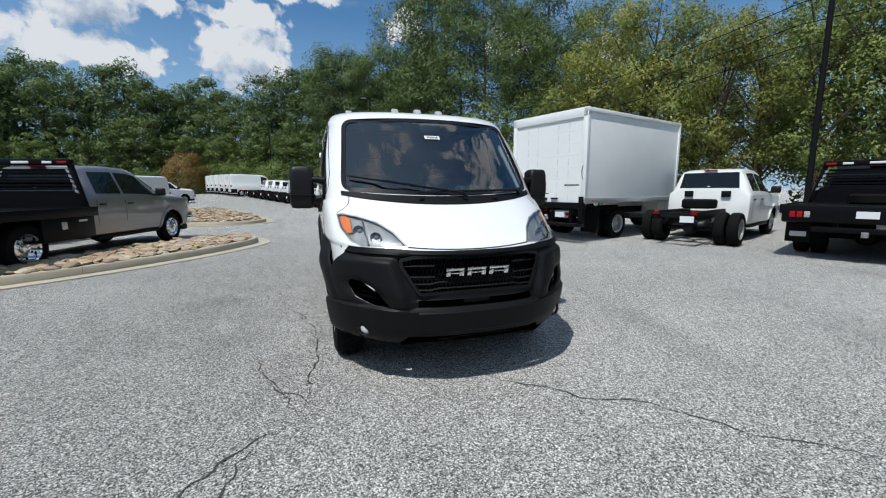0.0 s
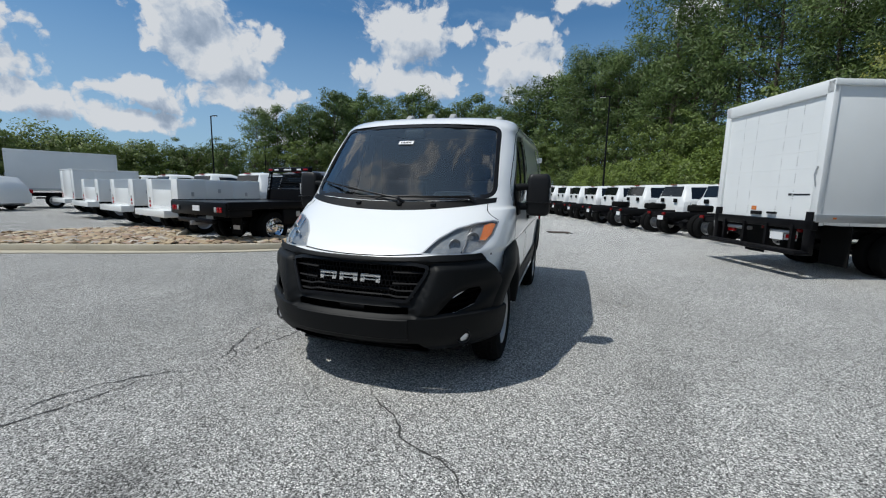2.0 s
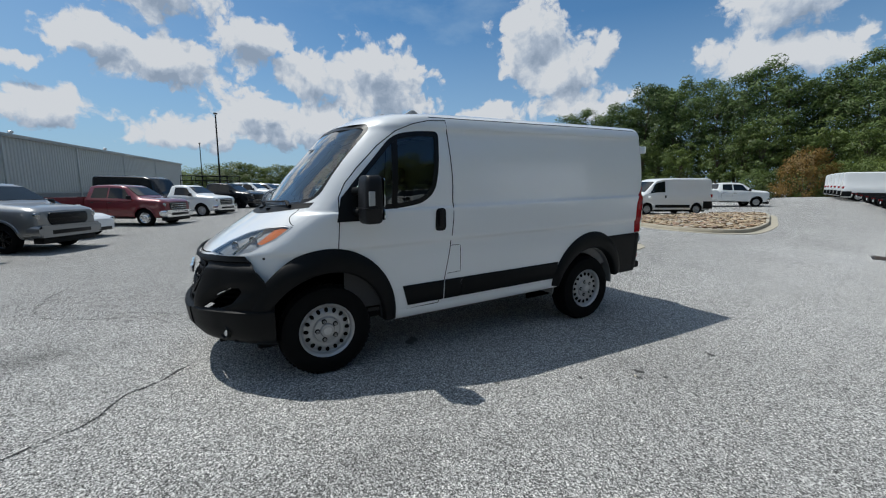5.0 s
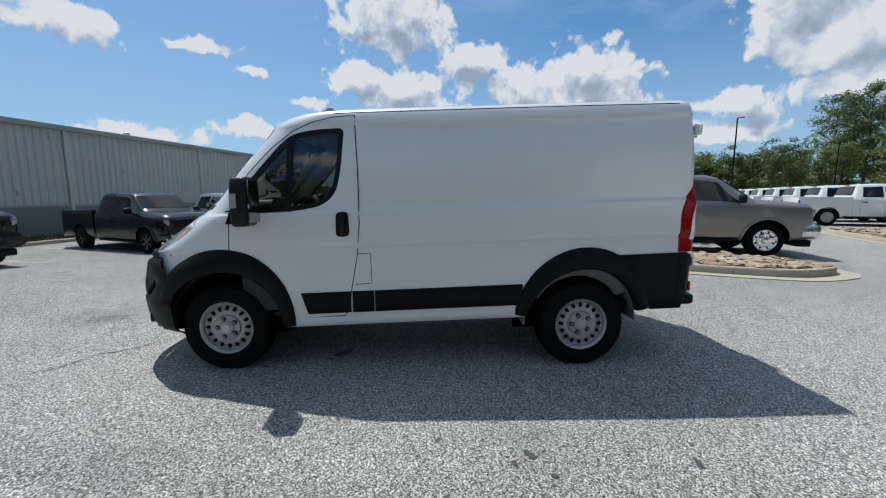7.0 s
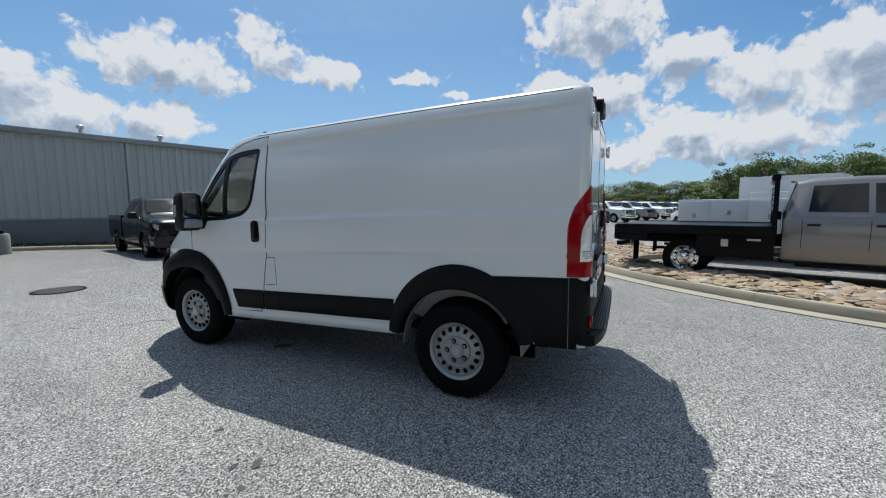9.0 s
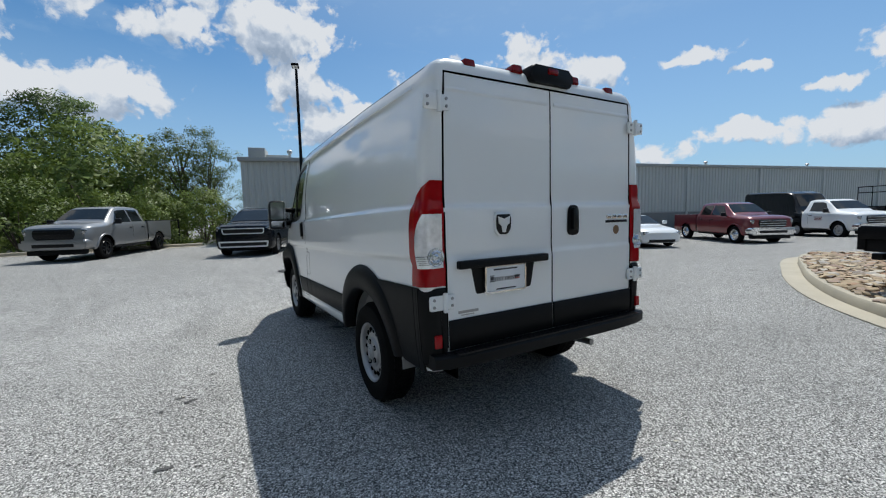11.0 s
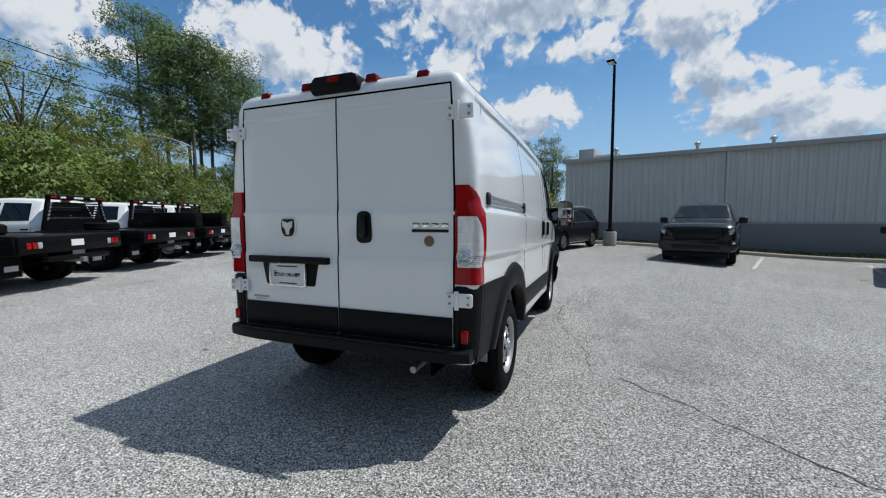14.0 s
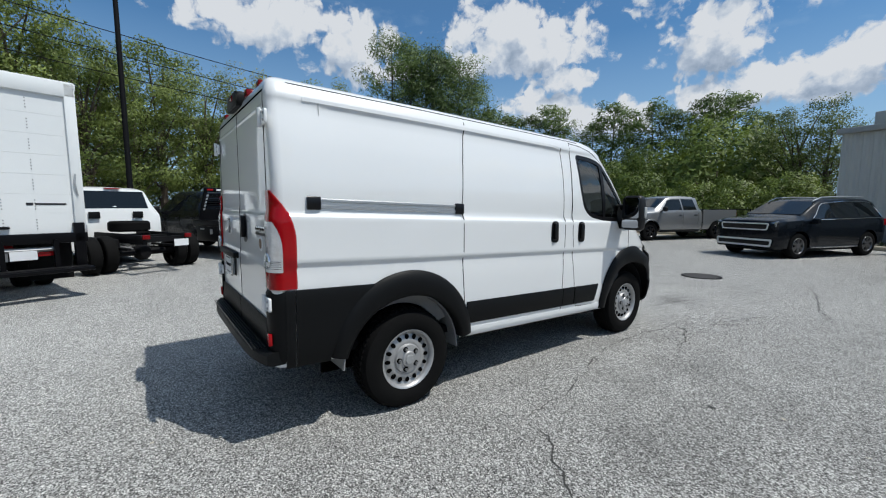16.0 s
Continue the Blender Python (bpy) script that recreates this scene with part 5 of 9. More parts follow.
def sides(van):
    door_line = dense([(1.105, 2.065), (0.93, 2.055), (0.78, 2.02), (0.62, 1.955), (0.45, 1.83), (0.28, 1.66), (0.17, 1.53), (0.115, 1.42), (0.105, 1.22), (0.09, 0.98), (0.085, 0.90)])
    rear_line = dense([(1.105, 2.065), (1.135, 1.6), (1.14, 1.2), (1.115, 0.95), (1.06, 0.66), (1.035, 0.50), (1.0, 0.435), (0.62, 0.425)])
    for sx in (1, -1):
        vpart("door_seam", side_strip(door_line, 0.007, 0.0008, sx, 0.003), "void", van)
        vpart("door_seam", side_strip(rear_line, 0.007, 0.0008, sx, 0.003), "void", van)
        vpart("roof_gutter", side_strip(dense([(0.95, 2.088), (3.78, 2.088)], 0.1), 0.006, 0.0008, sx, 0.003), "void", van)
        if sx < 0:
            vpart("panel_seam", side_strip(dense([(3.60, 1.42), (3.60, 2.085)], 0.1), 0.003, 0.0006, sx, 0.003), "headliner", van)
        # pressed rib below the gutter
        vpart("roof_rib", side_strip(dense([(1.27, 1.99), (1.36, 2.003), (3.62, 2.003), (3.70, 2.0)], 0.1), 0.022, 0.004, sx, 0.01), "white", van)
        # cladding
        for y0, y1 in ((0.645, 1.05), (1.066, 1.242), (1.25, 2.475)):
            slant = 0.05 if y0 < 0.7 else 0.0
            rows = []
            for h in (0.462, 0.47, 0.55, 0.637, 0.645):
                e = 0.006 if h in (0.462, 0.645) else 0.0
                lead = slant * (0.645 - h) / 0.18
                n = max(2, round((y1 - y0) / 0.12))
                rows.append([(sx * (van_x(y0 + lead + (y1 - y0 - lead) * k / n, h) + 0.012 - e), y0 + lead + (y1 - y0 - lead) * k / n, h) for k in range(n + 1)])
            vpart("side_moulding", slab(rows, 0.012), "plastic", van, "black plastic rubbing strip")
        # sill
        rows = []
        for h, o in ((0.35, -0.01), (0.365, 0.004), (0.40, 0.008), (0.43, 0.003)):
            rows.append([(sx * (van_x(0.5 + 2.02 * k / 16, max(h, 0.38)) + o), 0.5 + 2.02 * k / 16, h) for k in range(17)])
        vpart("sill", slab(rows, 0.02), "white", van)
        for cy in (0.0, BASE):
            wheel_arch(van, sx, cy)
        # rear quarter cladding
        for y0, y1 in ((3.22, 3.80), (3.805, 3.86)):
            rows = []
            for h in (0.365, 0.38, 0.5, 0.65, 0.78, 0.842, 0.856):
                e = 0.006 if h in (0.365, 0.856) else 0.0
                lo = BASE + math.sqrt(max(0.0, 0.60 ** 2 - (h - wheel_level(BASE)) ** 2)) if y0 < 3.5 else y0
                lo = max(lo, y0) if y0 < 3.5 else y0
                rows.append([(sx * (van_x(lo + (y1 - lo) * k / 6, h) + 0.014 - e), lo + (y1 - lo) * k / 6, h) for k in range(7)])
            vpart("quarter_cladding", slab(rows, 0.014), "plastic", van, "black plastic lower rear quarter")
        # door handle
        hand = [(1.005, sx)] + ([(1.42, sx)] if sx < 0 else [])
        for hy, s in hand:
            o = rounded([(hy - 0.055, 1.10), (hy + 0.055, 1.10), (hy + 0.05, 1.30), (hy - 0.05, 1.30)], 0.04, 4)
            rows_f = lambda y, z: (s * (van_x(y, z) + 0.004), y, z)
            h = vpart("door_handle", loft_fill(bmesh.new(), o, rows_f), "plastic_gloss", van, "black recessed door handle")
            o2 = rounded([(hy - 0.022, 1.13), (hy + 0.022, 1.13), (hy + 0.022, 1.285), (hy - 0.022, 1.285)], 0.02, 4)
            bm = prismm([p for p in o2], "x", s * 1.0, s * 1.03, 0.008)
            vpart("grip", bm, "plastic_gloss", h)
        mirror(van, sx)
    # fuel flap, driver's side
    o = dense([(1.122, 0.956), (1.222, 0.956), (1.228, 0.706), (1.09, 0.70)], 0.04)
    vpart("fuel_flap_seam", side_strip(o, 0.005, 0.0008, 1, 0.003), "void", van)
    # sliding door and its rail, passenger's side
    for line in (dense([(1.25, 2.0), (1.262, 1.5), (1.262, 1.0), (1.25, 0.42)]), dense([(2.44, 2.085), (2.50, 1.75), (2.528, 1.4), (2.523, 0.9), (2.48, 0.42)])):
        vpart("door_seam", side_strip(line, 0.007, 0.0008, -1, 0.003), "void", van)
    rows = []
    for h, o in ((1.345, 0.002), (1.352, 0.012), (1.368, 0.012), (1.374, -0.004), (1.386, -0.004), (1.392, 0.012), (1.405, 0.012), (1.412, 0.002)):
        rows.append([(-(van_x(2.56 + 1.11 * k / 14, h) + o), 2.56 + 1.11 * k / 14, h) for k in range(15)])
    vpart("door_rail", slab(rows, 0.004), "galv", van, "bare metal sliding door rail")
    for y0, y1 in ((2.52, 2.60), (3.63, 3.715)):
        rows = [[(-(van_x(y0 + (y1 - y0) * k / 3, h) + 0.016 - (0.006 if h in (1.34, 1.42) else 0)), y0 + (y1 - y0) * k / 3, h) for k in range(4)] for h in (1.34, 1.348, 1.38, 1.412, 1.42)]
        vpart("rail_end_cap", slab(rows, 0.015), "plastic_gloss", van)


def wheel_arch(van, sx, cy):
    """Black flare round the wheel, and the liner inside it."""
    zc = wheel_level(cy)
    outer = lambda a: 0.585 + 0.085 * max(0.0, math.sin(a)) ** 1.5
    n = 36
    rows = []
    for frac, off in ((0.0, -0.05), (0.0, 0.022), (0.12, 0.034), (0.55, 0.034), (0.92, 0.022), (1.0, 0.004)):
        r = []
        for k in range(n + 1):
            lo = 0.0 if cy < 1 else 0.065
            a = math.pi * (lo + (1 - 2 * lo) * k / n)
            ri, ro = 0.485, outer(a)
            rr = ri + (ro - ri) * frac
            y, z = cy + rr * math.cos(a), zc + rr * math.sin(a)
            r.append((sx * (van_x(y, max(z, 0.36)) + off + (bulge(y) * step01((1.0 - z) / 0.12) if cy < 1 and off > 0 else 0.0)), y, z))
        rows.append(r)
    vpart("wheel_flare", slab(rows, 0.01), "plastic", van, "black plastic wheel arch flare", smooth=60)
    rows = []
    for x in (0.90, 0.72, 0.50):
        rows.append([(sx * x, cy + 0.49 * math.cos(math.pi * k / 20), zc + 0.49 * math.sin(math.pi * k / 20)) for k in range(21)])
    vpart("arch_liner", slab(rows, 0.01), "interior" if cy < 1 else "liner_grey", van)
    if cy > 1:
        rows = [[(sx * x, cy + r * math.cos(a), zc + r * math.sin(a)) for a in [math.pi * (0.17 + 0.66 * k / 20) for k in range(21)]] for r, x in ((0.487, 0.84), (0.45, 0.82), (0.40, 0.81))]
        vpart("arch_panel", slab(rows, 0.006), "liner_grey", van, "pale inner panel above the tyre")
    # unlit black sheet puts the shade deep inside the arch into colour
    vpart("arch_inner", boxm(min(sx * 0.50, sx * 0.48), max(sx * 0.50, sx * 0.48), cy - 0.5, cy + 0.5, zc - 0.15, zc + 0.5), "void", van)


def mirror(van, sx):
    """Large split towing mirror on two arms."""
    y0 = 0.30
    # sail panel at the foot of the window
    o = [(0.085, 1.235), (0.32, 1.235), (0.36, 1.33), (0.34, 1.46), (0.20, 1.50), (0.13, 1.42)]
    bm = loft_fill(bmesh.new(), o, lambda y, z: (sx * (van_x(y, z) + 0.012), y, z))
    mb = vpart("mirror_mount", bm, "plastic", van)
    bm = bmesh.new()
    tube(bm, [(sx * 0.94, 0.24, 1.46), (sx * 1.03, 0.25, 1.475), (sx * 1.10, 0.27, 1.475)], [0.04, 0.03, 0.03], 10)
    tube(bm, [(sx * 0.94, 0.24, 1.32), (sx * 1.03, 0.25, 1.305), (sx * 1.10, 0.27, 1.305)], [0.045, 0.032, 0.032], 10)
    vpart("mirror_arm", bm, "plastic", van)
    head = thing_part("wing_mirror", van, "large black split towing mirror")
    rows = []
    zs = [1.225, 1.235, 1.26, 1.35, 1.45, 1.54, 1.575, 1.588]
    for z in zs:
        s = {1.225: 0.72, 1.235: 0.88, 1.26: 0.97, 1.35: 1.0, 1.45: 1.0, 1.54: 0.95, 1.575: 0.84, 1.588: 0.66}[z]
        ring = rounded([(-0.10 * s, -0.075 * s), (0.105 * s, -0.06 * s), (0.105 * s, 0.075 * s), (-0.10 * s, 0.085 * s)], 0.045 * s, 5)
        rows.append([(sx * (1.165 + px), y0 + py, z) for px, py in ring])
    bm = bmesh.new()
    vs = grid(bm, [r + r[:1] for r in rows])
    bmesh.ops.remove_doubles(bm, verts=bm.verts[:], dist=1e-5)
    bmesh.ops.holes_fill(bm, edges=[e for e in bm.edges if e.is_boundary])
    vpart("mirror_shell", bm, "plastic_mirror", head)
    for z0, z1 in ((1.25, 1.335), (1.35, 1.565)):
        o = rounded([(1.075, z0), (1.255, z0), (1.25, z1), (1.08, z1)], 0.02, 3)
        vpart("mirror_glass", prismm([(sx * px, pz) for px, pz in o], "y", y0 + 0.079, y0 + 0.088), "mirror", head, "mirror glass")
    vpart("mirror_signal", boxm(sx * 1.258 - 0.02, sx * 1.258 + 0.014, y0 - 0.045, y0 + 0.005, 1.36, 1.47, 0.008), "headliner", head, "clear side signal lens")
    vpart("mirror_band", boxm(min(sx * 1.06, sx * 1.275), max(sx * 1.06, sx * 1.275), y0 - 0.08, y0 + 0.05, 1.337, 1.347, 0.003), "plastic_gloss", head)


def thing_part(name, parent, label=""):
    ob = new(name)
    ob.empty_display_size = 0.1
    ob.parent = parent
    return tagged(ob, label)


def rear_end(van):
    # seams round and between the doors
    def rseam(pts, w=0.009):
        rows = [[], []]
        pts = dense(pts, 0.08)
        for i, (x, z) in enumerate(pts):
            d = Vector(pts[min(i + 1, len(pts) - 1)]) - Vector(pts[max(i - 1, 0)])
            o = Vector((-d.y, d.x)).normalized() * w / 2
            for r, s in zip(rows, (1, -1)):
                r.append((x + o.x * s, tail_y(z + o.y * s) + 0.0015, z + o.y * s))
        vpart("door_seam", slab(rows, 0.004), "void", van)
    rseam([(-0.815, 0.50), (-0.815, 1.3), (-0.805, 1.8), (-0.79, 2.035), (0.79, 2.035), (0.805, 1.8), (0.815, 1.3), (0.815, 0.50)], 0.012)
    rseam([(0.0, 2.03), (0.0, 0.48)])
    # pressed frames of the doors
    for sx in (1, -1):
        for zl, w in ((1.945, 0.014),):
            rows = [[(sx * x, tail_y(zl + h) + o, zl + h) for x in (0.03, 0.2, 0.4, 0.6, 0.79)] for h, o in ((-w, 0.001), (-w * 0.4, 0.005), (w * 0.4, 0.005), (w, 0.001))]
            vpart("door_rib", slab(rows, 0.004), "white", van)
        # lower cladding of the doors
        rows = [[(sx * x, tail_y(h) + 0.014 - (0.006 if h in (0.485, 0.66) else 0), h) for x in (0.008, 0.2, 0.4, 0.6, 0.805)] for h in (0.485, 0.495, 0.57, 0.65, 0.66)]
        vpart("door_cladding", slab(rows, 0.014), "plastic", van, "black lower door cladding")
        # bumper corner
        rows = []
        for h in (0.405, 0.425, 0.5, 0.62, 0.75, 0.83, 0.852):
            e = 0.012 if h in (0.405, 0.852) else 0.0
            w = van_w(3.9, h)
            ring = []
            for k in range(9):
                t = k / 8 * math.pi / 2
                ring.append((sx * (w - 0.09 + (0.105 - e) * math.cos(t)), 3.835 + (0.105 - e) * math.sin(t), h))
            ring += [(sx * 0.86, 3.94 - e, h), (sx * 0.825, 3.94 - e, h)]
            rows.append(ring)
        vpart("bumper_corner", slab(rows, 0.02), "plastic", van, "black plastic rear bumper corner")
        vpart("rear_reflector", boxm(sx * 0.885 - 0.022, sx * 0.885 + 0.022, 3.93, 3.952, 0.515, 0.59, 0.006), "red_lens", van, "small red reflector")
        tail_lamp(van, sx)
        for z in (1.86, 0.77):
            hinge(van, sx, z)
    # step bumper
    prof = [(3.88, 0.40), (4.00, 0.395), (4.03, 0.405), (4.03, 0.462), (4.018, 0.476), (3.88, 0.482)]
    rows = []
    for k in range(25):
        x = -0.925 + 1.85 * k / 24
        pull = 0.06 * (abs(x) / 0.925) ** 6
        rows.append([(x, y - pull, z) for y, z in prof])
    bm = bmesh.new()
    grid(bm, [r + r[:1] for r in rows])
    for e in (0, -1):
        bm.faces.new([bm.verts.new(p) for p in rows[e]])
    vpart("rear_step_bumper", bm, "plastic", van, "black ribbed step bumper")
    for k in range(5):
        vpart("step_rib", boxm(-0.80, 0.80, 3.945 + k * 0.018, 3.951 + k * 0.018, 0.478, 0.486), "plastic_gloss", van)
    vpart("lower_valance", boxm(-0.80, 0.80, 3.78, 3.90, 0.35, 0.41, 0.02), "plastic", van)
    # handle, plate holder, badge
    o = rounded([(-0.262, 1.095), (-0.142, 1.095), (-0.15, 1.30), (-0.255, 1.30)], 0.045, 4)
    h = vpart("rear_door_handle", loft_fill(bmesh.new(), o, lambda x, z: (x, tail_y(z) + 0.004, z)), "plastic_gloss", van, "black rear door handle")
    o = rounded([(-0.224, 1.13), (-0.178, 1.13), (-0.178, 1.285), (-0.224, 1.285)], 0.02, 4)
    vpart("grip", prismm(o, "y", 3.915, 3.948, 0.008), "plastic_gloss", h)
    o = [(0.19, 0.787), (0.615, 0.787), (0.65, 0.96), (0.155, 0.96)]
    ph = vpart("plate_recess", prismm(rounded(o, 0.02, 3), "y", 3.915, 3.926, 0.003), "plastic", van, "black number board recess")
    o = [(0.065, 0.945), (0.745, 0.945), (0.745, 0.992), (0.065, 0.992)]
    vpart("plate_light_bar", prismm(rounded(o, 0.01, 3), "y", 3.91, 3.962, 0.008), "plastic", van)
    pl = vpart("plate", prismm(rounded([(0.258, 0.79), (0.558, 0.79), (0.558, 0.94), (0.258, 0.94)], 0.012, 3), "y", 3.926, 3.946, 0.002), "plate", van, "white dealer board that reads TEST DRIVE")
    o = rounded([(0.250, 0.782), (0.566, 0.782), (0.566, 0.948), (0.250, 0.948)], 0.014, 3)
    fr = rim_band(o, lambda x, z: (x, 3.951, z), 0.010)
    vpart("plate_frame", fr, "chrome", pl)
    bm = text_bm("TEST DRIVE", 0.034, 0.0015)
    bmesh.ops.transform(bm, matrix=Matrix.Translation((0.412, 3.9475, 0.862)) @ Matrix.Rotation(math.pi, 4, "Z"), verts=bm.verts[:])
    vpart("plate_lettering", bm, "ink", pl, smooth=0)
    for x0, x1, z0, z1, mt in ((0.30, 0.34, 0.856, 0.862, "red_lens"), (0.30, 0.34, 0.864, 0.878, "ink"), (0.495, 0.53, 0.85, 0.856, "ink"), (0.50, 0.525, 0.86, 0.88, "ink"), (0.495, 0.53, 0.884, 0.889, "ink"), (0.32, 0.50, 0.918, 0.926, "ink"), (0.33, 0.48, 0.80, 0.808, "ink")):
        vpart("plate_mark", boxm(x0, x1, 3.945, 3.9475, z0, z1), mt, pl)
    # round-cornered metal badge, drawn as a plain shield
    sh = [(0.345, 1.262), (0.467, 1.262), (0.474, 1.22), (0.470, 1.155), (0.440, 1.118), (0.372, 1.118), (0.342, 1.155), (0.338, 1.22)]
    bd = vpart("badge", prismm(rounded(sh, 0.012, 3), "y", 3.912, 3.926, 0.004), "bright_trim", van, "plain chrome shield badge with dark field")
    field = [(0.406 + (x - 0.406) * 0.84, 1.19 + (z - 1.19) * 0.84) for x, z in sh]
    inset = vpart("badge_inset", prismm(rounded(field, 0.010, 3), "y", 3.924, 3.929, 0.002), "plastic_gloss", bd)
    sh2 = [(0.362, 1.238), (0.406, 1.222), (0.450, 1.238), (0.446, 1.196), (0.424, 1.180), (0.418, 1.142), (0.394, 1.142), (0.388, 1.180), (0.366, 1.196)]
    vpart("badge_figure", prismm(sh2, "y", 3.928, 3.935, 0.001), "bright_trim", inset)
    for k in range(4):
        x = -0.545 - k * 0.062
        vpart("model_badge", prismm(rounded([(x, 1.198), (x - 0.05, 1.198), (x - 0.05, 1.225), (x, 1.225)], 0.006, 2), "y", 3.912, 3.922, 0.002), "chrome", van, "plain chrome badge bar")
    vpart("model_badge", prismm(rounded([(-0.54, 1.168), (-0.78, 1.168), (-0.78, 1.186), (-0.54, 1.186)], 0.004, 2), "y", 3.912, 3.921, 0.002), "plastic_gloss", van, "plain dark badge bar")
    bm = lathem([(0.0, 0.045), (0.003, 0.045), (0.0031, 0.0001)], 24, "y", Matrix.Translation((-0.655, 3.916, 1.115)))
    st = vpart("dealer_sticker", bm, "plate", van, "small round dealer sticker")
    bm = lathem([(0.0, 0.034), (0.0045, 0.033), (0.0046, 0.0001)], 20, "y", Matrix.Translation((-0.655, 3.916, 1.115)))
    vpart("sticker_disc", bm, "rust", st)
    for x0, x1, z0, z1 in ((0.60, 0.74, 0.687, 0.703), (0.63, 0.72, 0.674, 0.68)):
        vpart("dealer_mark", boxm(x0, x1, 3.922, 3.9255, z0, z1), "dull_metal", van)
    # roof-edge lamps and camera hood
    for x in (-0.605, -0.25, 0.25, 0.605):
        z, y = 2.085 + 0.030 * (1 - (abs(x) / 0.62) ** 2), 3.825
        vpart("rear_marker_lamp", prismm(rounded([(x - 0.045, z), (x + 0.045, z), (x + 0.035, z + 0.05), (x - 0.035, z + 0.05)], 0.012, 3), "y", y - 0.03, y + 0.06, 0.01), "red_dark", van, "small dark red roof marker lamp")
    cam_hood = vpart("rear_camera_hood", prismm(rounded([(-0.185, 2.06), (0.185, 2.06), (0.175, 2.165), (-0.175, 2.165)], 0.03, 4), "y", 3.74, 3.93, 0.02), "plastic", van, "black rear camera and brake lamp hood")
    vpart("high_brake_lamp", boxm(-0.045, 0.045, 3.92, 3.938, 2.118, 2.155, 0.008), "red_dark", cam_hood)
    # underside
    vpart("floor_pan", boxm(-0.80, 0.80, -0.66, 3.86, 0.36, 0.42), "frame_black", van)
    vpart("exhaust_pipe", tubem([(-0.45, 2.2, 0.27), (-0.48, 3.2, 0.27), (-0.50, 3.84, 0.27)], 0.024, 12), "dull_metal", van)
    vpart("rear_axle", tubem([(-0.8, BASE, 0.27), (0.8, BASE, 0.27)], 0.05, 12), "frame_black", van)
    vpart("front_subframe", boxm(-0.7, 0.7, -0.5, 0.45, 0.22, 0.38, 0.03), "frame_black", van)
    for x in (-0.55, 0.55):
        vpart("leaf_spring", boxm(x - 0.03, x + 0.03, 2.35, 3.65, 0.29, 0.33, 0.01), "frame_black", van)
    # unseen boxes, down to the sill fillers, added to stop light leaking through
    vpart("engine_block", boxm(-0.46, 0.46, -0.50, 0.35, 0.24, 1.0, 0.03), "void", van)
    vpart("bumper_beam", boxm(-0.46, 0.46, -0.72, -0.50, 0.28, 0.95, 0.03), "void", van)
    vpart("splash_tray", boxm(-0.52, 0.52, -0.76, -0.40, 0.285, 0.31, 0.01), "frame_black", van)
    for sx in (1, -1):
        vpart("wing_filler", boxm(min(sx * 0.44, sx * 0.76), max(sx * 0.44, sx * 0.76), -0.56, -0.47, 0.31, 0.95, 0.02), "void", van)
        vpart("wing_filler", boxm(min(sx * 0.46, sx * 0.90), max(sx * 0.46, sx * 0.90), -0.45, 0.50, 0.90, 1.02, 0.02), "void", van)
        vpart("sill_filler", boxm(min(sx * 0.55, sx * 0.93), max(sx * 0.55, sx * 0.93), 0.52, 2.46, 0.34, 0.44, 0.02), "frame_black", van)
    vpart("fuel_tank", boxm(-0.55, 0.3, 1.2, 2.2, 0.22, 0.37, 0.04), "frame_black", van)


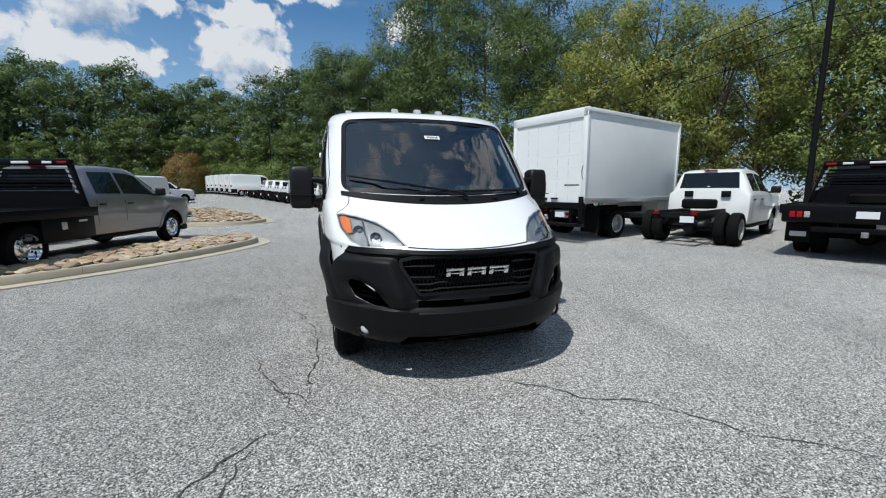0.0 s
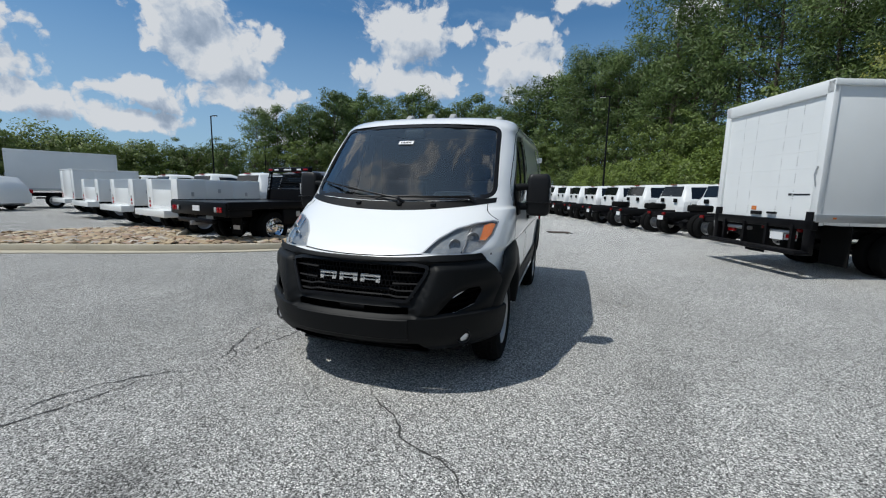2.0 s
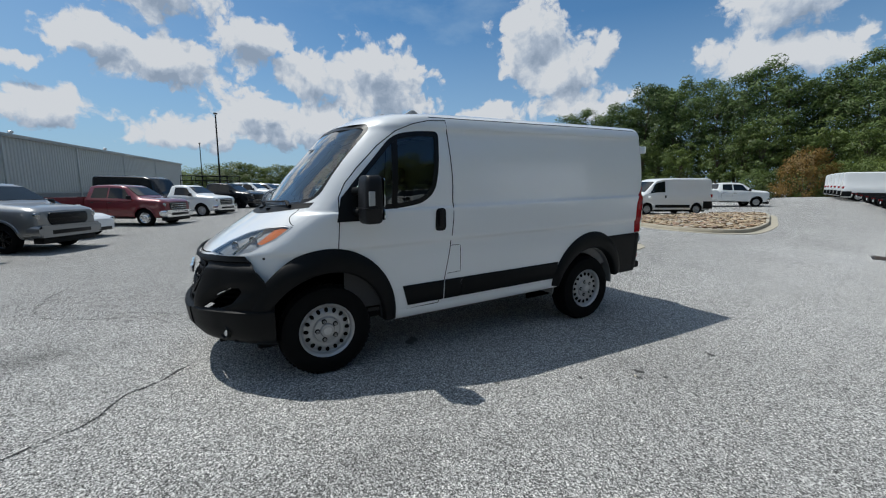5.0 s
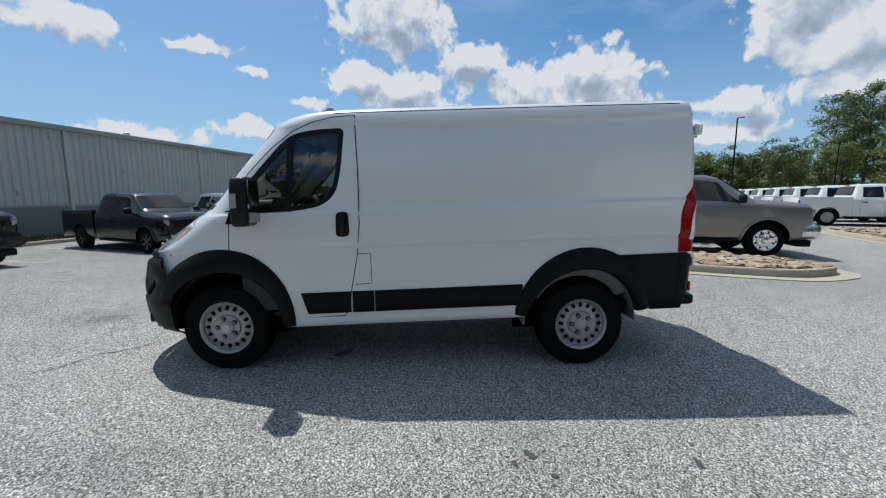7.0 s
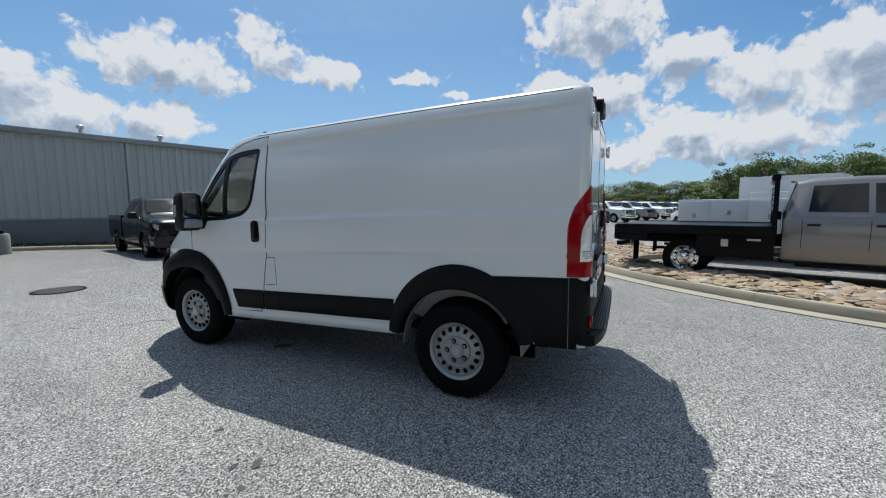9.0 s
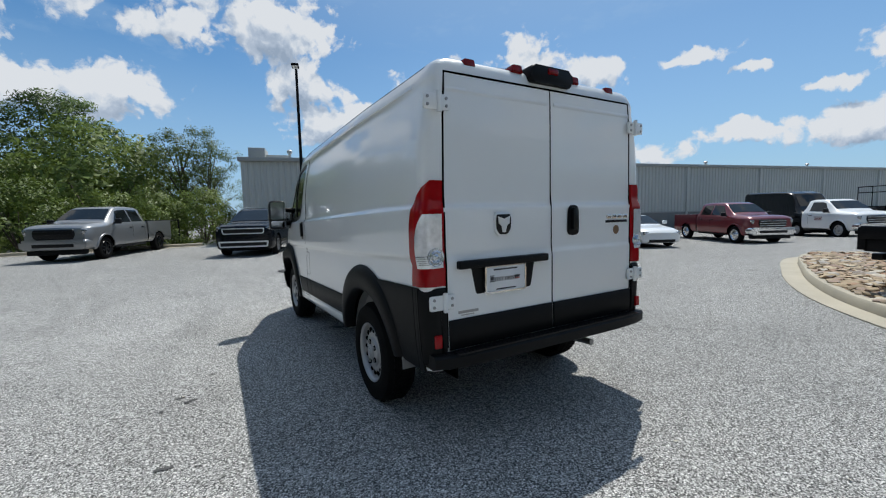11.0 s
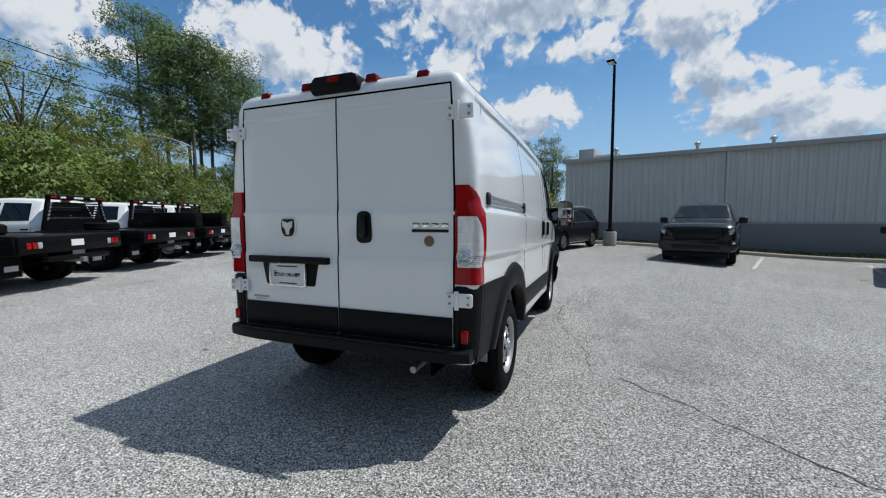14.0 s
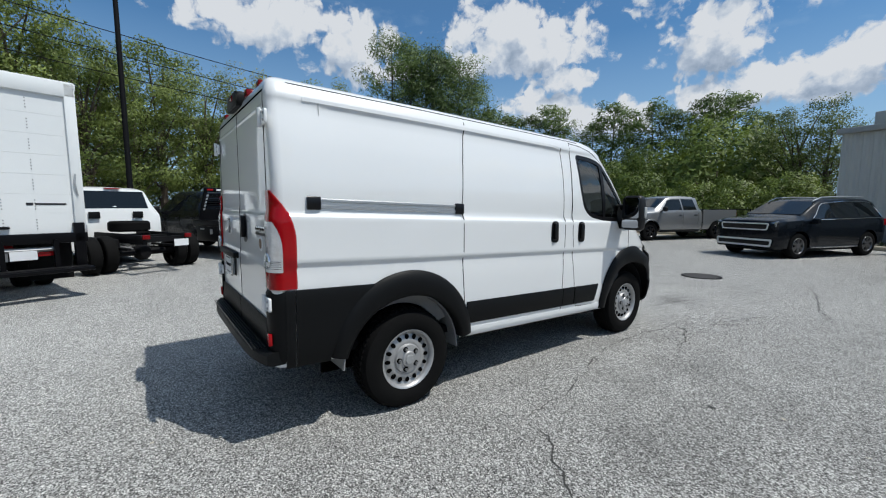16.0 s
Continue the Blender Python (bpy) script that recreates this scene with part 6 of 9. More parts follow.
def tail_lamp(van, sx):
    """Tall lamp that wraps the rear corner: red, clear, red."""
    lamp = thing_part("tail_lamp", van, "tall red and clear tail lamp")
    def skin(z0, z1, lead, grow=0.0, inner=0.83):
        rows = []
        nz = max(3, round((z1 - z0) / 0.04))
        for j in range(nz + 1):
            z = z0 + (z1 - z0) * j / nz
            w, e, r = van_w(3.9, z), tail_y(z), 0.06
            # the lamp narrows to a point at its top on the side
            back = lead(z)
            pts = [(w + 0.010 + grow, min(back + (e - r - back) * k / 3, e - r)) for k in (0, 1, 2)]
            t0 = math.asin(min(0.98, max(0.0, (back - e + r) / r)))
            if t0 > 0:
                pts = []
            for k in range(7):
                t = t0 + k / 6 * (math.pi / 2 - t0)
                pts.append((w - r + (r + 0.010 + grow) * math.cos(t), e - r + (r + 0.012 + grow) * math.sin(t)))
            pts.append((inner, e + 0.012 + grow))
            while len(pts) < 11:
                pts.insert(0, pts[0])
            rows.append([(sx * x, y, z) for x, y in pts])
        return rows
    bm = bmesh.new()
    rows = skin(0.862, 1.445, lambda z: 3.795 + 0.118 * max(0.0, (z - 1.16) / 0.285) ** 1.8)
    grid(bm, rows)
    bmesh.ops.remove_doubles(bm, verts=bm.verts[:], dist=1e-5)
    r = bmesh.ops.extrude_face_region(bm, geom=bm.faces[:])
    for v in [g for g in r["geom"] if isinstance(g, bmesh.types.BMVert)]:
        v.co.x -= sx * 0.02
        v.co.y -= 0.02
    vpart("red_lens", bm, "red_lens", lamp)
    # clear middle section on the rear face
    bm = bmesh.new()
    grid(bm, skin(0.965, 1.262, lambda z: 3.868 + 0.035 * max(0.0, (z - 1.10) / 0.16) ** 2, 0.006, 0.842))
    bmesh.ops.remove_doubles(bm, verts=bm.verts[:], dist=1e-5)
    vpart("clear_lens", bm, "clear_plastic", lamp, "ribbed clear lens")
    for k in range(5):
        bm = bmesh.new()
        z = 0.985 + 0.011 * k
        grid(bm, skin(z, z + 0.005, lambda q: 3.875, 0.010, 0.85))
        bmesh.ops.remove_doubles(bm, verts=bm.verts[:], dist=1e-5)
        vpart("lens_rib", bm, "reflector", lamp)
    bm = lathem([(0.0, 0.052), (0.01, 0.05), (0.006, 0.04), (0.012, 0.03), (0.006, 0.02), (0.012, 0.012), (0.013, 0.0001)], 24, "y", Matrix.Translation((sx * 0.885, 3.932, 1.025)))
    vpart("reversing_lamp", bm, "reflector", lamp)


def hinge(van, sx, z):
    """White painted strap hinge with two knuckles."""
    e = tail_y(z)
    xc = 0.86
    h = vpart("door_hinge", prismm(rounded([(sx * (xc - 0.09), z - 0.042), (sx * (xc + 0.075), z - 0.042), (sx * (xc + 0.075), z + 0.042), (sx * (xc - 0.09), z + 0.042)], 0.015, 3), "y", e + 0.008, e + 0.026, 0.005), "white", van, "white painted strap hinge")
    vpart("hinge_knuckle", tubem([(sx * (xc - 0.02), e + 0.03, z - 0.055), (sx * (xc - 0.02), e + 0.03, z + 0.055)], 0.014, 12), "white", h)
    for dx in (-0.065, 0.05):
        for dz in (-0.02, 0.02):
            vpart("hinge_bolt", lathem([(0.0, 0.009), (0.006, 0.008), (0.007, 0.0001)], 8, "y", Matrix.Translation((sx * (xc + dx), e + 0.026, z + dz))), "dull_metal", h)


def cabin(van):
    c = lambda nm, bm, mt, lb="": vpart(nm, bm, mt, van, lb)
    # dashboard follows the windscreen's foot
    rows = []
    for dy, z in ((0.03, 1.335), (0.15, 1.36), (0.32, 1.35), (0.46, 1.30), (0.52, 1.22), (0.50, 1.0), (0.42, 0.75)):
        rows.append([(x, max(van_front(x, 1.36) + 0.03 + dy, -0.25 + dy) if z > 1.3 else -0.24 + dy + 0.06, z) for x in [-0.86 + 1.72 * k / 20 for k in range(21)]])
    c("dashboard", slab(rows, 0.02), "interior", "dark plastic dashboard")
    c("instrument_hood", prismm(rounded([(0.22, 1.34), (0.62, 1.34), (0.58, 1.42), (0.26, 1.42)], 0.03, 4), "y", 0.10, 0.30, 0.02), "interior")
    # steering wheel
    m = Matrix.Translation((0.42, 0.42, 1.27)) @ Matrix.Rotation(radians(-38), 4, "X")
    bm = bmesh.new()
    tube(bm, [m @ Vector((0.19 * math.cos(2 * math.pi * k / 32), 0, 0.19 * math.sin(2 * math.pi * k / 32))) for k in range(33)], 0.016, 10, caps=False)
    for a in (200, 340, 270):
        tube(bm, [m @ Vector((0, 0.02, 0)), m @ Vector((0.185 * math.cos(radians(a)), 0, 0.185 * math.sin(radians(a))))], 0.014, 6)
    lathe(bm, [(-0.03, 0.065), (0.02, 0.07), (0.05, 0.05)], 18, "y", m)
    c("steering_wheel", bm, "interior", "black steering wheel")
    for x in (-0.45, 0.45):
        seat = thing_part("seat", van, "dark grey cloth bucket seat")
        vpart("cushion", boxm(x - 0.25, x + 0.25, 0.58, 1.08, 0.78, 0.93, 0.05, 3), "seat", seat)
        bm = boxm(x - 0.25, x + 0.25, -0.07, 0.07, 0.0, 0.62, 0.05, 3)
        bmesh.ops.transform(bm, matrix=Matrix.Translation((0, 1.06, 0.90)) @ Matrix.Rotation(radians(-12), 4, "X"), verts=bm.verts[:])
        vpart("backrest", bm, "seat", seat)
        vpart("headrest", boxm(x - 0.13, x + 0.13, 1.17, 1.27, 1.53, 1.70, 0.04, 3), "seat", seat)
        vpart("seat_base", boxm(x - 0.22, x + 0.22, 0.62, 1.05, 0.45, 0.78, 0.02), "interior", seat)
    c("cab_floor", boxm(-0.86, 0.86, -0.1, 1.35, 0.43, 0.46), "interior")
    # added dark sheet stands in for the dim cargo hold, no real partition
    c("bulkhead", boxm(-0.86, 0.86, 1.34, 1.37, 0.44, 2.0), "seat", "dark sheet for the dim hold behind the seats")
    c("cab_ceiling", boxm(-0.78, 0.78, 0.62, 1.34, 2.035, 2.05), "headliner")
    c("rear_view_mirror_block", boxm(-0.10, 0.10, 0.26, 0.34, 1.90, 1.99, 0.02), "interior")
    for sx in (1, -1):
        c("pillar_trim", tubem([(sx * 0.87, 0.08, 1.40), (sx * 0.80, 0.62, 2.0)], 0.035, 8), "headliner")
        c("door_trim", boxm(min(sx * 0.90, sx * 0.93), max(sx * 0.90, sx * 0.93), 0.15, 1.1, 0.5, 1.28), "interior")
        c("sun_visor", boxm(sx * 0.42 - 0.2, sx * 0.42 + 0.2, 0.50, 0.66, 1.98, 2.0, 0.006), "headliner")


van = build_van()
for sx in (1, -1):
    for cy in (0.0, BASE):
        wheel(van, sx, cy)

# ---- other vehicles ----
class Hull:
    """A car body from stations (y, half-width, floor, belt, top, half-width at the top)."""

    def __init__(self, stations):
        self.st = sorted(stations)
        self.f = []
        for i in range(1, 6):
            self.f.append(lambda y, i=i: float(np.interp(y, [s[0] for s in self.st], [s[i] for s in self.st])))

    def ring(self, y):
        w, zb, zl, zt, wt = [f(y) for f in self.f]
        up = min(0.07, (zt - zl) * 0.3)
        return [(0.0, zb), (w * 0.90, zb), (w * 0.965, zb + 0.05), (w * 0.99, zb + 0.16), (w, zb + (zl - zb) * 0.6), (w * 0.995, zl - 0.05), (w * 0.975, zl), (wt + (w * 0.975 - wt) * 0.5, zl + (zt - up - zl) * 0.5), (wt, zt - up), (wt * 0.94, zt - up * 0.35), (wt * 0.8, zt), (0.0, zt + 0.015)]

    def side(self, y, v, off=0.004):
        """A point on the side glass, v from the belt to the roof edge."""
        w, zb, zl, zt, wt = [f(y) for f in self.f]
        up = min(0.07, (zt - zl) * 0.3)
        a, b = Vector((w * 0.975, zl)), Vector((wt, zt - up))
        p = a + (b - a) * v
        return p.x + off, y, p.y

    def low(self, y, z, off=0.004):
        w, zb, zl, zt, wt = [f(y) for f in self.f]
        r = self.ring(y)[1:7]
        x = float(np.interp(z, [p[1] for p in r], [p[0] for p in r]))
        return x + off

    def top(self, x, y, off=0.004):
        w, zb, zl, zt, wt = [f(y) for f in self.f]
        return x, y, zt + 0.015 * (1 - (x / wt) ** 2) + off

    def mesh(self, ys=None, extra=6):
        ys = sorted({s[0] for s in self.st})
        full = []
        for a, b in zip(ys, ys[1:]):
            n = max(1, round((b - a) / 0.16))
            full += [a + (b - a) * k / n for k in range(n)]
        full.append(ys[-1])
        bm = bmesh.new()
        rows = []
        for y in full:
            h = self.ring(y)
            rows.append([(x, y, z) for x, z in h] + [(-x, y, z) for x, z in h[-2:0:-1]])
        vs = grid(bm, [r + r[:1] for r in rows])
        bmesh.ops.remove_doubles(bm, verts=bm.verts[:], dist=1e-5)
        es = [e for e in bm.edges if e.is_boundary]
        bmesh.ops.holes_fill(bm, edges=es)
        bmesh.ops.recalc_face_normals(bm, faces=bm.faces[:])
        bm.normal_update()
        return bm

    def pane(self, ya, yb, sx, v0=0.10, v1=0.90, lean=(0.0, 0.0)):
        """A side window between two lengths; lean shifts its upper corners."""
        rows = []
        for j in range(5):
            v = v0 + (v1 - v0) * j / 4
            a, b = ya + lean[0] * j / 4, yb + lean[1] * j / 4
            rows.append([])
            for k in range(7):
                x, y, z = self.side(a + (b - a) * k / 6, v)
                rows[-1].append((sx * x, y, z))
        return slab(rows, 0.01)

    def screen(self, y0, y1, w0, w1):
        rows = []
        for j in range(7):
            y, w = y0 + (y1 - y0) * j / 6, w0 + (w1 - w0) * j / 6
            rows.append([self.top(-w + 2 * w * k / 8, y, 0.006) for k in range(9)])
        return slab(rows, 0.01)


def car_wheel(parent, sx, y, R, face, dual=False, mat="steel_wheel", lite=False):
    w = thing_part("wheel", parent)
    w.matrix_basis = pose(sx * face, y, R) @ pose(0, 0, 0, 0, 0, 0 if sx > 0 else 180)
    rim, h = R * 0.60, 0.25
    for d in ((0.0, -0.29) if dual else (0.0,)):
        bm = lathem([(d - h + 0.02, rim), (d - h, R - 0.07), (d - h + 0.02, R - 0.02), (d - h + 0.06, R), (d - 0.06, R), (d - 0.02, R - 0.02), (d, R - 0.07), (d - 0.02, rim)], 28, "x")
        part("tyre", bm, "rubber", w)
    deep = -0.14 if dual else -0.05
    bm = lathem([(-0.22, rim - 0.01), (-0.03, rim - 0.015), (-0.012, rim + 0.004), (-0.022, rim + 0.012)], 28, "x")
    part("rim", bm, mat, w)
    if mat == "black_paint" or mat == "alloy":
        bm = bmesh.new()
        for k in range(6):
            a = 2 * math.pi * k / 6
            for da in (-0.16, 0.16):
                prism(bm, [(-0.022, 0.04), (0.022, 0.04), (0.015, rim), (-0.015, rim)], "x", -0.05, -0.02)
                bmesh.ops.transform(bm, matrix=Matrix.Rotation(a + da, 4, "X"), verts=bm.verts[-8:])
        lathe(bm, [(-0.05, 0.07), (-0.015, 0.06), (-0.012, 0.0001)], 16, "x")
        part("spokes", bm, mat, w)
        part("brake_disc", lathem([(-0.12, rim - 0.02), (-0.12, 0.0001)], 24, "x"), "frame_black", w)
    else:
        bm = lathem([(deep, rim - 0.012), (deep, rim * 0.72), (deep + 0.03, rim * 0.62), (deep + 0.035, rim * 0.34), (deep + 0.09, rim * 0.28), (deep + 0.10, 0.0001)], 28, "x")
        part("disc", bm, mat, w)
        for k in range(0 if lite else 8):
            a = 2 * math.pi * (k + 0.5) / 8
            part("vent", lathem([(deep - 0.01, rim * 0.09), (deep + 0.005, rim * 0.09), (deep + 0.006, 0.0001)], 8, "x", Matrix.Rotation(a, 4, "X") @ Matrix.Translation((0, 0, rim * 0.80))), "void", w)
    return w


PICKUP = [(2.88, 0.74, 0.50, 1.02, 1.06, 0.66), (2.85, 0.90, 0.46, 1.12, 1.17, 0.80), (2.76, 0.98, 0.43, 1.17, 1.24, 0.86), (2.55, 1.01, 0.42, 1.19, 1.29, 0.88), (2.1, 1.015, 0.42, 1.21, 1.33, 0.87), (1.70, 1.015, 0.42, 1.24, 1.36, 0.86), (1.62, 1.01, 0.42, 1.24, 1.39, 0.85), (0.92, 1.01, 0.42, 1.25, 1.87, 0.74), (0.70, 1.01, 0.42, 1.25, 1.93, 0.72), (0.1, 1.01, 0.42, 1.26, 1.955, 0.72), (-0.58, 1.01, 0.42, 1.27, 1.93, 0.72), (-0.78, 1.0, 0.42, 1.27, 1.89, 0.72), (-0.91, 0.99, 0.42, 1.27, 1.45, 0.78), (-0.95, 0.98, 0.44, 1.20, 1.28, 0.80)]


def truck_front(tr, H, paint, grille="black"):
    """Grille, lamps and bumper of a large pickup."""
    gm = "plastic_gloss" if grille == "black" else "chrome"
    part("grille", prismm(rounded([(-0.56, 0.78), (0.56, 0.78), (0.64, 0.96), (0.60, 1.13), (-0.60, 1.13), (-0.64, 0.96)], 0.06, 3), "y", 2.70, 2.905, 0.02), "plastic_gloss", tr, "dark wide grille")
    for z in (0.85, 0.955, 1.06):
        part("grille_bar", boxm(-0.58, 0.58, 2.89, 2.92, z - 0.012, z + 0.012, 0.004), gm, tr)
    for sx in (1, -1):
        part("headlamp", prismm(rounded([(sx * 0.66, 0.93), (sx * 0.90, 0.95), (sx * 0.955, 1.05), (sx * 0.95, 1.13), (sx * 0.66, 1.11)], 0.03, 3), "y", 2.60, 2.862, 0.03), "car_lamp", tr, "clear headlamp")
    part("front_bumper", prismm(rounded([(-0.96, 0.44), (0.96, 0.44), (1.01, 0.58), (0.99, 0.78), (-0.99, 0.78), (-1.01, 0.58)], 0.08, 4), "y", 2.62, 2.97, 0.09), paint if grille == "black" else "chrome", tr)
    part("air_dam", boxm(-0.85, 0.85, 2.6, 2.9, 0.26, 0.42, 0.03), "plastic", tr)
    part("bumper_grille", boxm(-0.62, 0.62, 2.955, 2.98, 0.52, 0.64, 0.02), "plastic_gloss", tr)


def truck_cab(name, label, paint, wb=3.8, R=0.40, front="black", group="", single=False, mats="steel_wheel", dual=False, wheels=True, lite=False):
    tr = thing(name, label, "truck", group=group)
    stn = PICKUP if not single else [s if s[0] > 0.5 else (s[0] + 0.64 if s[0] < -0.5 else 0.45, *s[1:]) for s in PICKUP if s[0] > 0.5 or s[0] < -0.5]
    H = Hull(stn)
    bm = H.mesh()
    for sx in (1, -1):
        o = [(1.9 + 0.49 * math.cos(a), 0.40 + 0.49 * math.sin(a)) for a in [math.pi * k / 14 for k in range(15)]] + [(1.41, 0.2), (2.39, 0.2)]
        cut_convex(bm, o, "x", lambda c, n: c.x * sx > 0.4 and c.z < 1.1 and abs(c.y - 1.9) < 0.9)
    part("cab", bm, paint, tr, smooth=35)
    part("chassis_floor", boxm(-0.8, 0.8, min(s[0] for s in stn), 2.6, 0.40, 0.6), "frame_black", tr)
    part("windscreen", H.screen(1.53, 0.97, 0.78, 0.66), "dark_glass", tr)
    back = min(s[0] for s in stn)
    rows = [[(x, back + 0.03 + (0.155 - 0.03) * j / 3 - 0.012 + 0.01 * (1 - j / 3), 1.42 + 0.42 * j / 3) for x in [-(0.72 - 0.06 * j / 3) + 2 * (0.72 - 0.06 * j / 3) * k / 6 for k in range(7)]] for j in range(4)]
    part("rear_window", slab(rows, 0.02), "dark_glass", tr, "dark rear window")
    for sx in (1, -1):
        if single:
            part("side_window", H.pane(0.15, 1.38, sx, 0.12, 0.9, (-0.02, -0.48)), "dark_glass", tr)
        else:
            part("side_window", H.pane(0.20, 1.38, sx, 0.12, 0.9, (0.0, -0.48)), "dark_glass", tr)
            part("side_window", H.pane(-0.62, 0.12, sx, 0.12, 0.9, (0.06, 0.0)), "dark_glass", tr)
        for y in ((0.16, -0.69) if not single else (0.12,)):
            part("door_seam", slab([[(sx * (H.low(y, z, 0.002)), y - 0.004, z) for z in (0.55, 0.75, 0.95, 1.2)], [(sx * (H.low(y, z, 0.002)), y + 0.004, z) for z in (0.55, 0.75, 0.95, 1.2)]], 0.003), "void", tr)
            part("door_handle", boxm(min(sx * 0.99, sx * 1.03), max(sx * 0.99, sx * 1.03), y + 0.06, y + 0.24, 1.09, 1.13, 0.01), "plastic_gloss", tr)
        part("wing_mirror", boxm(sx * 1.12 - 0.12, sx * 1.12 + 0.12, 1.25, 1.36, 1.27, 1.47, 0.045, 3), "plastic_mirror", tr)
        part("mirror_arm", tubem([(sx * 0.96, 1.30, 1.29), (sx * 1.1, 1.31, 1.33)], 0.03, 6), "plastic_mirror", tr)
        # arch lip
        rows = []
        for rr, off in ((0.485, 0.0), (0.485, 0.03), (0.535, 0.026), (0.55, 0.0)):
            rows.append([(sx * (H.low(1.9 + rr * math.cos(a), 0.40 + rr * math.sin(a)) + off), 1.9 + rr * math.cos(a), 0.40 + rr * math.sin(a)) for a in [math.pi * k / 16 for k in range(17)]])
        part("arch_lip", slab(rows, 0.008), paint, tr)
        part("arch_liner", slab([[(sx * x, 1.9 + 0.48 * math.cos(math.pi * k / 12), 0.40 + 0.48 * math.sin(math.pi * k / 12)) for k in range(13)] for x in (0.92, 0.55)], 0.01), "void", tr)
        part("running_board", boxm(min(sx * 0.82, sx * 1.0), max(sx * 0.82, sx * 1.0), back + 0.2, 1.35, 0.36, 0.42, 0.02), "plastic", tr)
        if wheels:
            car_wheel(tr, sx, 1.9, R, 1.0, False, mats, lite)
            car_wheel(tr, sx, 1.9 - wb, R, 1.12 if dual else 1.0, dual, mats, lite)
    for x in ((-0.10, 0.0, 0.10) if front != "lights" else (-0.4, -0.13, 0.0, 0.13, 0.4)):
        part("roof_brake_lamp", boxm(x - 0.06, x + 0.06, back + 0.10, back + 0.16, 1.895, 1.92, 0.006), "red_lens", tr)
    truck_front(tr, H, paint, front)
    return tr, back


def chassis(tr, back, y_end, R=0.40, spare=True):
    """Open frame rails, tail lamps and a spare behind a cab."""
    for x in (-0.43, 0.43):
        part("frame_rail", boxm(x - 0.04, x + 0.04, y_end, 2.4, 0.66, 0.86, 0.01), "frame_black", tr)
    for y in [y_end + 0.1 + k * 0.75 for k in range(int((back - y_end) / 0.75) + 1)]:
        part("cross_member", boxm(-0.42, 0.42, y - 0.04, y + 0.04, 0.70, 0.82), "frame_black", tr)
    ax = y_end + 1.15
    part("rear_axle", tubem([(-0.9, ax, R), (0.9, ax, R)], 0.075, 10), "frame_black", tr)
    part("differential", lathem([(-0.2, 0.0001), (-0.18, 0.12), (0.0, 0.2), (0.18, 0.12), (0.2, 0.0001)], 14, "y", Matrix.Translation((0, ax, R))), "frame_black", tr)
    part("fuel_tank", boxm(-0.75, -0.47, back - 1.3, back - 0.2, 0.45, 0.75, 0.05), "frame_black", tr)
    part("drive_shaft", tubem([(0, ax, R), (0, 1.2, 0.55)], 0.05, 8), "dull_metal", tr)
    for sx in (1, -1):
        part("tail_lamp", boxm(sx * 0.42 - 0.07, sx * 0.42 + 0.07, y_end - 0.06, y_end, 0.78, 0.87, 0.01), "red_dark", tr)
        part("leaf_spring", boxm(sx * 0.52 - 0.035, sx * 0.52 + 0.035, ax - 0.65, ax + 0.65, R + 0.10, R + 0.16, 0.01), "frame_black", tr)
    part("plate", boxm(0.12, 0.42, y_end - 0.05, y_end - 0.04, 0.60, 0.75), "plate", tr, "white temporary board")
    if spare:
        bm = lathem([(-0.12, 0.22), (-0.12, R - 0.04), (-0.08, R), (0.08, R), (0.12, R - 0.04), (0.12, 0.22)], 24, "z", Matrix.Translation((0, back - 0.62, 1.0)))
        part("spare_tyre", bm, "rubber", tr)
    for sx in (1, -1):
        part("cab_guard_pad", boxm(sx * 0.45 - 0.11, sx * 0.45 + 0.11, back - 0.06, back - 0.02, 1.18, 1.34, 0.01), "plastic", tr)


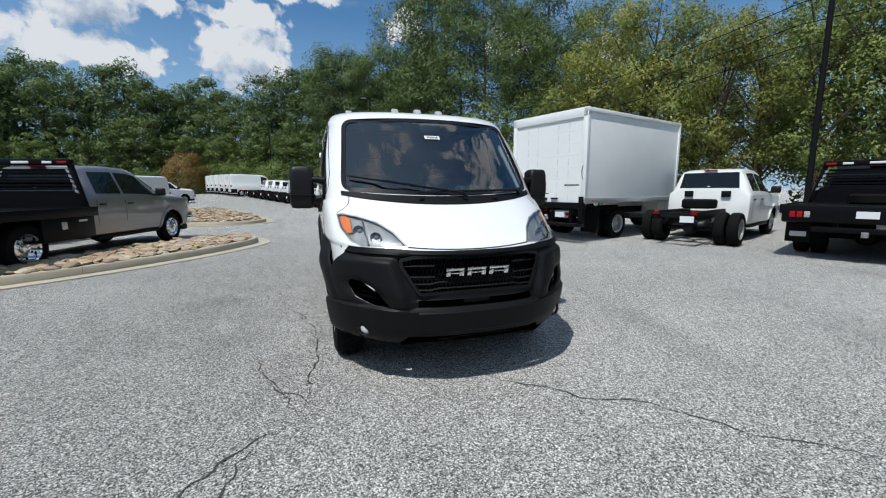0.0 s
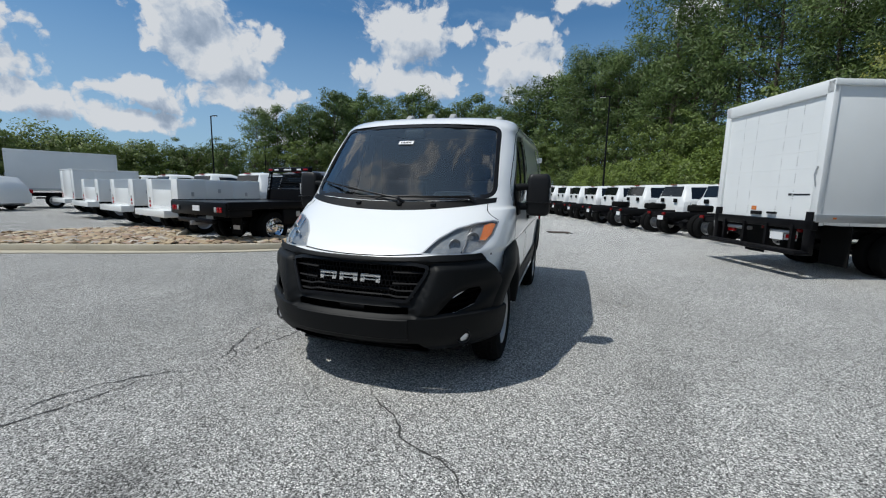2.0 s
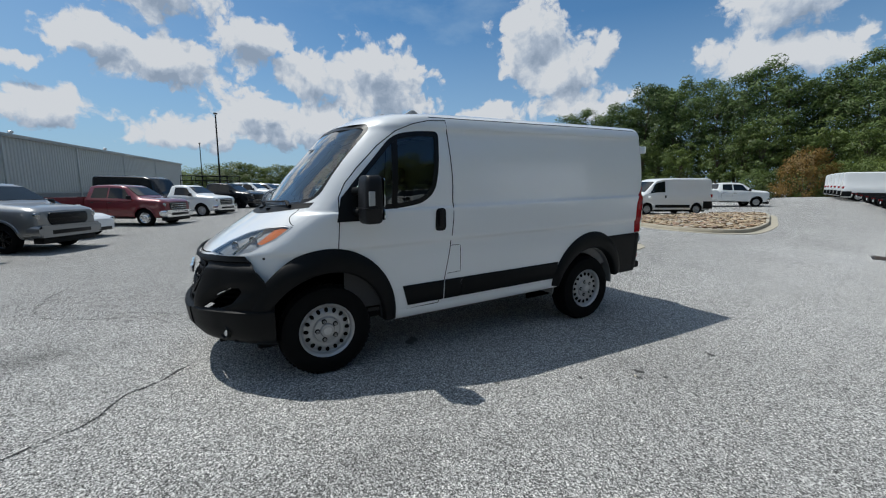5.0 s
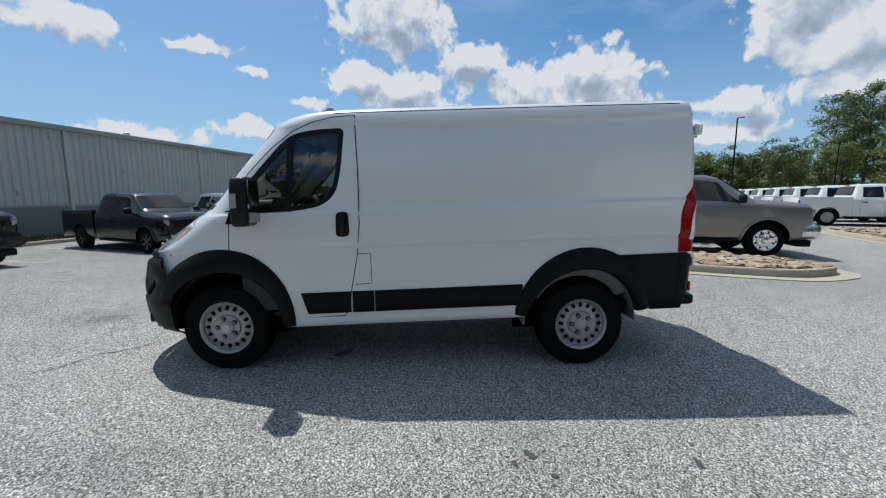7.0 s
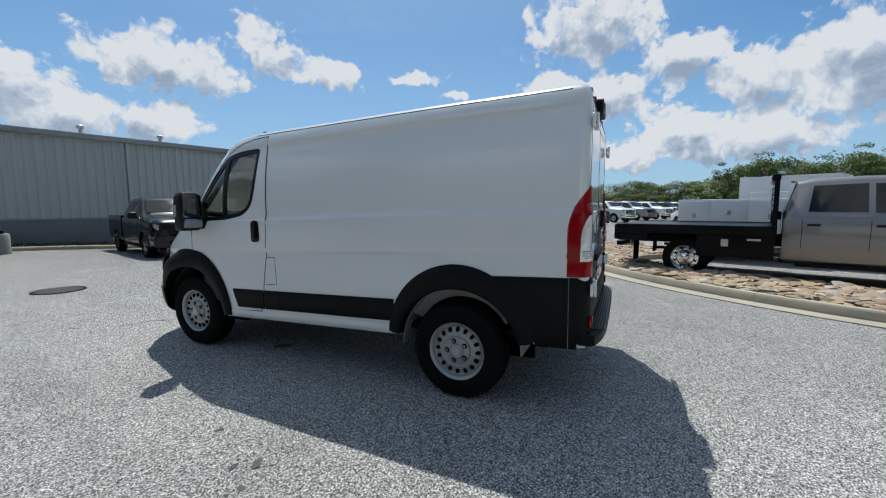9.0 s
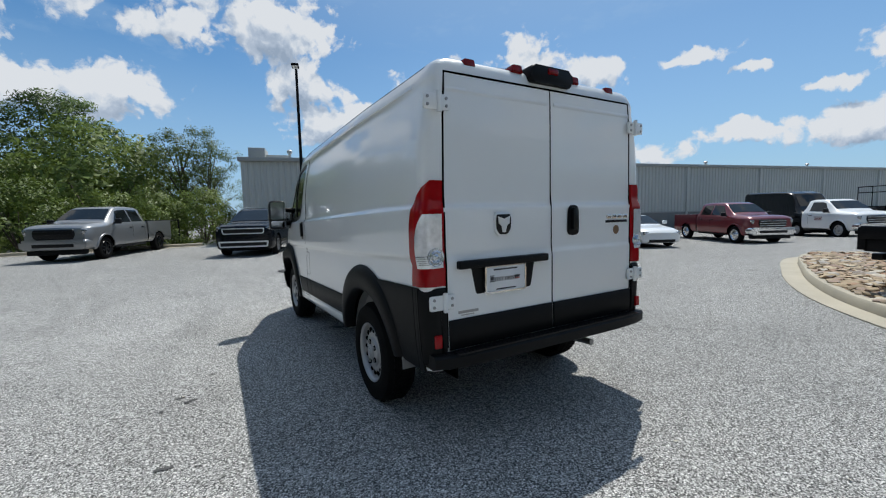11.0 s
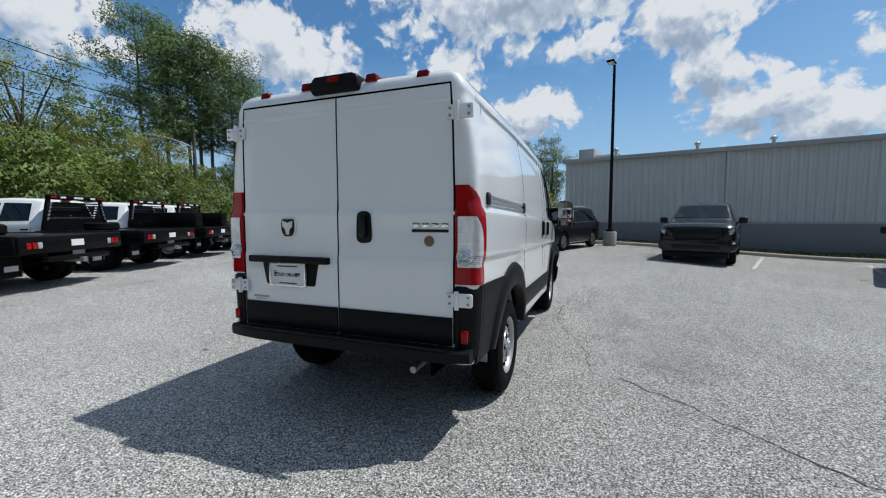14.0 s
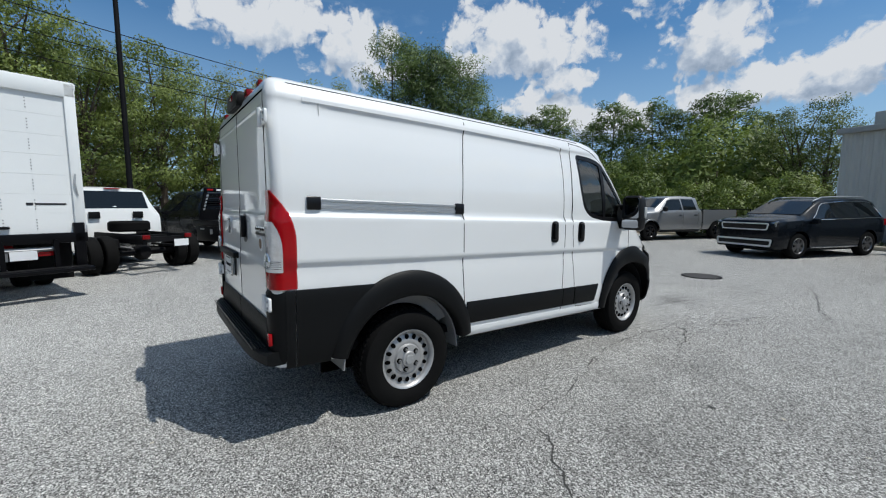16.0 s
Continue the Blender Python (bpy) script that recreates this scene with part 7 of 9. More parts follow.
def flatbed(tr, back, y_end, spare=True):
    """Black steel flatbed with a headache rack, side rails and tail lamps."""
    y1 = back - 0.08
    W = 1.22
    part("deck", boxm(-W, W, y_end, y1, 0.98, 1.06, 0.01), "black_bed", tr, "black steel deck")
    for sx in (1, -1):
        part("side_rail", boxm(min(sx * (W - 0.02), sx * (W + 0.05)), max(sx * (W - 0.02), sx * (W + 0.05)), y_end, y1, 0.90, 1.08, 0.015), "black_bed", tr)
        part("tool_box", boxm(min(sx * 0.66, sx * 1.19), max(sx * 0.66, sx * 1.19), y1 - 1.22, y1 - 0.02, 0.47, 0.96, 0.02), "black_bed", tr, "black underbody tool box")
        part("box_latch", boxm(min(sx * 1.19, sx * 1.205), max(sx * 1.19, sx * 1.205), y1 - 0.82, y1 - 0.70, 0.68, 0.82, 0.01), "galv", tr)
        part("rear_skirt", boxm(min(sx * 1.0, sx * 1.20), max(sx * 1.0, sx * 1.20), y_end + 0.02, y_end + 0.62, 0.72, 0.96, 0.015), "black_bed", tr)
        part("box_label", boxm(min(sx * 1.19, sx * 1.198), max(sx * 1.19, sx * 1.198), y1 - 0.42, y1 - 0.22, 0.80, 0.84), "galv", tr)
        part("mud_flap", boxm(sx * 0.98 - 0.2, sx * 0.98 + 0.2, y_end + 0.35, y_end + 0.37, 0.30, 0.92), "rubber", tr)
        part("mud_flap_mark", boxm(sx * 0.98 - 0.13, sx * 0.98 + 0.13, y_end + 0.34, y_end + 0.348, 0.42, 0.52), "galv", tr)
        for k, mt in enumerate(("red_lens", "red_lens", "headliner")):
            x = sx * (1.05 - 0.11 * k)
            part("tail_lamp", boxm(x - 0.045, x + 0.045, y_end - 0.075, y_end - 0.05, 0.83, 0.95, 0.012), mt, tr)
    part("tail_skirt", boxm(-W, W, y_end - 0.05, y_end + 0.05, 0.74, 1.06, 0.015), "black_bed", tr)
    part("hitch_bumper", boxm(-0.75, 0.75, y_end - 0.12, y_end + 0.02, 0.56, 0.66, 0.02), "black_bed", tr)
    part("hitch", boxm(-0.05, 0.05, y_end - 0.20, y_end + 0.2, 0.50, 0.60, 0.01), "dull_metal", tr)
    part("plate", boxm(-0.15, 0.15, y_end - 0.065, y_end - 0.052, 0.84, 0.97), "plate", tr, "white temporary board")
    # headache rack
    rk = thing_part("headache_rack", tr, "black steel rack with louvres and marker lamps")
    yb = y1 - 0.02
    for sx in (1, -1):
        part("rack_post", prismm([(sx * 1.12, 1.06), (sx * 1.02, 1.06), (sx * 0.82, 1.93), (sx * 0.90, 1.97)], "y", yb - 0.06, yb + 0.02, 0.01), "black_bed", rk)
        for k in range(5):
            part("side_slot", prismm([(sx * (1.0 - 0.03 * k), 1.35 + 0.1 * k), (sx * (0.94 - 0.03 * k), 1.37 + 0.1 * k), (sx * (0.93 - 0.03 * k), 1.43 + 0.1 * k), (sx * (0.985 - 0.03 * k), 1.41 + 0.1 * k)], "y", yb - 0.075, yb - 0.058), "galv", rk)
    part("rack_top", boxm(-0.92, 0.92, yb - 0.10, yb + 0.03, 1.90, 2.03, 0.03), "black_bed", rk)
    for x, mt in ((-0.78, "red_lens"), (-0.5, "plate"), (0.0, "plate"), (0.5, "plate"), (0.78, "red_lens")):
        w = 0.16 if x == 0 else 0.09
        part("rack_lamp", boxm(x - w, x + w, yb - 0.112, yb - 0.098, 1.935, 1.985, 0.008), mt, rk)
    for k in range(6):
        part("louvre", boxm(-0.84, 0.84, yb - 0.03, yb - 0.01, 1.42 + k * 0.075, 1.46 + k * 0.075), "black_bed", rk)
    part("rack_panel", boxm(-1.0, 1.0, yb - 0.03, yb + 0.0, 1.06, 1.40), "black_bed", rk)
    if not spare:
        return
    part("spare_tyre", lathem([(-0.11, 0.22), (-0.11, 0.36), (-0.07, 0.40), (0.07, 0.40), (0.11, 0.36), (0.11, 0.22)], 24, "z", Matrix.Translation((0, y1 - 0.7, 1.17))), "rubber", tr)


def service_body(tr, back, y_end, tall=False):
    """White steel body with a row of locker doors and a work bumper."""
    y1 = back - 0.08
    top = 2.05 if tall else 1.62
    for sx in (1, -1):
        x0, x1 = sorted((sx * 0.68, sx * 1.10))
        part("locker", boxm(x0, x1, y_end + 0.02, y1, 0.72, top, 0.02), "white_fleet", tr, "white steel side locker")
        L = y1 - y_end
        for k, (a, b) in enumerate(((0.03, 0.30), (0.32, 0.62), (0.64, 0.97))):
            z0 = 0.95 if k == 1 else 0.76
            part("locker_door", boxm(min(sx * 1.10, sx * 1.115), max(sx * 1.10, sx * 1.115), y_end + L * a, y_end + L * b, z0, top - 0.05, 0.006), "white_fleet", tr)
            part("latch", boxm(min(sx * 1.115, sx * 1.13), max(sx * 1.115, sx * 1.13), y_end + L * (a + b) / 2 - 0.04, y_end + L * (a + b) / 2 + 0.04, (z0 + top) / 2 - 0.06, (z0 + top) / 2 + 0.06, 0.01), "galv", tr)
        for z, mt in ((0.80, "red_lens"), (0.92, "red_lens"), (1.02, "headliner")):
            part("tail_lamp", lathem([(0.0, 0.05), (-0.012, 0.045), (-0.013, 0.0001)], 14, "y", Matrix.Translation((sx * 0.90, y_end + 0.02, z))), mt, tr)
    part("bed_floor", boxm(-0.7, 0.7, y_end, y1, 0.72, 0.82), "white_fleet", tr)
    part("tailgate", boxm(-0.66, 0.66, y_end + 0.02, y_end + 0.08, 0.82, 1.30 if not tall else top, 0.01), "white_fleet", tr)
    part("work_bumper", boxm(-1.08, 1.08, y_end - 0.35, y_end + 0.02, 0.52, 0.72, 0.02), "white_fleet", tr)
    if tall:
        part("body_roof", boxm(-1.12, 1.12, y_end, y1, top, top + 0.06, 0.02), "white_fleet", tr)


def box_body(tr, y0, y1, W=1.30, z0=1.05, z1=3.42):
    """Tall white van body with a roll-up door, corner posts and a rear step frame."""
    part("box", boxm(-W + 0.02, W - 0.02, y0 + 0.072, y1, z0, z1 - 0.02, 0.01), "box_white", tr, "tall white panel box")
    for sx in (1, -1):
        part("corner_post", boxm(min(sx * (W - 0.14), sx * W), max(sx * (W - 0.14), sx * W), y0, y0 + 0.10, z0 - 0.02, z1, 0.012), "box_white", tr)
        part("top_rail", boxm(min(sx * (W - 0.05), sx * (W + 0.012)), max(sx * (W - 0.05), sx * (W + 0.012)), y0, y1 + 0.02, z1 - 0.10, z1 + 0.01, 0.01), "box_white", tr)
        part("bottom_rail", boxm(min(sx * (W - 0.05), sx * (W + 0.008)), max(sx * (W - 0.05), sx * (W + 0.008)), y0, y1, z0 - 0.02, z0 + 0.12, 0.01), "galv", tr)
        n = int((y1 - y0) / 1.2)
        part("front_post", boxm(min(sx * (W - 0.05), sx * (W + 0.012)), max(sx * (W - 0.05), sx * (W + 0.012)), y1 - 0.08, y1 + 0.02, z0, z1, 0.01), "box_white", tr)
    part("header", boxm(-W, W, y0, y0 + 0.10, z1 - 0.22, z1 + 0.02, 0.015), "box_white", tr)
    door = thing_part("roll_up_door", tr, "white roll-up door with rivet rows")
    n = 7
    h = (z1 - 0.22 - z0) / n
    for k in range(n):
        part("door_panel", boxm(-W + 0.14, W - 0.14, y0 + 0.045, y0 + 0.07, z0 + k * h + 0.0008, z0 + (k + 1) * h - 0.0008), "box_white", door)
    for x in (-0.72, -0.36, 0.36, 0.72):
        bm = bmesh.new()
        for k in range(n):
            for d in (0.25, 0.4, 0.55, 0.7):
                box(bm, x - 0.007, x + 0.007, y0 + 0.0425, y0 + 0.046, z0 + (k + d) * h - 0.009, z0 + (k + d) * h + 0.009)
        part("rivet_row", bm, "dull_metal", door, smooth=0)
    part("latch", boxm(-0.22, 0.05, y0 + 0.0, y0 + 0.045, z0 + 0.05, z0 + 0.12, 0.01), "frame_black", door)
    part("latch", boxm(0.20, 0.42, y0 + 0.0, y0 + 0.045, z0 + 0.08, z0 + 0.12, 0.01), "frame_black", door)
    part("warning_sticker", boxm(-0.25, -0.12, y0 + 0.04, y0 + 0.046, z0 + 0.14, z0 + 0.22), "amber", door)
    part("maker_mark", boxm(0.62, 0.70, y0 + 0.04, y0 + 0.046, z0 + 0.44, z0 + 0.48), "ink", door, "plain dark maker's bar")
    part("maker_mark", boxm(0.72, 1.08, y0 + 0.04, y0 + 0.046, z0 + 0.445, z0 + 0.475), "ink", door)
    part("pull_strap", tubem([(W - 0.09, y0 - 0.01, z0 + 0.95), (W - 0.11, y0 - 0.03, z0 + 0.8), (W - 0.08, y0 - 0.01, z0 + 0.6)], 0.012, 6), "galv", tr)
    # dock frame, lamps and step below the door
    part("rear_frame", boxm(-W, W, y0 - 0.03, y0 + 0.08, z0 - 0.16, z0, 0.012), "black_bed", tr)
    for sx in (1, -1):
        part("frame_upright", boxm(sx * (W - 0.10) - 0.07, sx * (W - 0.10) + 0.07, y0 - 0.03, y0 + 0.08, z0 - 0.62, z0 + 0.16, 0.012), "black_bed", tr)
        part("tail_lamp", boxm(sx * 0.78 - 0.10, sx * 0.78 + 0.10, y0 + 0.05, y0 + 0.10, z0 - 0.36, z0 - 0.24, 0.01), "red_lens", tr)
        part("lift_tube", tubem([(sx * 0.2, y0 + 0.05, z0 - 0.25), (sx * 0.9, y0 + 0.05, z0 - 0.25)], 0.04, 8), "dull_metal", tr)
        part("mud_flap", boxm(sx * 0.95 - 0.28, sx * 0.95 + 0.28, y0 + 0.75, y0 + 0.77, 0.22, 0.95), "rubber", tr)
        part("side_lamp", boxm(min(sx * W, sx * (W + 0.01)), max(sx * W, sx * (W + 0.01)), y0 + 0.3, y0 + 0.36, z0 + 0.04, z0 + 0.07), "amber", tr)
    part("step_bumper", boxm(-W, W, y0 - 0.28, y0 - 0.02, 0.44, 0.50, 0.012), "black_bed", tr)
    part("step_grate", boxm(-W + 0.05, W - 0.05, y0 - 0.26, y0 - 0.04, 0.50, 0.512), "frame_black", tr)
    for x in (-0.9, -0.3, 0.3, 0.9):
        part("step_bracket", boxm(x - 0.03, x + 0.03, y0 - 0.05, y0 + 0.03, 0.48, z0 - 0.1), "black_bed", tr)
    part("plate", boxm(0.38, 0.68, y0 - 0.005, y0 + 0.01, z0 - 0.40, z0 - 0.26), "plate", tr)


def pickup_bed(tr, paint, back, y_end, R=0.40, wb=3.7):
    y1 = back - 0.02
    ax = 1.9 - wb
    for sx in (1, -1):
        bm = bmesh.new()
        ys = [y_end + (y1 - y_end) * k / 12 for k in range(13)]
        rows = [[(sx * x, y, z) for y in ys] for x, z in ((0.93, 0.45), (1.0, 0.6), (1.005, 0.95), (1.0, 1.22), (0.985, 1.34), (0.90, 1.34), (0.89, 1.20), (0.89, 0.80))]
        grid(bm, rows)
        bm.normal_update()
        o = [(ax + 0.47 * math.cos(a), R + 0.47 * math.sin(a)) for a in [math.pi * k / 14 for k in range(15)]] + [(ax - 0.47, 0.2), (ax + 0.47, 0.2)]
        cut_convex(bm, o, "x", lambda c, n: c.z < 1.1 and c.x * sx > 0.91)
        part("bed_side", bm, paint, tr)
        part("arch_liner", slab([[(sx * x, ax + 0.47 * math.cos(math.pi * k / 12), R + 0.47 * math.sin(math.pi * k / 12)) for k in range(13)] for x in (0.95, 0.6)], 0.01), "void", tr)
        part("tail_lamp", boxm(min(sx * 0.86, sx * 1.0), max(sx * 0.86, sx * 1.0), y_end - 0.02, y_end + 0.04, 0.85, 1.2, 0.01), "red_lens", tr)
    part("bed_floor", boxm(-0.9, 0.9, y_end, y1, 0.74, 0.80), "frame_black", tr)
    part("tailgate", boxm(-0.88, 0.88, y_end - 0.01, y_end + 0.06, 0.62, 1.33, 0.02), paint, tr)
    part("bed_head", boxm(-0.9, 0.9, y1 - 0.05, y1, 0.74, 1.33, 0.01), paint, tr)
    part("rear_bumper", boxm(-0.95, 0.95, y_end - 0.16, y_end + 0.02, 0.42, 0.62, 0.03), "chrome", tr)
    part("plate", boxm(-0.15, 0.15, y_end - 0.17, y_end - 0.16, 0.46, 0.58), "plate", tr)


def by_front_axle(x, y, yaw):
    """Pose of a truck whose front axle stands at a place."""
    f = Vector((-math.sin(radians(yaw)), math.cos(radians(yaw))))
    cx, cy = x - f.x * 1.9, y - f.y * 1.9
    return stand(cx, cy, yaw)


def car(name, label, category, paint, stations, panes, R, axles, mat="alloy", roof_rails=False, screen=None, rear_screen=None, kind_front="car", grille=None):
    c = thing(name, label, category)
    H = Hull(stations)
    bm = H.mesh()
    for ay in axles:
        for sx in (1, -1):
            o = [(ay + (R + 0.06) * math.cos(a), R + (R + 0.06) * math.sin(a)) for a in [math.pi * k / 14 for k in range(15)]] + [(ay - R - 0.06, 0.05), (ay + R + 0.06, 0.05)]
            cut_convex(bm, o, "x", lambda q, n: q.x * sx > 0.4 and q.z < 1.0 and abs(q.y - ay) < 0.8)
    part("body", bm, paint, c, smooth=35)
    w = max(s[1] for s in stations)
    part("underside", boxm(-w + 0.25, w - 0.25, stations[-1][0] + 0.3 if stations[-1][0] < 0 else min(s[0] for s in stations) + 0.3, max(s[0] for s in stations) - 0.3, 0.2, 0.4), "frame_black", c)
    part("windscreen", H.screen(*screen), "dark_glass", c)
    if rear_screen:
        part("rear_window", H.screen(*rear_screen), "dark_glass", c)
    front = max(s[0] for s in stations)
    back = min(s[0] for s in stations)
    for sx in (1, -1):
        for a, b, l0, l1 in panes:
            part("side_window", H.pane(a, b, sx, 0.12, 0.88, (l0, l1)), "dark_glass", c)
        for ay in axles:
            car_wheel(c, sx, ay, R, w - 0.01, False, mat)
            part("arch_liner", slab([[(sx * x, ay + (R + 0.05) * math.cos(math.pi * k / 12), R + (R + 0.05) * math.sin(math.pi * k / 12)) for k in range(13)] for x in (w - 0.05, w - 0.4)], 0.01), "void", c)
        zl = H.f[2](front - 0.25)
        part("headlamp", prismm(rounded([(sx * (w - 0.42), zl - 0.17), (sx * (w - 0.10), zl - 0.15), (sx * (w - 0.10), zl + 0.0), (sx * (w - 0.38), zl - 0.06)], 0.02, 3), "y", front - 0.32, front - 0.03, 0.015), "car_lamp", c)
        zr = H.f[2](back + 0.2)
        part("tail_lamp", boxm(min(sx * (w - 0.22), sx * (w - 0.03)), max(sx * (w - 0.22), sx * (w - 0.03)), back - 0.01, back + 0.18, zr - 0.2, zr, 0.02), "red_lens", c)
        y_m = screen[0] - 0.18
        part("wing_mirror", boxm(sx * (w + 0.10) - 0.10, sx * (w + 0.10) + 0.10, y_m - 0.05, y_m + 0.06, 1.0, 1.16, 0.035, 3), paint, c)
        if roof_rails:
            part("roof_rail", tubem([(sx * 0.62, y, H.f[3](y) + 0.045) for y in (0.55, 0.2, -0.5, -1.2, -1.7)], 0.018, 8), "galv", c)
            part("window_trim", tubem([tuple(v * (sx if i == 0 else 1) for i, v in enumerate(H.side(y, v, 0.014))) for y, v in ((1.02, 0.06), (0.75, 0.5), (0.50, 0.88), (0.35, 0.94), (-0.6, 0.95), (-1.5, 0.95), (-1.8, 0.9), (-1.93, 0.6), (-2.0, 0.1))], 0.014, 6), "chrome", c)
            part("window_trim", tubem([tuple(v * (sx if i == 0 else 1) for i, v in enumerate(H.side(y, 0.04, 0.014))) for y in (1.02, 0.4, -0.6, -1.5, -2.0)], 0.012, 6), "chrome", c)
        part("sill_trim", boxm(min(sx * (w - 0.03), sx * (w + 0.004)), max(sx * (w - 0.03), sx * (w + 0.004)), axles[1] + R + 0.1, axles[0] - R - 0.1, 0.30, 0.34, 0.008), "chrome" if roof_rails else "plastic", c)
    if grille == "suv":
        part("grille", prismm(rounded([(-0.62, 0.84), (0.62, 0.84), (0.66, 1.0), (-0.66, 1.0)], 0.06, 4), "y", front - 0.2, front + 0.02, 0.01), "plastic_gloss", c)
        part("grille_trim", rim_band(rounded([(-0.68, 0.81), (0.68, 0.81), (0.72, 1.02), (-0.72, 1.02)], 0.07, 4), lambda x, z: (x, front + 0.03, z), 0.035), "bright_trim", c, "bright grille frame")
        part("bumper_trim", rim_band(rounded([(-0.80, 0.34), (0.80, 0.34), (0.84, 0.56), (-0.84, 0.56)], 0.05, 4), lambda x, z: (x, front + 0.035, z), 0.05), "bright_trim", c, "bright lower bumper frame")
        part("lower_grille", boxm(-0.78, 0.78, front - 0.1, front + 0.03, 0.38, 0.52, 0.02), "plastic_gloss", c)
    elif grille == "car":
        part("lower_grille", boxm(-0.6, 0.6, front - 0.15, front + 0.005, 0.25, 0.38, 0.02), "plastic_gloss", c)
    return c


SUV = [(2.30, 0.78, 0.34, 0.94, 0.99, 0.68), (2.24, 0.93, 0.28, 1.03, 1.08, 0.8), (2.08, 0.98, 0.26, 1.07, 1.14, 0.84), (1.45, 0.99, 0.26, 1.10, 1.20, 0.84), (1.25, 0.99, 0.26, 1.11, 1.24, 0.82), (0.42, 0.99, 0.26, 1.10, 1.66, 0.72), (0.1, 0.99, 0.26, 1.10, 1.74, 0.70), (-1.0, 0.99, 0.26, 1.12, 1.75, 0.70), (-1.75, 0.98, 0.28, 1.14, 1.73, 0.69), (-2.02, 0.97, 0.3, 1.13, 1.66, 0.69), (-2.16, 0.95, 0.36, 1.12, 1.38, 0.74), (-2.24, 0.92, 0.40, 1.05, 1.12, 0.78), (-2.28, 0.86, 0.44, 0.95, 1.0, 0.75)]
SEDAN = [(2.3, 0.70, 0.30, 0.62, 0.66, 0.6), (2.2, 0.86, 0.22, 0.70, 0.76, 0.72), (1.9, 0.91, 0.20, 0.78, 0.86, 0.76), (1.05, 0.92, 0.20, 0.86, 0.96, 0.76), (0.95, 0.92, 0.20, 0.87, 1.0, 0.75), (0.1, 0.92, 0.20, 0.90, 1.40, 0.58), (-0.4, 0.92, 0.20, 0.91, 1.44, 0.56), (-1.1, 0.92, 0.22, 0.93, 1.32, 0.58), (-1.9, 0.91, 0.25, 0.95, 1.06, 0.68), (-2.25, 0.88, 0.3, 0.92, 1.0, 0.7), (-2.35, 0.8, 0.36, 0.82, 0.88, 0.66)]
MINIVAN = [(2.58, 0.75, 0.32, 0.78, 0.84, 0.66), (2.48, 0.92, 0.24, 0.88, 0.95, 0.78), (2.1, 0.99, 0.22, 0.97, 1.05, 0.82), (1.6, 1.0, 0.22, 1.02, 1.12, 0.82), (0.55, 1.0, 0.22, 1.06, 1.66, 0.74), (0.2, 1.0, 0.22, 1.06, 1.73, 0.72), (-1.4, 1.0, 0.22, 1.08, 1.75, 0.72), (-2.2, 0.99, 0.25, 1.10, 1.68, 0.72), (-2.5, 0.95, 0.34, 1.05, 1.3, 0.78), (-2.6, 0.88, 0.38, 0.95, 1.0, 0.78)]
CARGO = [(2.45, 0.72, 0.34, 0.88, 0.94, 0.62), (2.38, 0.90, 0.30, 1.0, 1.06, 0.78), (2.1, 0.98, 0.30, 1.12, 1.20, 0.84), (1.75, 1.0, 0.30, 1.25, 1.36, 0.86), (1.6, 1.0, 0.30, 1.28, 1.45, 0.86), (0.9, 1.01, 0.30, 1.3, 2.12, 0.82), (0.5, 1.02, 0.30, 1.3, 2.24, 0.84), (-0.5, 1.02, 0.30, 1.3, 2.28, 0.86), (-2.8, 1.01, 0.30, 1.3, 2.30, 0.86), (-2.95, 0.98, 0.32, 1.3, 2.24, 0.84), (-3.0, 0.95, 0.36, 1.28, 2.1, 0.84)]


def white_van(label, tall=0.0, group=""):
    st = [(y, w, zb, zl, zt + (tall if y < 0.95 else 0.0), wt) for y, w, zb, zl, zt, wt in CARGO]
    v = car("parked_cargo_van", label, "van", "white_fleet", st, [(0.35, 1.45, 0.0, -0.42)], 0.36, (1.55, -1.9), "steel_wheel", False, (1.66, 0.98, 0.80, 0.72))
    if group:
        tagged(v, group=group)
    for sx in (1, -1):
        part("side_moulding", boxm(min(sx * 1.0, sx * 1.03), max(sx * 1.0, sx * 1.03), -1.4, 1.0, 0.46, 0.64, 0.01), "plastic", v)
        part("rear_cladding", boxm(min(sx * 0.97, sx * 1.03), max(sx * 0.97, sx * 1.03), -3.0, -2.35, 0.40, 0.86, 0.01), "plastic", v)
        part("door_handle", boxm(min(sx * 1.01, sx * 1.03), max(sx * 1.01, sx * 1.03), 0.28, 0.38, 1.05, 1.22, 0.01), "plastic_gloss", v)
    part("front_bumper", boxm(-0.92, 0.92, 2.1, 2.48, 0.32, 0.72, 0.08, 3), "plastic", v)
    part("rear_bumper", boxm(-0.95, 0.95, -3.1, -2.9, 0.40, 0.52, 0.03), "plastic", v)
    return v


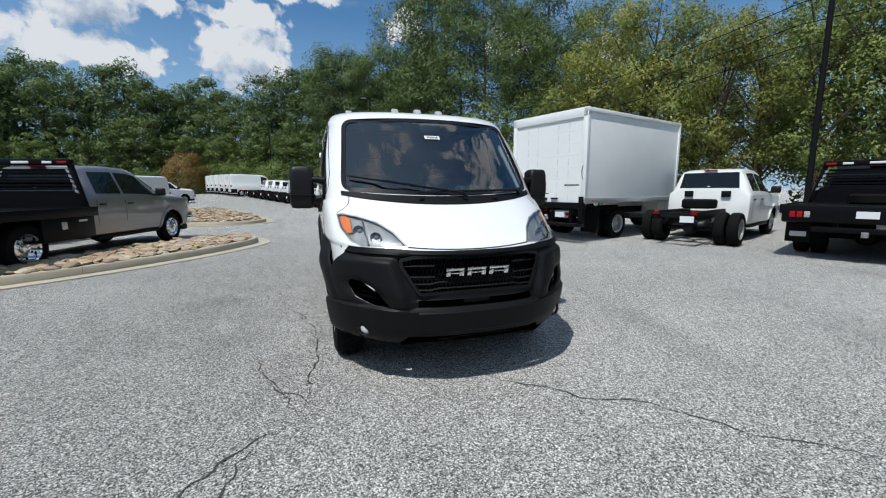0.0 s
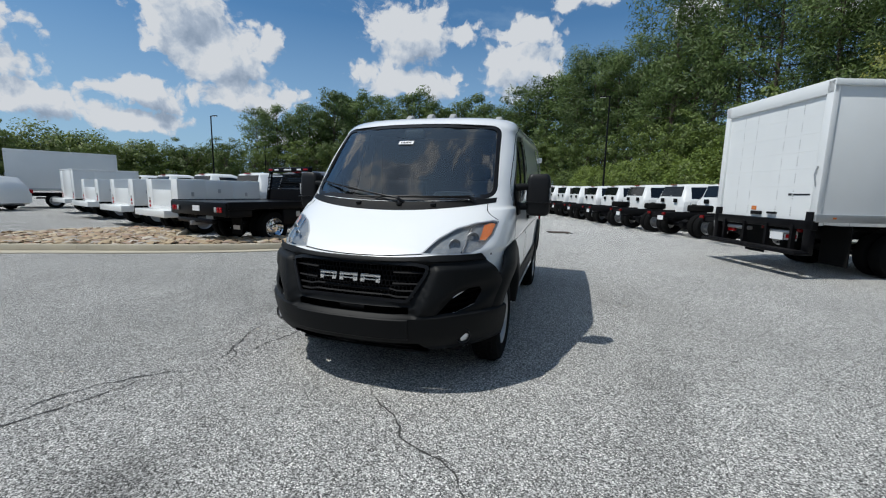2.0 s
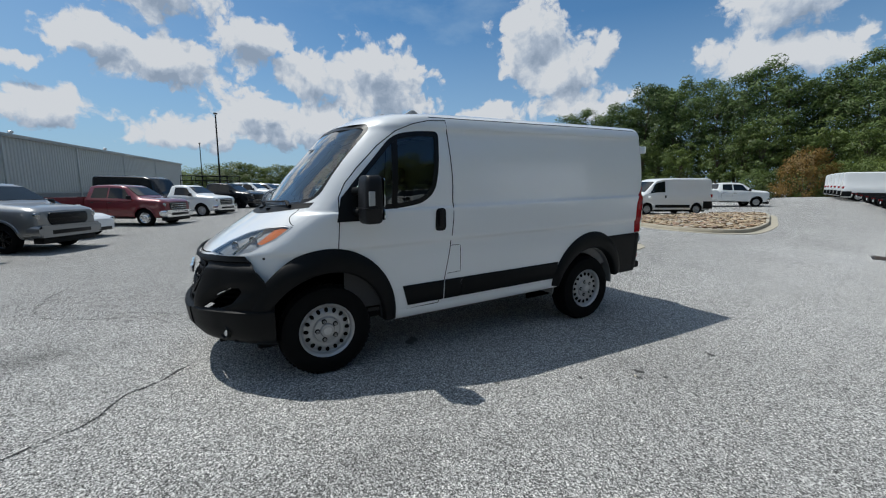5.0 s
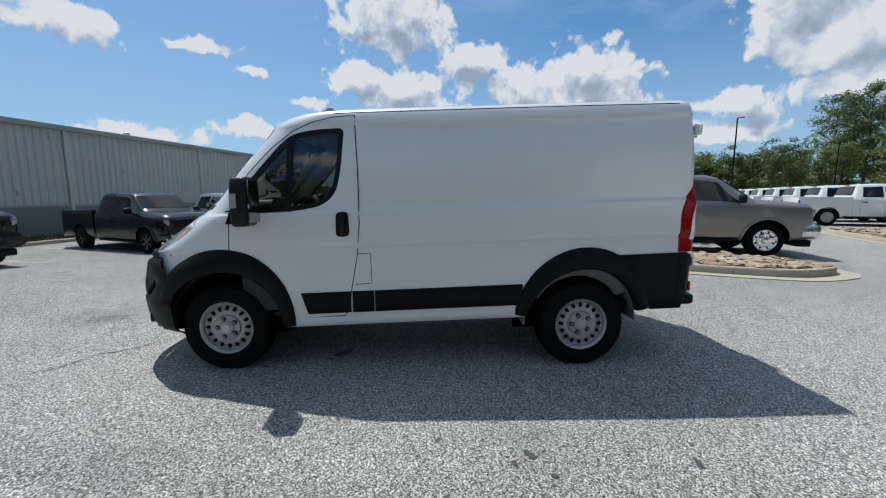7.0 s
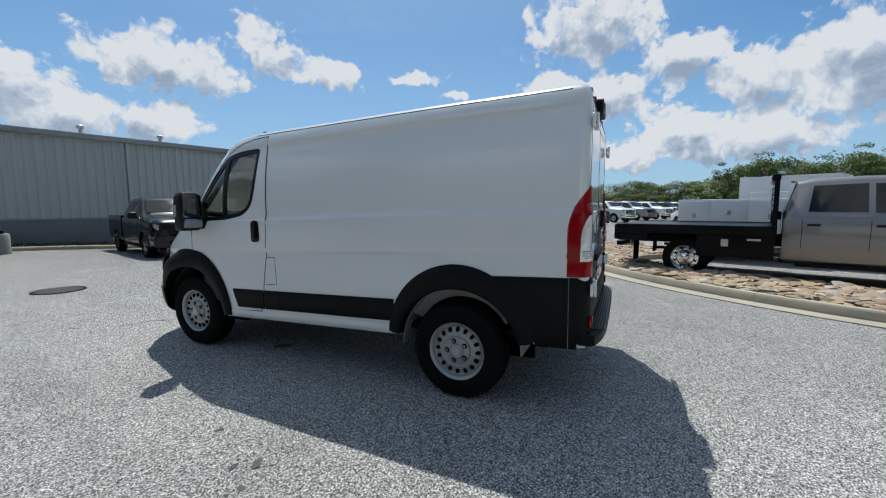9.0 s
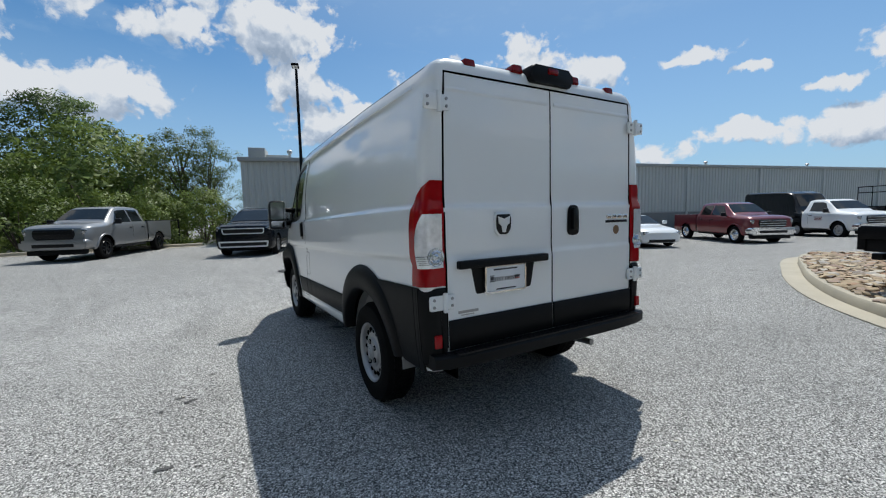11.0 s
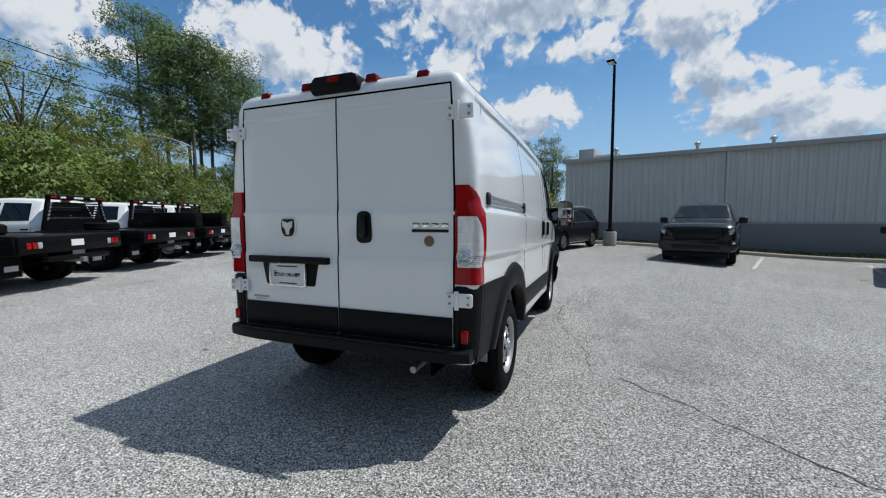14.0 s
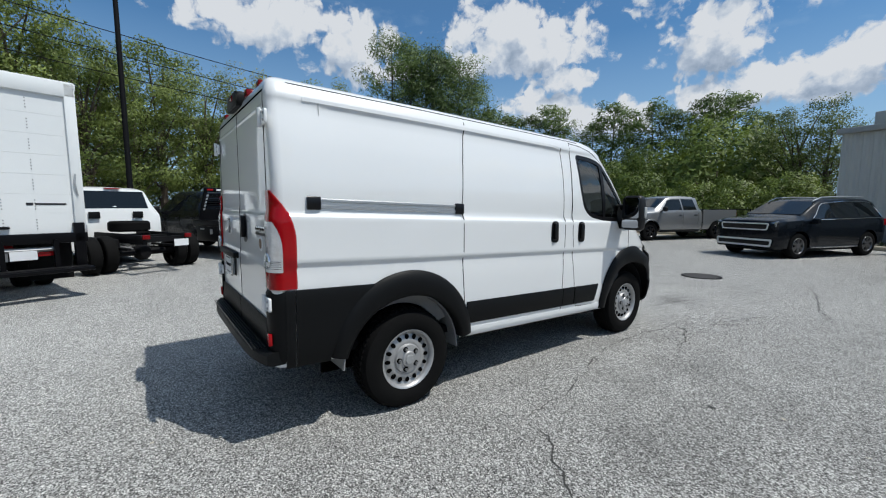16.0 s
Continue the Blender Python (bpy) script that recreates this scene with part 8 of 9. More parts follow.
def place_vehicles():
    # grey crew cab flatbed beside the near island
    tr, back = truck_cab("flatbed_truck", "grey crew-cab flatbed truck with black steel bed beside rock island", "grey_paint", 4.35, 0.41, "chrome", dual=True, mats="chrome")
    flatbed(tr, back, -3.75, False)
    chassis(tr, back, -3.6, 0.41, False)
    tr.matrix_basis = by_front_axle(-5.8, 9.72, -14)
    # box truck
    tr, back = truck_cab("box_truck", "white box truck with roll-up door in the parked row", "white_fleet", 4.6, 0.42, "chrome", single=True, dual=True)
    box_body(tr, -4.55, 0.15)
    chassis(tr, back, -4.0, 0.42, False)
    f = Vector((0.956, 0.292))
    tr.matrix_basis = stand(5.165 + f.x * 4.55, 6.50 + f.y * 4.55, -73.0)
    # white crew-cab chassis next to it
    tr, back = truck_cab("chassis_cab_truck", "white crew-cab chassis truck with bare black frame and spare tyre", "white_fleet", 4.0, 0.41, "chrome", dual=True, group="parked chassis trucks")
    chassis(tr, back, -3.25, 0.41)
    c_white = tr
    tr.matrix_basis = stand(8.35 + 0.92 * 2.1, 4.55 + 0.40 * 2.1, -66.5)
    # black flatbeds in the same row
    beds = []
    for (x, y, yaw), paint in zip(((9.75, 1.65, -66), (11.2, -1.35, -65), (12.7, -4.3, -64)), ("black_paint", "white_fleet", "white_fleet")):
        tr, back = truck_cab("flatbed_truck", "%s crew-cab truck with black steel flatbed and headache rack" % ("black" if paint == "black_paint" else "white"), paint, 4.2, 0.41, "chrome", dual=True, group="parked flatbed trucks")
        flatbed(tr, back, -3.6)
        chassis(tr, back, -3.4, 0.41, False)
        fx, fy = -math.sin(radians(yaw)), math.cos(radians(yaw))
        if x > 12:
            for sx in (1, -1):
                part("deck_tool_box", boxm(min(sx * 0.72, sx * 1.18), max(sx * 0.72, sx * 1.18), -3.3, back - 0.35, 1.06, 1.58, 0.02), "black_bed", tr, "tall black tool box on the deck")
        tr.matrix_basis = stand(x + fx * 2.3, y + fy * 2.3, yaw)
        beds.append(tr)
    copy_thing(beds[1], stand(14.3 + 2.1, -7.0 + 0.9, -64))
    # long row of white chassis cabs
    pts, x, y = [], 6.65, 11.05
    for k in range(16):
        pts.append((x, y))
        s = 0.43 if k < 3 else 0.353
        x, y = x - s * 2.55, y + math.sqrt(1 - s * s) * 2.55
    for k, (x, y) in enumerate(pts):
        yaw = -66.5 if k < 2 else -70
        fx, fy = -math.sin(radians(yaw)), math.cos(radians(yaw))
        m = stand(x + fx * 2.1, y + fy * 2.1, yaw)
        if k < 4:
            copy_thing(c_white, m)
        elif k == 4:
            c_far, back = truck_cab("chassis_cab_truck", "white crew-cab chassis truck far along the parked row", "white_fleet", 4.0, 0.41, "chrome", dual=True, group="parked chassis trucks", lite=True)
            chassis(c_far, back, -3.25, 0.41, False)
            c_far.matrix_basis = m
        else:
            copy_thing(c_far, m)
    # white vans beyond the end of the row
    v = white_van("tall white cargo van parked at the far end of the row", 0.28, "far white vans")
    x, y = pts[-1][0] - 2.6, pts[-1][1] + 3.6
    v.matrix_basis = stand(x + 2.5, y + 0.9, -72)
    for k in range(1, 6):
        copy_thing(v, stand(x + 2.5 - 1.05 * k, y + 0.9 + 2.6 * k, -72))
    # van and pickup beyond the far island
    v2 = white_van("white cargo van with black side mouldings beyond the rock island", 0.0)
    v2.matrix_basis = stand(-11.7, 24.3, 160)
    tr, back = truck_cab("pickup_truck", "white crew-cab pickup beside the parked cargo van", "white_fleet", 3.75, 0.40, "chrome", lite=True)
    pickup_bed(tr, "white_fleet", back, -2.95, 0.40, 3.75)
    tr.matrix_basis = by_front_axle(-12.5, 38.0, -40)
    w_pick = tr
    # vehicles along the building
    tr, back = truck_cab("pickup_truck", "glossy black crew-cab pickup parked facing the lot", "black_paint", 3.75, 0.42, "black", mats="black_paint")
    pickup_bed(tr, "black_paint", back, -2.95, 0.42, 3.75)
    tr.matrix_basis = by_front_axle(-4.65, -9.0, -16.5)
    b_pick = tr
    copy = copy_thing(tr, by_front_axle(-9.35, -6.75, -26))
    tagged(copy, label="black crew-cab pickup with small red front board by the verge")
    part("plate", boxm(-0.15, 0.15, 2.985, 2.995, 0.50, 0.62), "red_dark", copy, "dark red front board")
    tr, back = truck_cab("pickup_truck", "silver crew-cab pickup with black grille parked by the building", "silver_paint", 3.75, 0.41, "black", mats="black_paint")
    pickup_bed(tr, "silver_paint", back, -2.95, 0.41, 3.75)
    tr.matrix_basis = by_front_axle(-12.3, -5.35, -30)
    s_pick = tr
    cp = copy_thing(tr, by_front_axle(6.12, -13.53, -20.5))
    tagged(cp, label="silver crew-cab pickup parked before the hedge and fence")
    tr, back = truck_cab("pickup_truck", "dark red crew-cab pickup with chrome trim parked by the building", "red_paint", 3.75, 0.41, "chrome", mats="chrome")
    pickup_bed(tr, "red_paint", back, -2.95, 0.41, 3.75)
    tr.matrix_basis = by_front_axle(-20.4, -3.1, -30)
    s = car("sedan", "white sedan with black glass roof parked by the building", "car", "white", SEDAN, [(0.0, 0.85, 0.1, -0.5), (-0.95, -0.08, 0.35, 0.08)], 0.33, (1.43, -1.45), "alloy", False, (0.92, 0.14, 0.70, 0.52), (-1.2, -1.8, 0.52, 0.60), grille="car")
    s.matrix_basis = stand(-16.3, -6.5, -28)
    s = car("suv", "dark blue-black three-row suv with bright grille frame", "suv", "navy_paint", SUV, [(0.12, 1.02, 0.08, -0.48), (-0.95, 0.04, 0.0, 0.0), (-1.93, -1.04, 0.10, 0.0)], 0.37, (1.47, -1.43), "alloy", True, (1.22, 0.47, 0.78, 0.66), (-2.04, -2.15, 0.62, 0.66), grille="suv")
    s.matrix_basis = stand(0.04, -12.12, -21)
    s = car("minivan", "white minivan with dark windows across the lot", "minivan", "white_fleet", MINIVAN, [(0.35, 1.5, 0.1, -0.75), (-1.0, 0.28, 0.0, 0.05), (-2.15, -1.08, 0.1, 0.0)], 0.35, (1.55, -1.5), "alloy", False, (1.55, 0.62, 0.78, 0.66), grille="car")
    s.matrix_basis = stand(-27.7, 8.8, 112)
    # white chassis truck, dark van and others farther along the building
    tr, back = truck_cab("chassis_cab_truck", "white single-cab truck with door lettering bars by the building", "white_fleet", 4.2, 0.41, "chrome", single=True, dual=True)
    chassis(tr, back, -3.4, 0.41, False)
    for sx in (1, -1):
        for z, w in ((1.02, 0.5), (0.95, 0.4), (0.88, 0.45)):
            part("door_mark", boxm(min(sx * 1.005, sx * 1.016), max(sx * 1.005, sx * 1.016), 0.75 - w / 2, 0.75 + w / 2, z, z + 0.035), "red_dark", tr)
    tr.matrix_basis = by_front_axle(-25.5, -0.8, -34)
    dv = white_van("black tall passenger van parked by the building", 0.25)
    dv.name = "parked_van"
    black_copy(dv)
    dv.matrix_basis = stand(-28.2, -4.3, -34)
    cp = copy_thing(b_pick, by_front_axle(-31.0, 1.6, -34))
    tagged(cp, label="black crew-cab pickup with ladder rack farther along the building")
    rack = thing_part("ladder_rack", cp, "black steel ladder rack")
    for x in (-0.85, 0.85):
        for z in (2.15, 2.5):
            part("rack_rail", tubem([(x, -2.8, z), (x, 0.9, z)], 0.03, 6), "frame_black", rack)
        for y in (-2.8, -1.9, -1.0, -0.1, 0.9):
            part("rack_post", tubem([(x, y, 1.3 if y < -1.2 else 1.95), (x, y, 2.5)], 0.025, 6), "frame_black", rack)
    copy_thing(w_pick, by_front_axle(-36.5, 3.6, -34))
    copy_thing(s_pick, by_front_axle(-42, 5.5, -34))
    copy_thing(w_pick, by_front_axle(-47, 7.5, -34))
    for k in range(6):
        copy_thing((b_pick, s_pick, w_pick)[k % 3], by_front_axle(-52 - 4.2 * k, 9.5 + 1.8 * k, -34))
    # service trucks beyond the grey flatbed
    tr, back = truck_cab("service_truck", "white service truck with steel side lockers", "white_fleet", 4.1, 0.40, "chrome", single=True, dual=True, lite=True, group="white service trucks")
    service_body(tr, back, -2.9)
    chassis(tr, back, -2.7, 0.40, False)
    tr.matrix_basis = stand(-9.4, 8.5, -18)
    svc = tr
    for x, y in ((-12.75, 9.65), (-16.7, 11.1)):
        copy_thing(svc, stand(x, y, -18))
    tr, back = truck_cab("service_truck", "white service truck with tall enclosed body", "white_fleet", 4.1, 0.40, "chrome", single=True, dual=True)
    service_body(tr, back, -3.0, True)
    chassis(tr, back, -2.8, 0.40, False)
    tr.matrix_basis = stand(-20.8, 12.8, -18)
    tr, back = truck_cab("box_truck", "white box truck with closed body across the lot", "white_fleet", 4.6, 0.42, "chrome", single=True, dual=True)
    box_body(tr, -4.55, 0.2, 1.2, 1.0, 3.2)
    chassis(tr, back, -4.0, 0.42, False)
    tr.matrix_basis = stand(-26.5, 15.15, -28)
    # rows of white trucks behind them
    for k in range(10):
        copy_thing(w_pick, stand(-14.5 - 3.1 * k, 22.5 + 1.4 * k, -22))
    for k in range(9):
        copy_thing(svc if k % 2 else w_pick, stand(-18 - 3.3 * k, 33 + 1.3 * k, -22))


def black_copy(v):
    """Repaints the white parts of a van black."""
    for o in v.children_recursive:
        if o.type == "MESH" and o.data.materials and o.data.materials[0] == M["white_fleet"]:
            o.data.materials[0] = M["black_paint"]


M["alloy"] = material("dark_machined_alloy", (0.22, 0.22, 0.225), 0.3, 0.85, 0.1)
place_vehicles()

# ---- trees ----
class Crown:
    """Foliage as many small leaves, each shaded with the roundness of the clump that it sits in."""

    def __init__(self):
        self.pts, self.nrm = [], []

    def clump(self, rnd, centre, spread, count, size, flat=1.0, wide=0.58, out=(0, 0, 0)):
        """A loose clump of leaves about a centre; out is the way that its part of the crown faces."""
        out = Vector(out)
        for _ in range(count):
            d = Vector((rnd.gauss(0, 1), rnd.gauss(0, 1), rnd.gauss(0, 1)))
            d *= min(1.0, 1.7 / d.length)
            p = centre + Vector((d.x, d.y, d.z * flat)) * spread
            round_n = (d * 0.55 + out * 0.7 + Vector((0, 0, 0.45))).normalized()
            n = (round_n + Vector((rnd.uniform(-1, 1), rnd.uniform(-1, 1), rnd.uniform(-1, 1))) * 0.85).normalized()
            a = n.cross(Vector((rnd.uniform(-1, 1), rnd.uniform(-1, 1), rnd.uniform(-1, 1)))).normalized()
            b = n.cross(a)
            s = size * rnd.uniform(0.6, 1.35)
            self.pts += [p - a * s - b * s * wide, p - a * s * 0.6 + b * s * wide, p + a * s]
            k = (round_n * 0.75 + n * 0.45).normalized()
            self.nrm += [k, k, k]

    def link(self, parent, mat):
        me = bpy.data.meshes.new("crown")
        k = len(self.pts)
        faces = [(i, i + 2, i + 1) if (self.pts[i + 1] - self.pts[i]).cross(self.pts[i + 2] - self.pts[i]).dot(self.nrm[i]) < 0 else (i, i + 1, i + 2) for i in range(0, k, 3)]
        me.from_pydata(self.pts, [], faces)
        me.materials.append(M[mat])
        me.polygons.foreach_set("use_smooth", [True] * len(me.polygons))
        me.normals_split_custom_set_from_vertices(self.nrm)
        ob = new("crown", me)
        ob.parent = parent
        return ob


def pine_tree(seed, h, size=0.17, per=92, low=0.40, limbs=30, pads=3, label="tall pine with bare lower trunk and dark crown"):
    rnd = random.Random(seed)
    t = thing("pine_tree", label, "tree", group="pine wood")
    bm = bmesh.new()
    lean = Vector((rnd.uniform(-0.03, 0.03), rnd.uniform(-0.03, 0.03), 1))
    r0 = h * 0.010 + 0.05
    n = 8
    tube(bm, [lean * (h * k / n) + Vector((math.sin(k * 1.3 + seed) * 0.08, math.cos(k * 1.7 + seed) * 0.08, 0)) for k in range(n + 1)], [r0 * (1.25 if k == 0 else 1 - 0.88 * k / n) for k in range(n + 1)], 7)
    crown = Crown()
    base = low + rnd.uniform(-0.05, 0.06)
    for k in range(limbs):
        u = (k + rnd.uniform(0, 1)) / limbs
        f = base + (0.97 - base) * u
        reach = h * 0.185 * (0.35 + 0.65 * math.sin(math.pi * (0.22 + 0.70 * u))) * rnd.uniform(0.5, 1.2)
        a = k * 2.4 + rnd.uniform(-0.6, 0.6)
        way = Vector((math.cos(a), math.sin(a), 0))
        p0 = lean * (h * f)
        tip = p0 + (way + Vector((0, 0, rnd.uniform(0.1, 0.55)))) * reach
        tube(bm, [p0, (p0 + tip) / 2 - Vector((0, 0, 0.15)), tip], [r0 * 0.30 * (1 - f) + 0.03, r0 * 0.18 * (1 - f) + 0.02, 0.012], 4, caps=False)
        for q in range(pads):
            w = (q + 1) / pads
            side = Vector((-way.y, way.x, 0)) * rnd.uniform(-0.34, 0.34) * reach
            pad = p0 + (tip - p0) * (0.38 + 0.66 * w) + side + Vector((0, 0, rnd.uniform(0.0, 0.45)))
            crown.clump(rnd, pad, h * rnd.uniform(0.027, 0.042), per, size, 0.85, 0.30, way * 0.7)
    crown.clump(rnd, lean * h * 0.985, h * 0.030, per * 2, size, 0.8, 0.30)
    part("trunk", bm, "bark", t)
    crown.link(t, "pine")
    return t


def broad_tree(seed, h, mat="leaf", low=0.25, spread=0.34, size=0.085, clumps=190, per=92, label="leafy broad-crowned tree with dense green foliage"):
    rnd = random.Random(seed)
    t = thing("broadleaf_tree", label, "tree", group="broadleaf wood")
    bm = bmesh.new()
    r0 = h * 0.013 + 0.05
    tube(bm, [(0, 0, 0), (0.1, 0.05, h * 0.2), (rnd.uniform(-0.4, 0.4), rnd.uniform(-0.4, 0.4), h * 0.55), (rnd.uniform(-0.6, 0.6), rnd.uniform(-0.6, 0.6), h * 0.88)], [r0 * 1.3, r0, r0 * 0.6, 0.03], 7)
    crown = Crown()
    R = h * spread
    lobes = []
    for k in range(17):
        u = (k + 0.5) / 17
        f = low + 0.12 + (0.86 - low) * u
        w = R * (0.35 + 0.6 * math.sin(math.pi * (0.12 + 0.80 * u)) ** 0.8) * rnd.uniform(0.35, 0.95)
        a = k * 2.4 + rnd.uniform(-0.5, 0.5)
        lobes.append((Vector((math.cos(a) * w, math.sin(a) * w, h * f)), R * rnd.uniform(0.26, 0.46)))
    for c, r in lobes:
        p0 = Vector((0, 0, max(h * 0.15, c.z * 0.60)))
        tube(bm, [p0, (p0 + c) / 2 + Vector((0, 0, 0.2)), c], [r0 * 0.45, r0 * 0.28, 0.02], 5, caps=False)
    for k in range(clumps):
        c, r = lobes[k % len(lobes)]
        d = Vector((rnd.gauss(0, 1), rnd.gauss(0, 1), rnd.gauss(0, 1) * 0.9)).normalized()
        p = c + d * r * rnd.uniform(0.50, 1.12)
        if p.z < h * low * 0.6:
            p.z = h * low * rnd.uniform(0.5, 1.1)
        out = (d + Vector((c.x, c.y, 0)) / R * 0.6)
        crown.clump(rnd, p, R * 0.075 + 0.10, per, size, 0.7, 0.58, out)
    part("trunk", bm, "bark", t)
    crown.link(t, mat)
    return t


def hedge_bush(seed, h, mat="bush", label="dense bright green bush at the lot edge"):
    rnd = random.Random(seed)
    t = thing("bush", label, "bush", group="boundary bushes")
    bm = bmesh.new()
    crown = Crown()
    for k in range(7):
        a = rnd.uniform(0, 6.28)
        tube(bm, [(0, 0, 0), (math.cos(a) * h * 0.25, math.sin(a) * h * 0.25, h * 0.6)], [0.05, 0.015], 4, caps=False)
    for k in range(110):
        a, f = rnd.uniform(0, 6.28), rnd.uniform(0.04, 1.0)
        r = h * 0.62 * math.sqrt(max(0.05, 1 - (f * 0.97) ** 2.4)) * rnd.uniform(0.70, 1.12)
        crown.clump(rnd, Vector((math.cos(a) * r, math.sin(a) * r, h * f * rnd.uniform(0.9, 1.1))), 0.14 + 0.045 * h, 75, 0.085, 0.8, 0.58, (math.cos(a), math.sin(a), f))
    part("stem", bm, "bark", t)
    crown.link(t, mat)
    return t


def plant():
    rnd = random.Random(11)
    pines = [pine_tree(s, 20) for s in (1, 2, 3)]
    far_pines = [pine_tree(s, 20, 0.30, 62, 0.16, 34, 2, "tall dark pine in the far wood") for s in (4, 5, 6)]
    broads = [broad_tree(21, 13, low=0.12), broad_tree(23, 13, "leaf", 0.06)]
    yellow = [broad_tree(s, 13, "leaf_yellow", 0.08, 0.35, label="broad-crowned tree with yellowing leaves") for s in (22, 24)]
    scrub = [broad_tree(s, 13, "leaf_deep", 0.02, 0.40, 0.20, 120, 46, "dark leafy understory tree in the wood") for s in (25, 26)]
    bushes = [hedge_bush(31, 4.0), hedge_bush(32, 4.0)]
    # added dark-leaved bushes stand in for the shade under the wood
    shade = hedge_bush(33, 4.0, "leaf_deep", "dark shaded bush at the foot of the wood")
    autumn = hedge_bush(41, 4.0, "leaf_autumn", "round dense tree turning orange brown")
    used = set()

    def put(src, x, y, s, sz=1.0):
        m = pose(x, y, ground_z(x, y) - 0.1, 0, 0, rnd.uniform(0, 360)) @ Matrix.Diagonal((s, s, s * sz, 1))
        if src in used:
            made = copy_thing(src, m)
            made.matrix_basis = m
        else:
            src.matrix_basis = m
            used.add(src)

    def arc(srcs, tall, az0, az1, d0, d1, n, h0, h1, rows=1, gap=6.0, wide=1.0):
        """Trees along a bearing sweep seen from the lot's middle; tall is the pattern's own height."""
        for r in range(rows):
            for k in range(n):
                f = (k + 0.5 * (r % 2) + rnd.uniform(-0.25, 0.25)) / max(1, n - 1)
                a, d = radians(az0 + (az1 - az0) * f), d0 + (d1 - d0) * f + r * gap + rnd.uniform(-0.2, 0.2) * gap
                s = (h0 + (h1 - h0) * f) * rnd.uniform(0.84, 1.10) / tall
                put(srcs[rnd.randrange(len(srcs))], -math.sin(a) * d, 2 + math.cos(a) * d, s * wide, 1 / wide)
    # far wood across the back
    arc(far_pines, 20, 43, 33, 95, 95, 6, 16.5, 21.5, 2, 7, 1.1)
    arc(far_pines, 20, 32, 13, 95, 93, 10, 22.5, 22.5, 2, 7, 1.1)
    arc(scrub, 13, 47, 12, 88, 86, 14, 10, 12)
    arc(far_pines, 20, 12, 0, 86, 71, 7, 18, 20.5, 2, 6, 1.1)
    arc(scrub, 13, 12, 0, 79, 63, 7, 9, 10)
    # nearer wood behind the long row
    arc(far_pines + pines, 20, -1, -16, 66, 51, 8, 20.5, 20.5, 2, 5)
    arc(scrub, 13, -1, -18, 61, 43, 9, 9, 9)
    arc(pines, 20, -14, -34, 49, 39, 8, 24, 21.5, 1, 5)
    arc(pines, 20, -32, -43, 38, 34, 5, 18.5, 15.5, 1, 5, 1.1)
    arc(scrub, 13, -18, -46, 41, 28, 9, 9, 7.5)
    arc(bushes, 4, -4, -22, 52, 33, 9, 4.4, 4.8)
    arc(bushes, 4, -23, -47, 32, 21.5, 9, 5.0, 4.8)
    # broadleaf belt behind the flatbeds
    arc(yellow, 13, -42, -51, 29, 27, 3, 13, 12.5)
    arc(yellow + broads, 13, -54, -84, 26, 26, 7, 12, 11)
    arc(broads + scrub, 13, -48, -84, 33, 33, 6, 11.5, 12.5)
    arc(yellow + broads, 13, -86, -106, 27, 30, 4, 11, 10.5)
    arc(yellow + scrub, 13, -109, -119, 32, 33, 4, 7, 6.5)
    arc(scrub, 13, -84, -112, 35, 36, 5, 9.5, 9)
    arc(bushes, 4, -100, -118, 26, 27, 4, 5, 4.5)
    arc(pines, 20, -120, -131, 45, 47, 7, 19, 18, 1, 5, 1.05)
    arc([shade], 4, 21, 9, 76, 72, 7, 4.2, 4.4)
    arc([shade], 4, 8, -5, 66, 56, 7, 4.2, 4.2)
    arc([shade], 4, -8, -21, 50, 38, 5, 4.0, 4.0)
    put(autumn, -20.0, 70.6, 1.35, 1.15)
    # low distant trees on the open side
    arc(bushes, 4, 47, 62, 112, 116, 8, 9.5, 11, 1, 8, 1.15)
    arc(bushes, 4, 64, 76, 116, 120, 6, 11.5, 11, 1, 8, 1.1)
    arc(scrub, 13, 48, 78, 108, 112, 9, 10, 12, 1, 8, 1.2)
    arc(bushes, 4, 78, 108, 122, 130, 13, 8, 5.5, 1, 8, 1.7)
    # behind the fence
    arc(bushes, 4, -124, -152, 25.5, 24.5, 5, 3.4, 3.0)
    arc(bushes, 4, -158, -174, 24, 23.5, 4, 3.2, 3.0)
    arc(far_pines, 20, -134, -168, 48, 45, 13, 13.0, 11.5, 1, 5, 1.2)
    arc(bushes, 4, -133, -169, 35, 34, 10, 5.4, 4.8)
    arc(scrub, 13, -128, -170, 42, 40, 13, 6.2, 6.2)
    put(bushes[0], 7.6, -27.4, 1.85, 0.95)
    put(bushes[1], 12.2, -26.6, 1.25)
    put(bushes[1], 15.6, -25.0, 1.0)
    put(scrub[0], 10.4, -31.0, 0.62, 0.9)
    put(broads[1], 3.2, -25.2, 0.56)
    put(broads[0], 1.6, -24.0, 0.48)
    # between the flatbeds and the tall pines
    put(yellow[0], 25.8, -12.3, 0.52)
    arc(scrub, 13, -116, -134, 38, 40, 7, 6.2, 6.2)


plant()

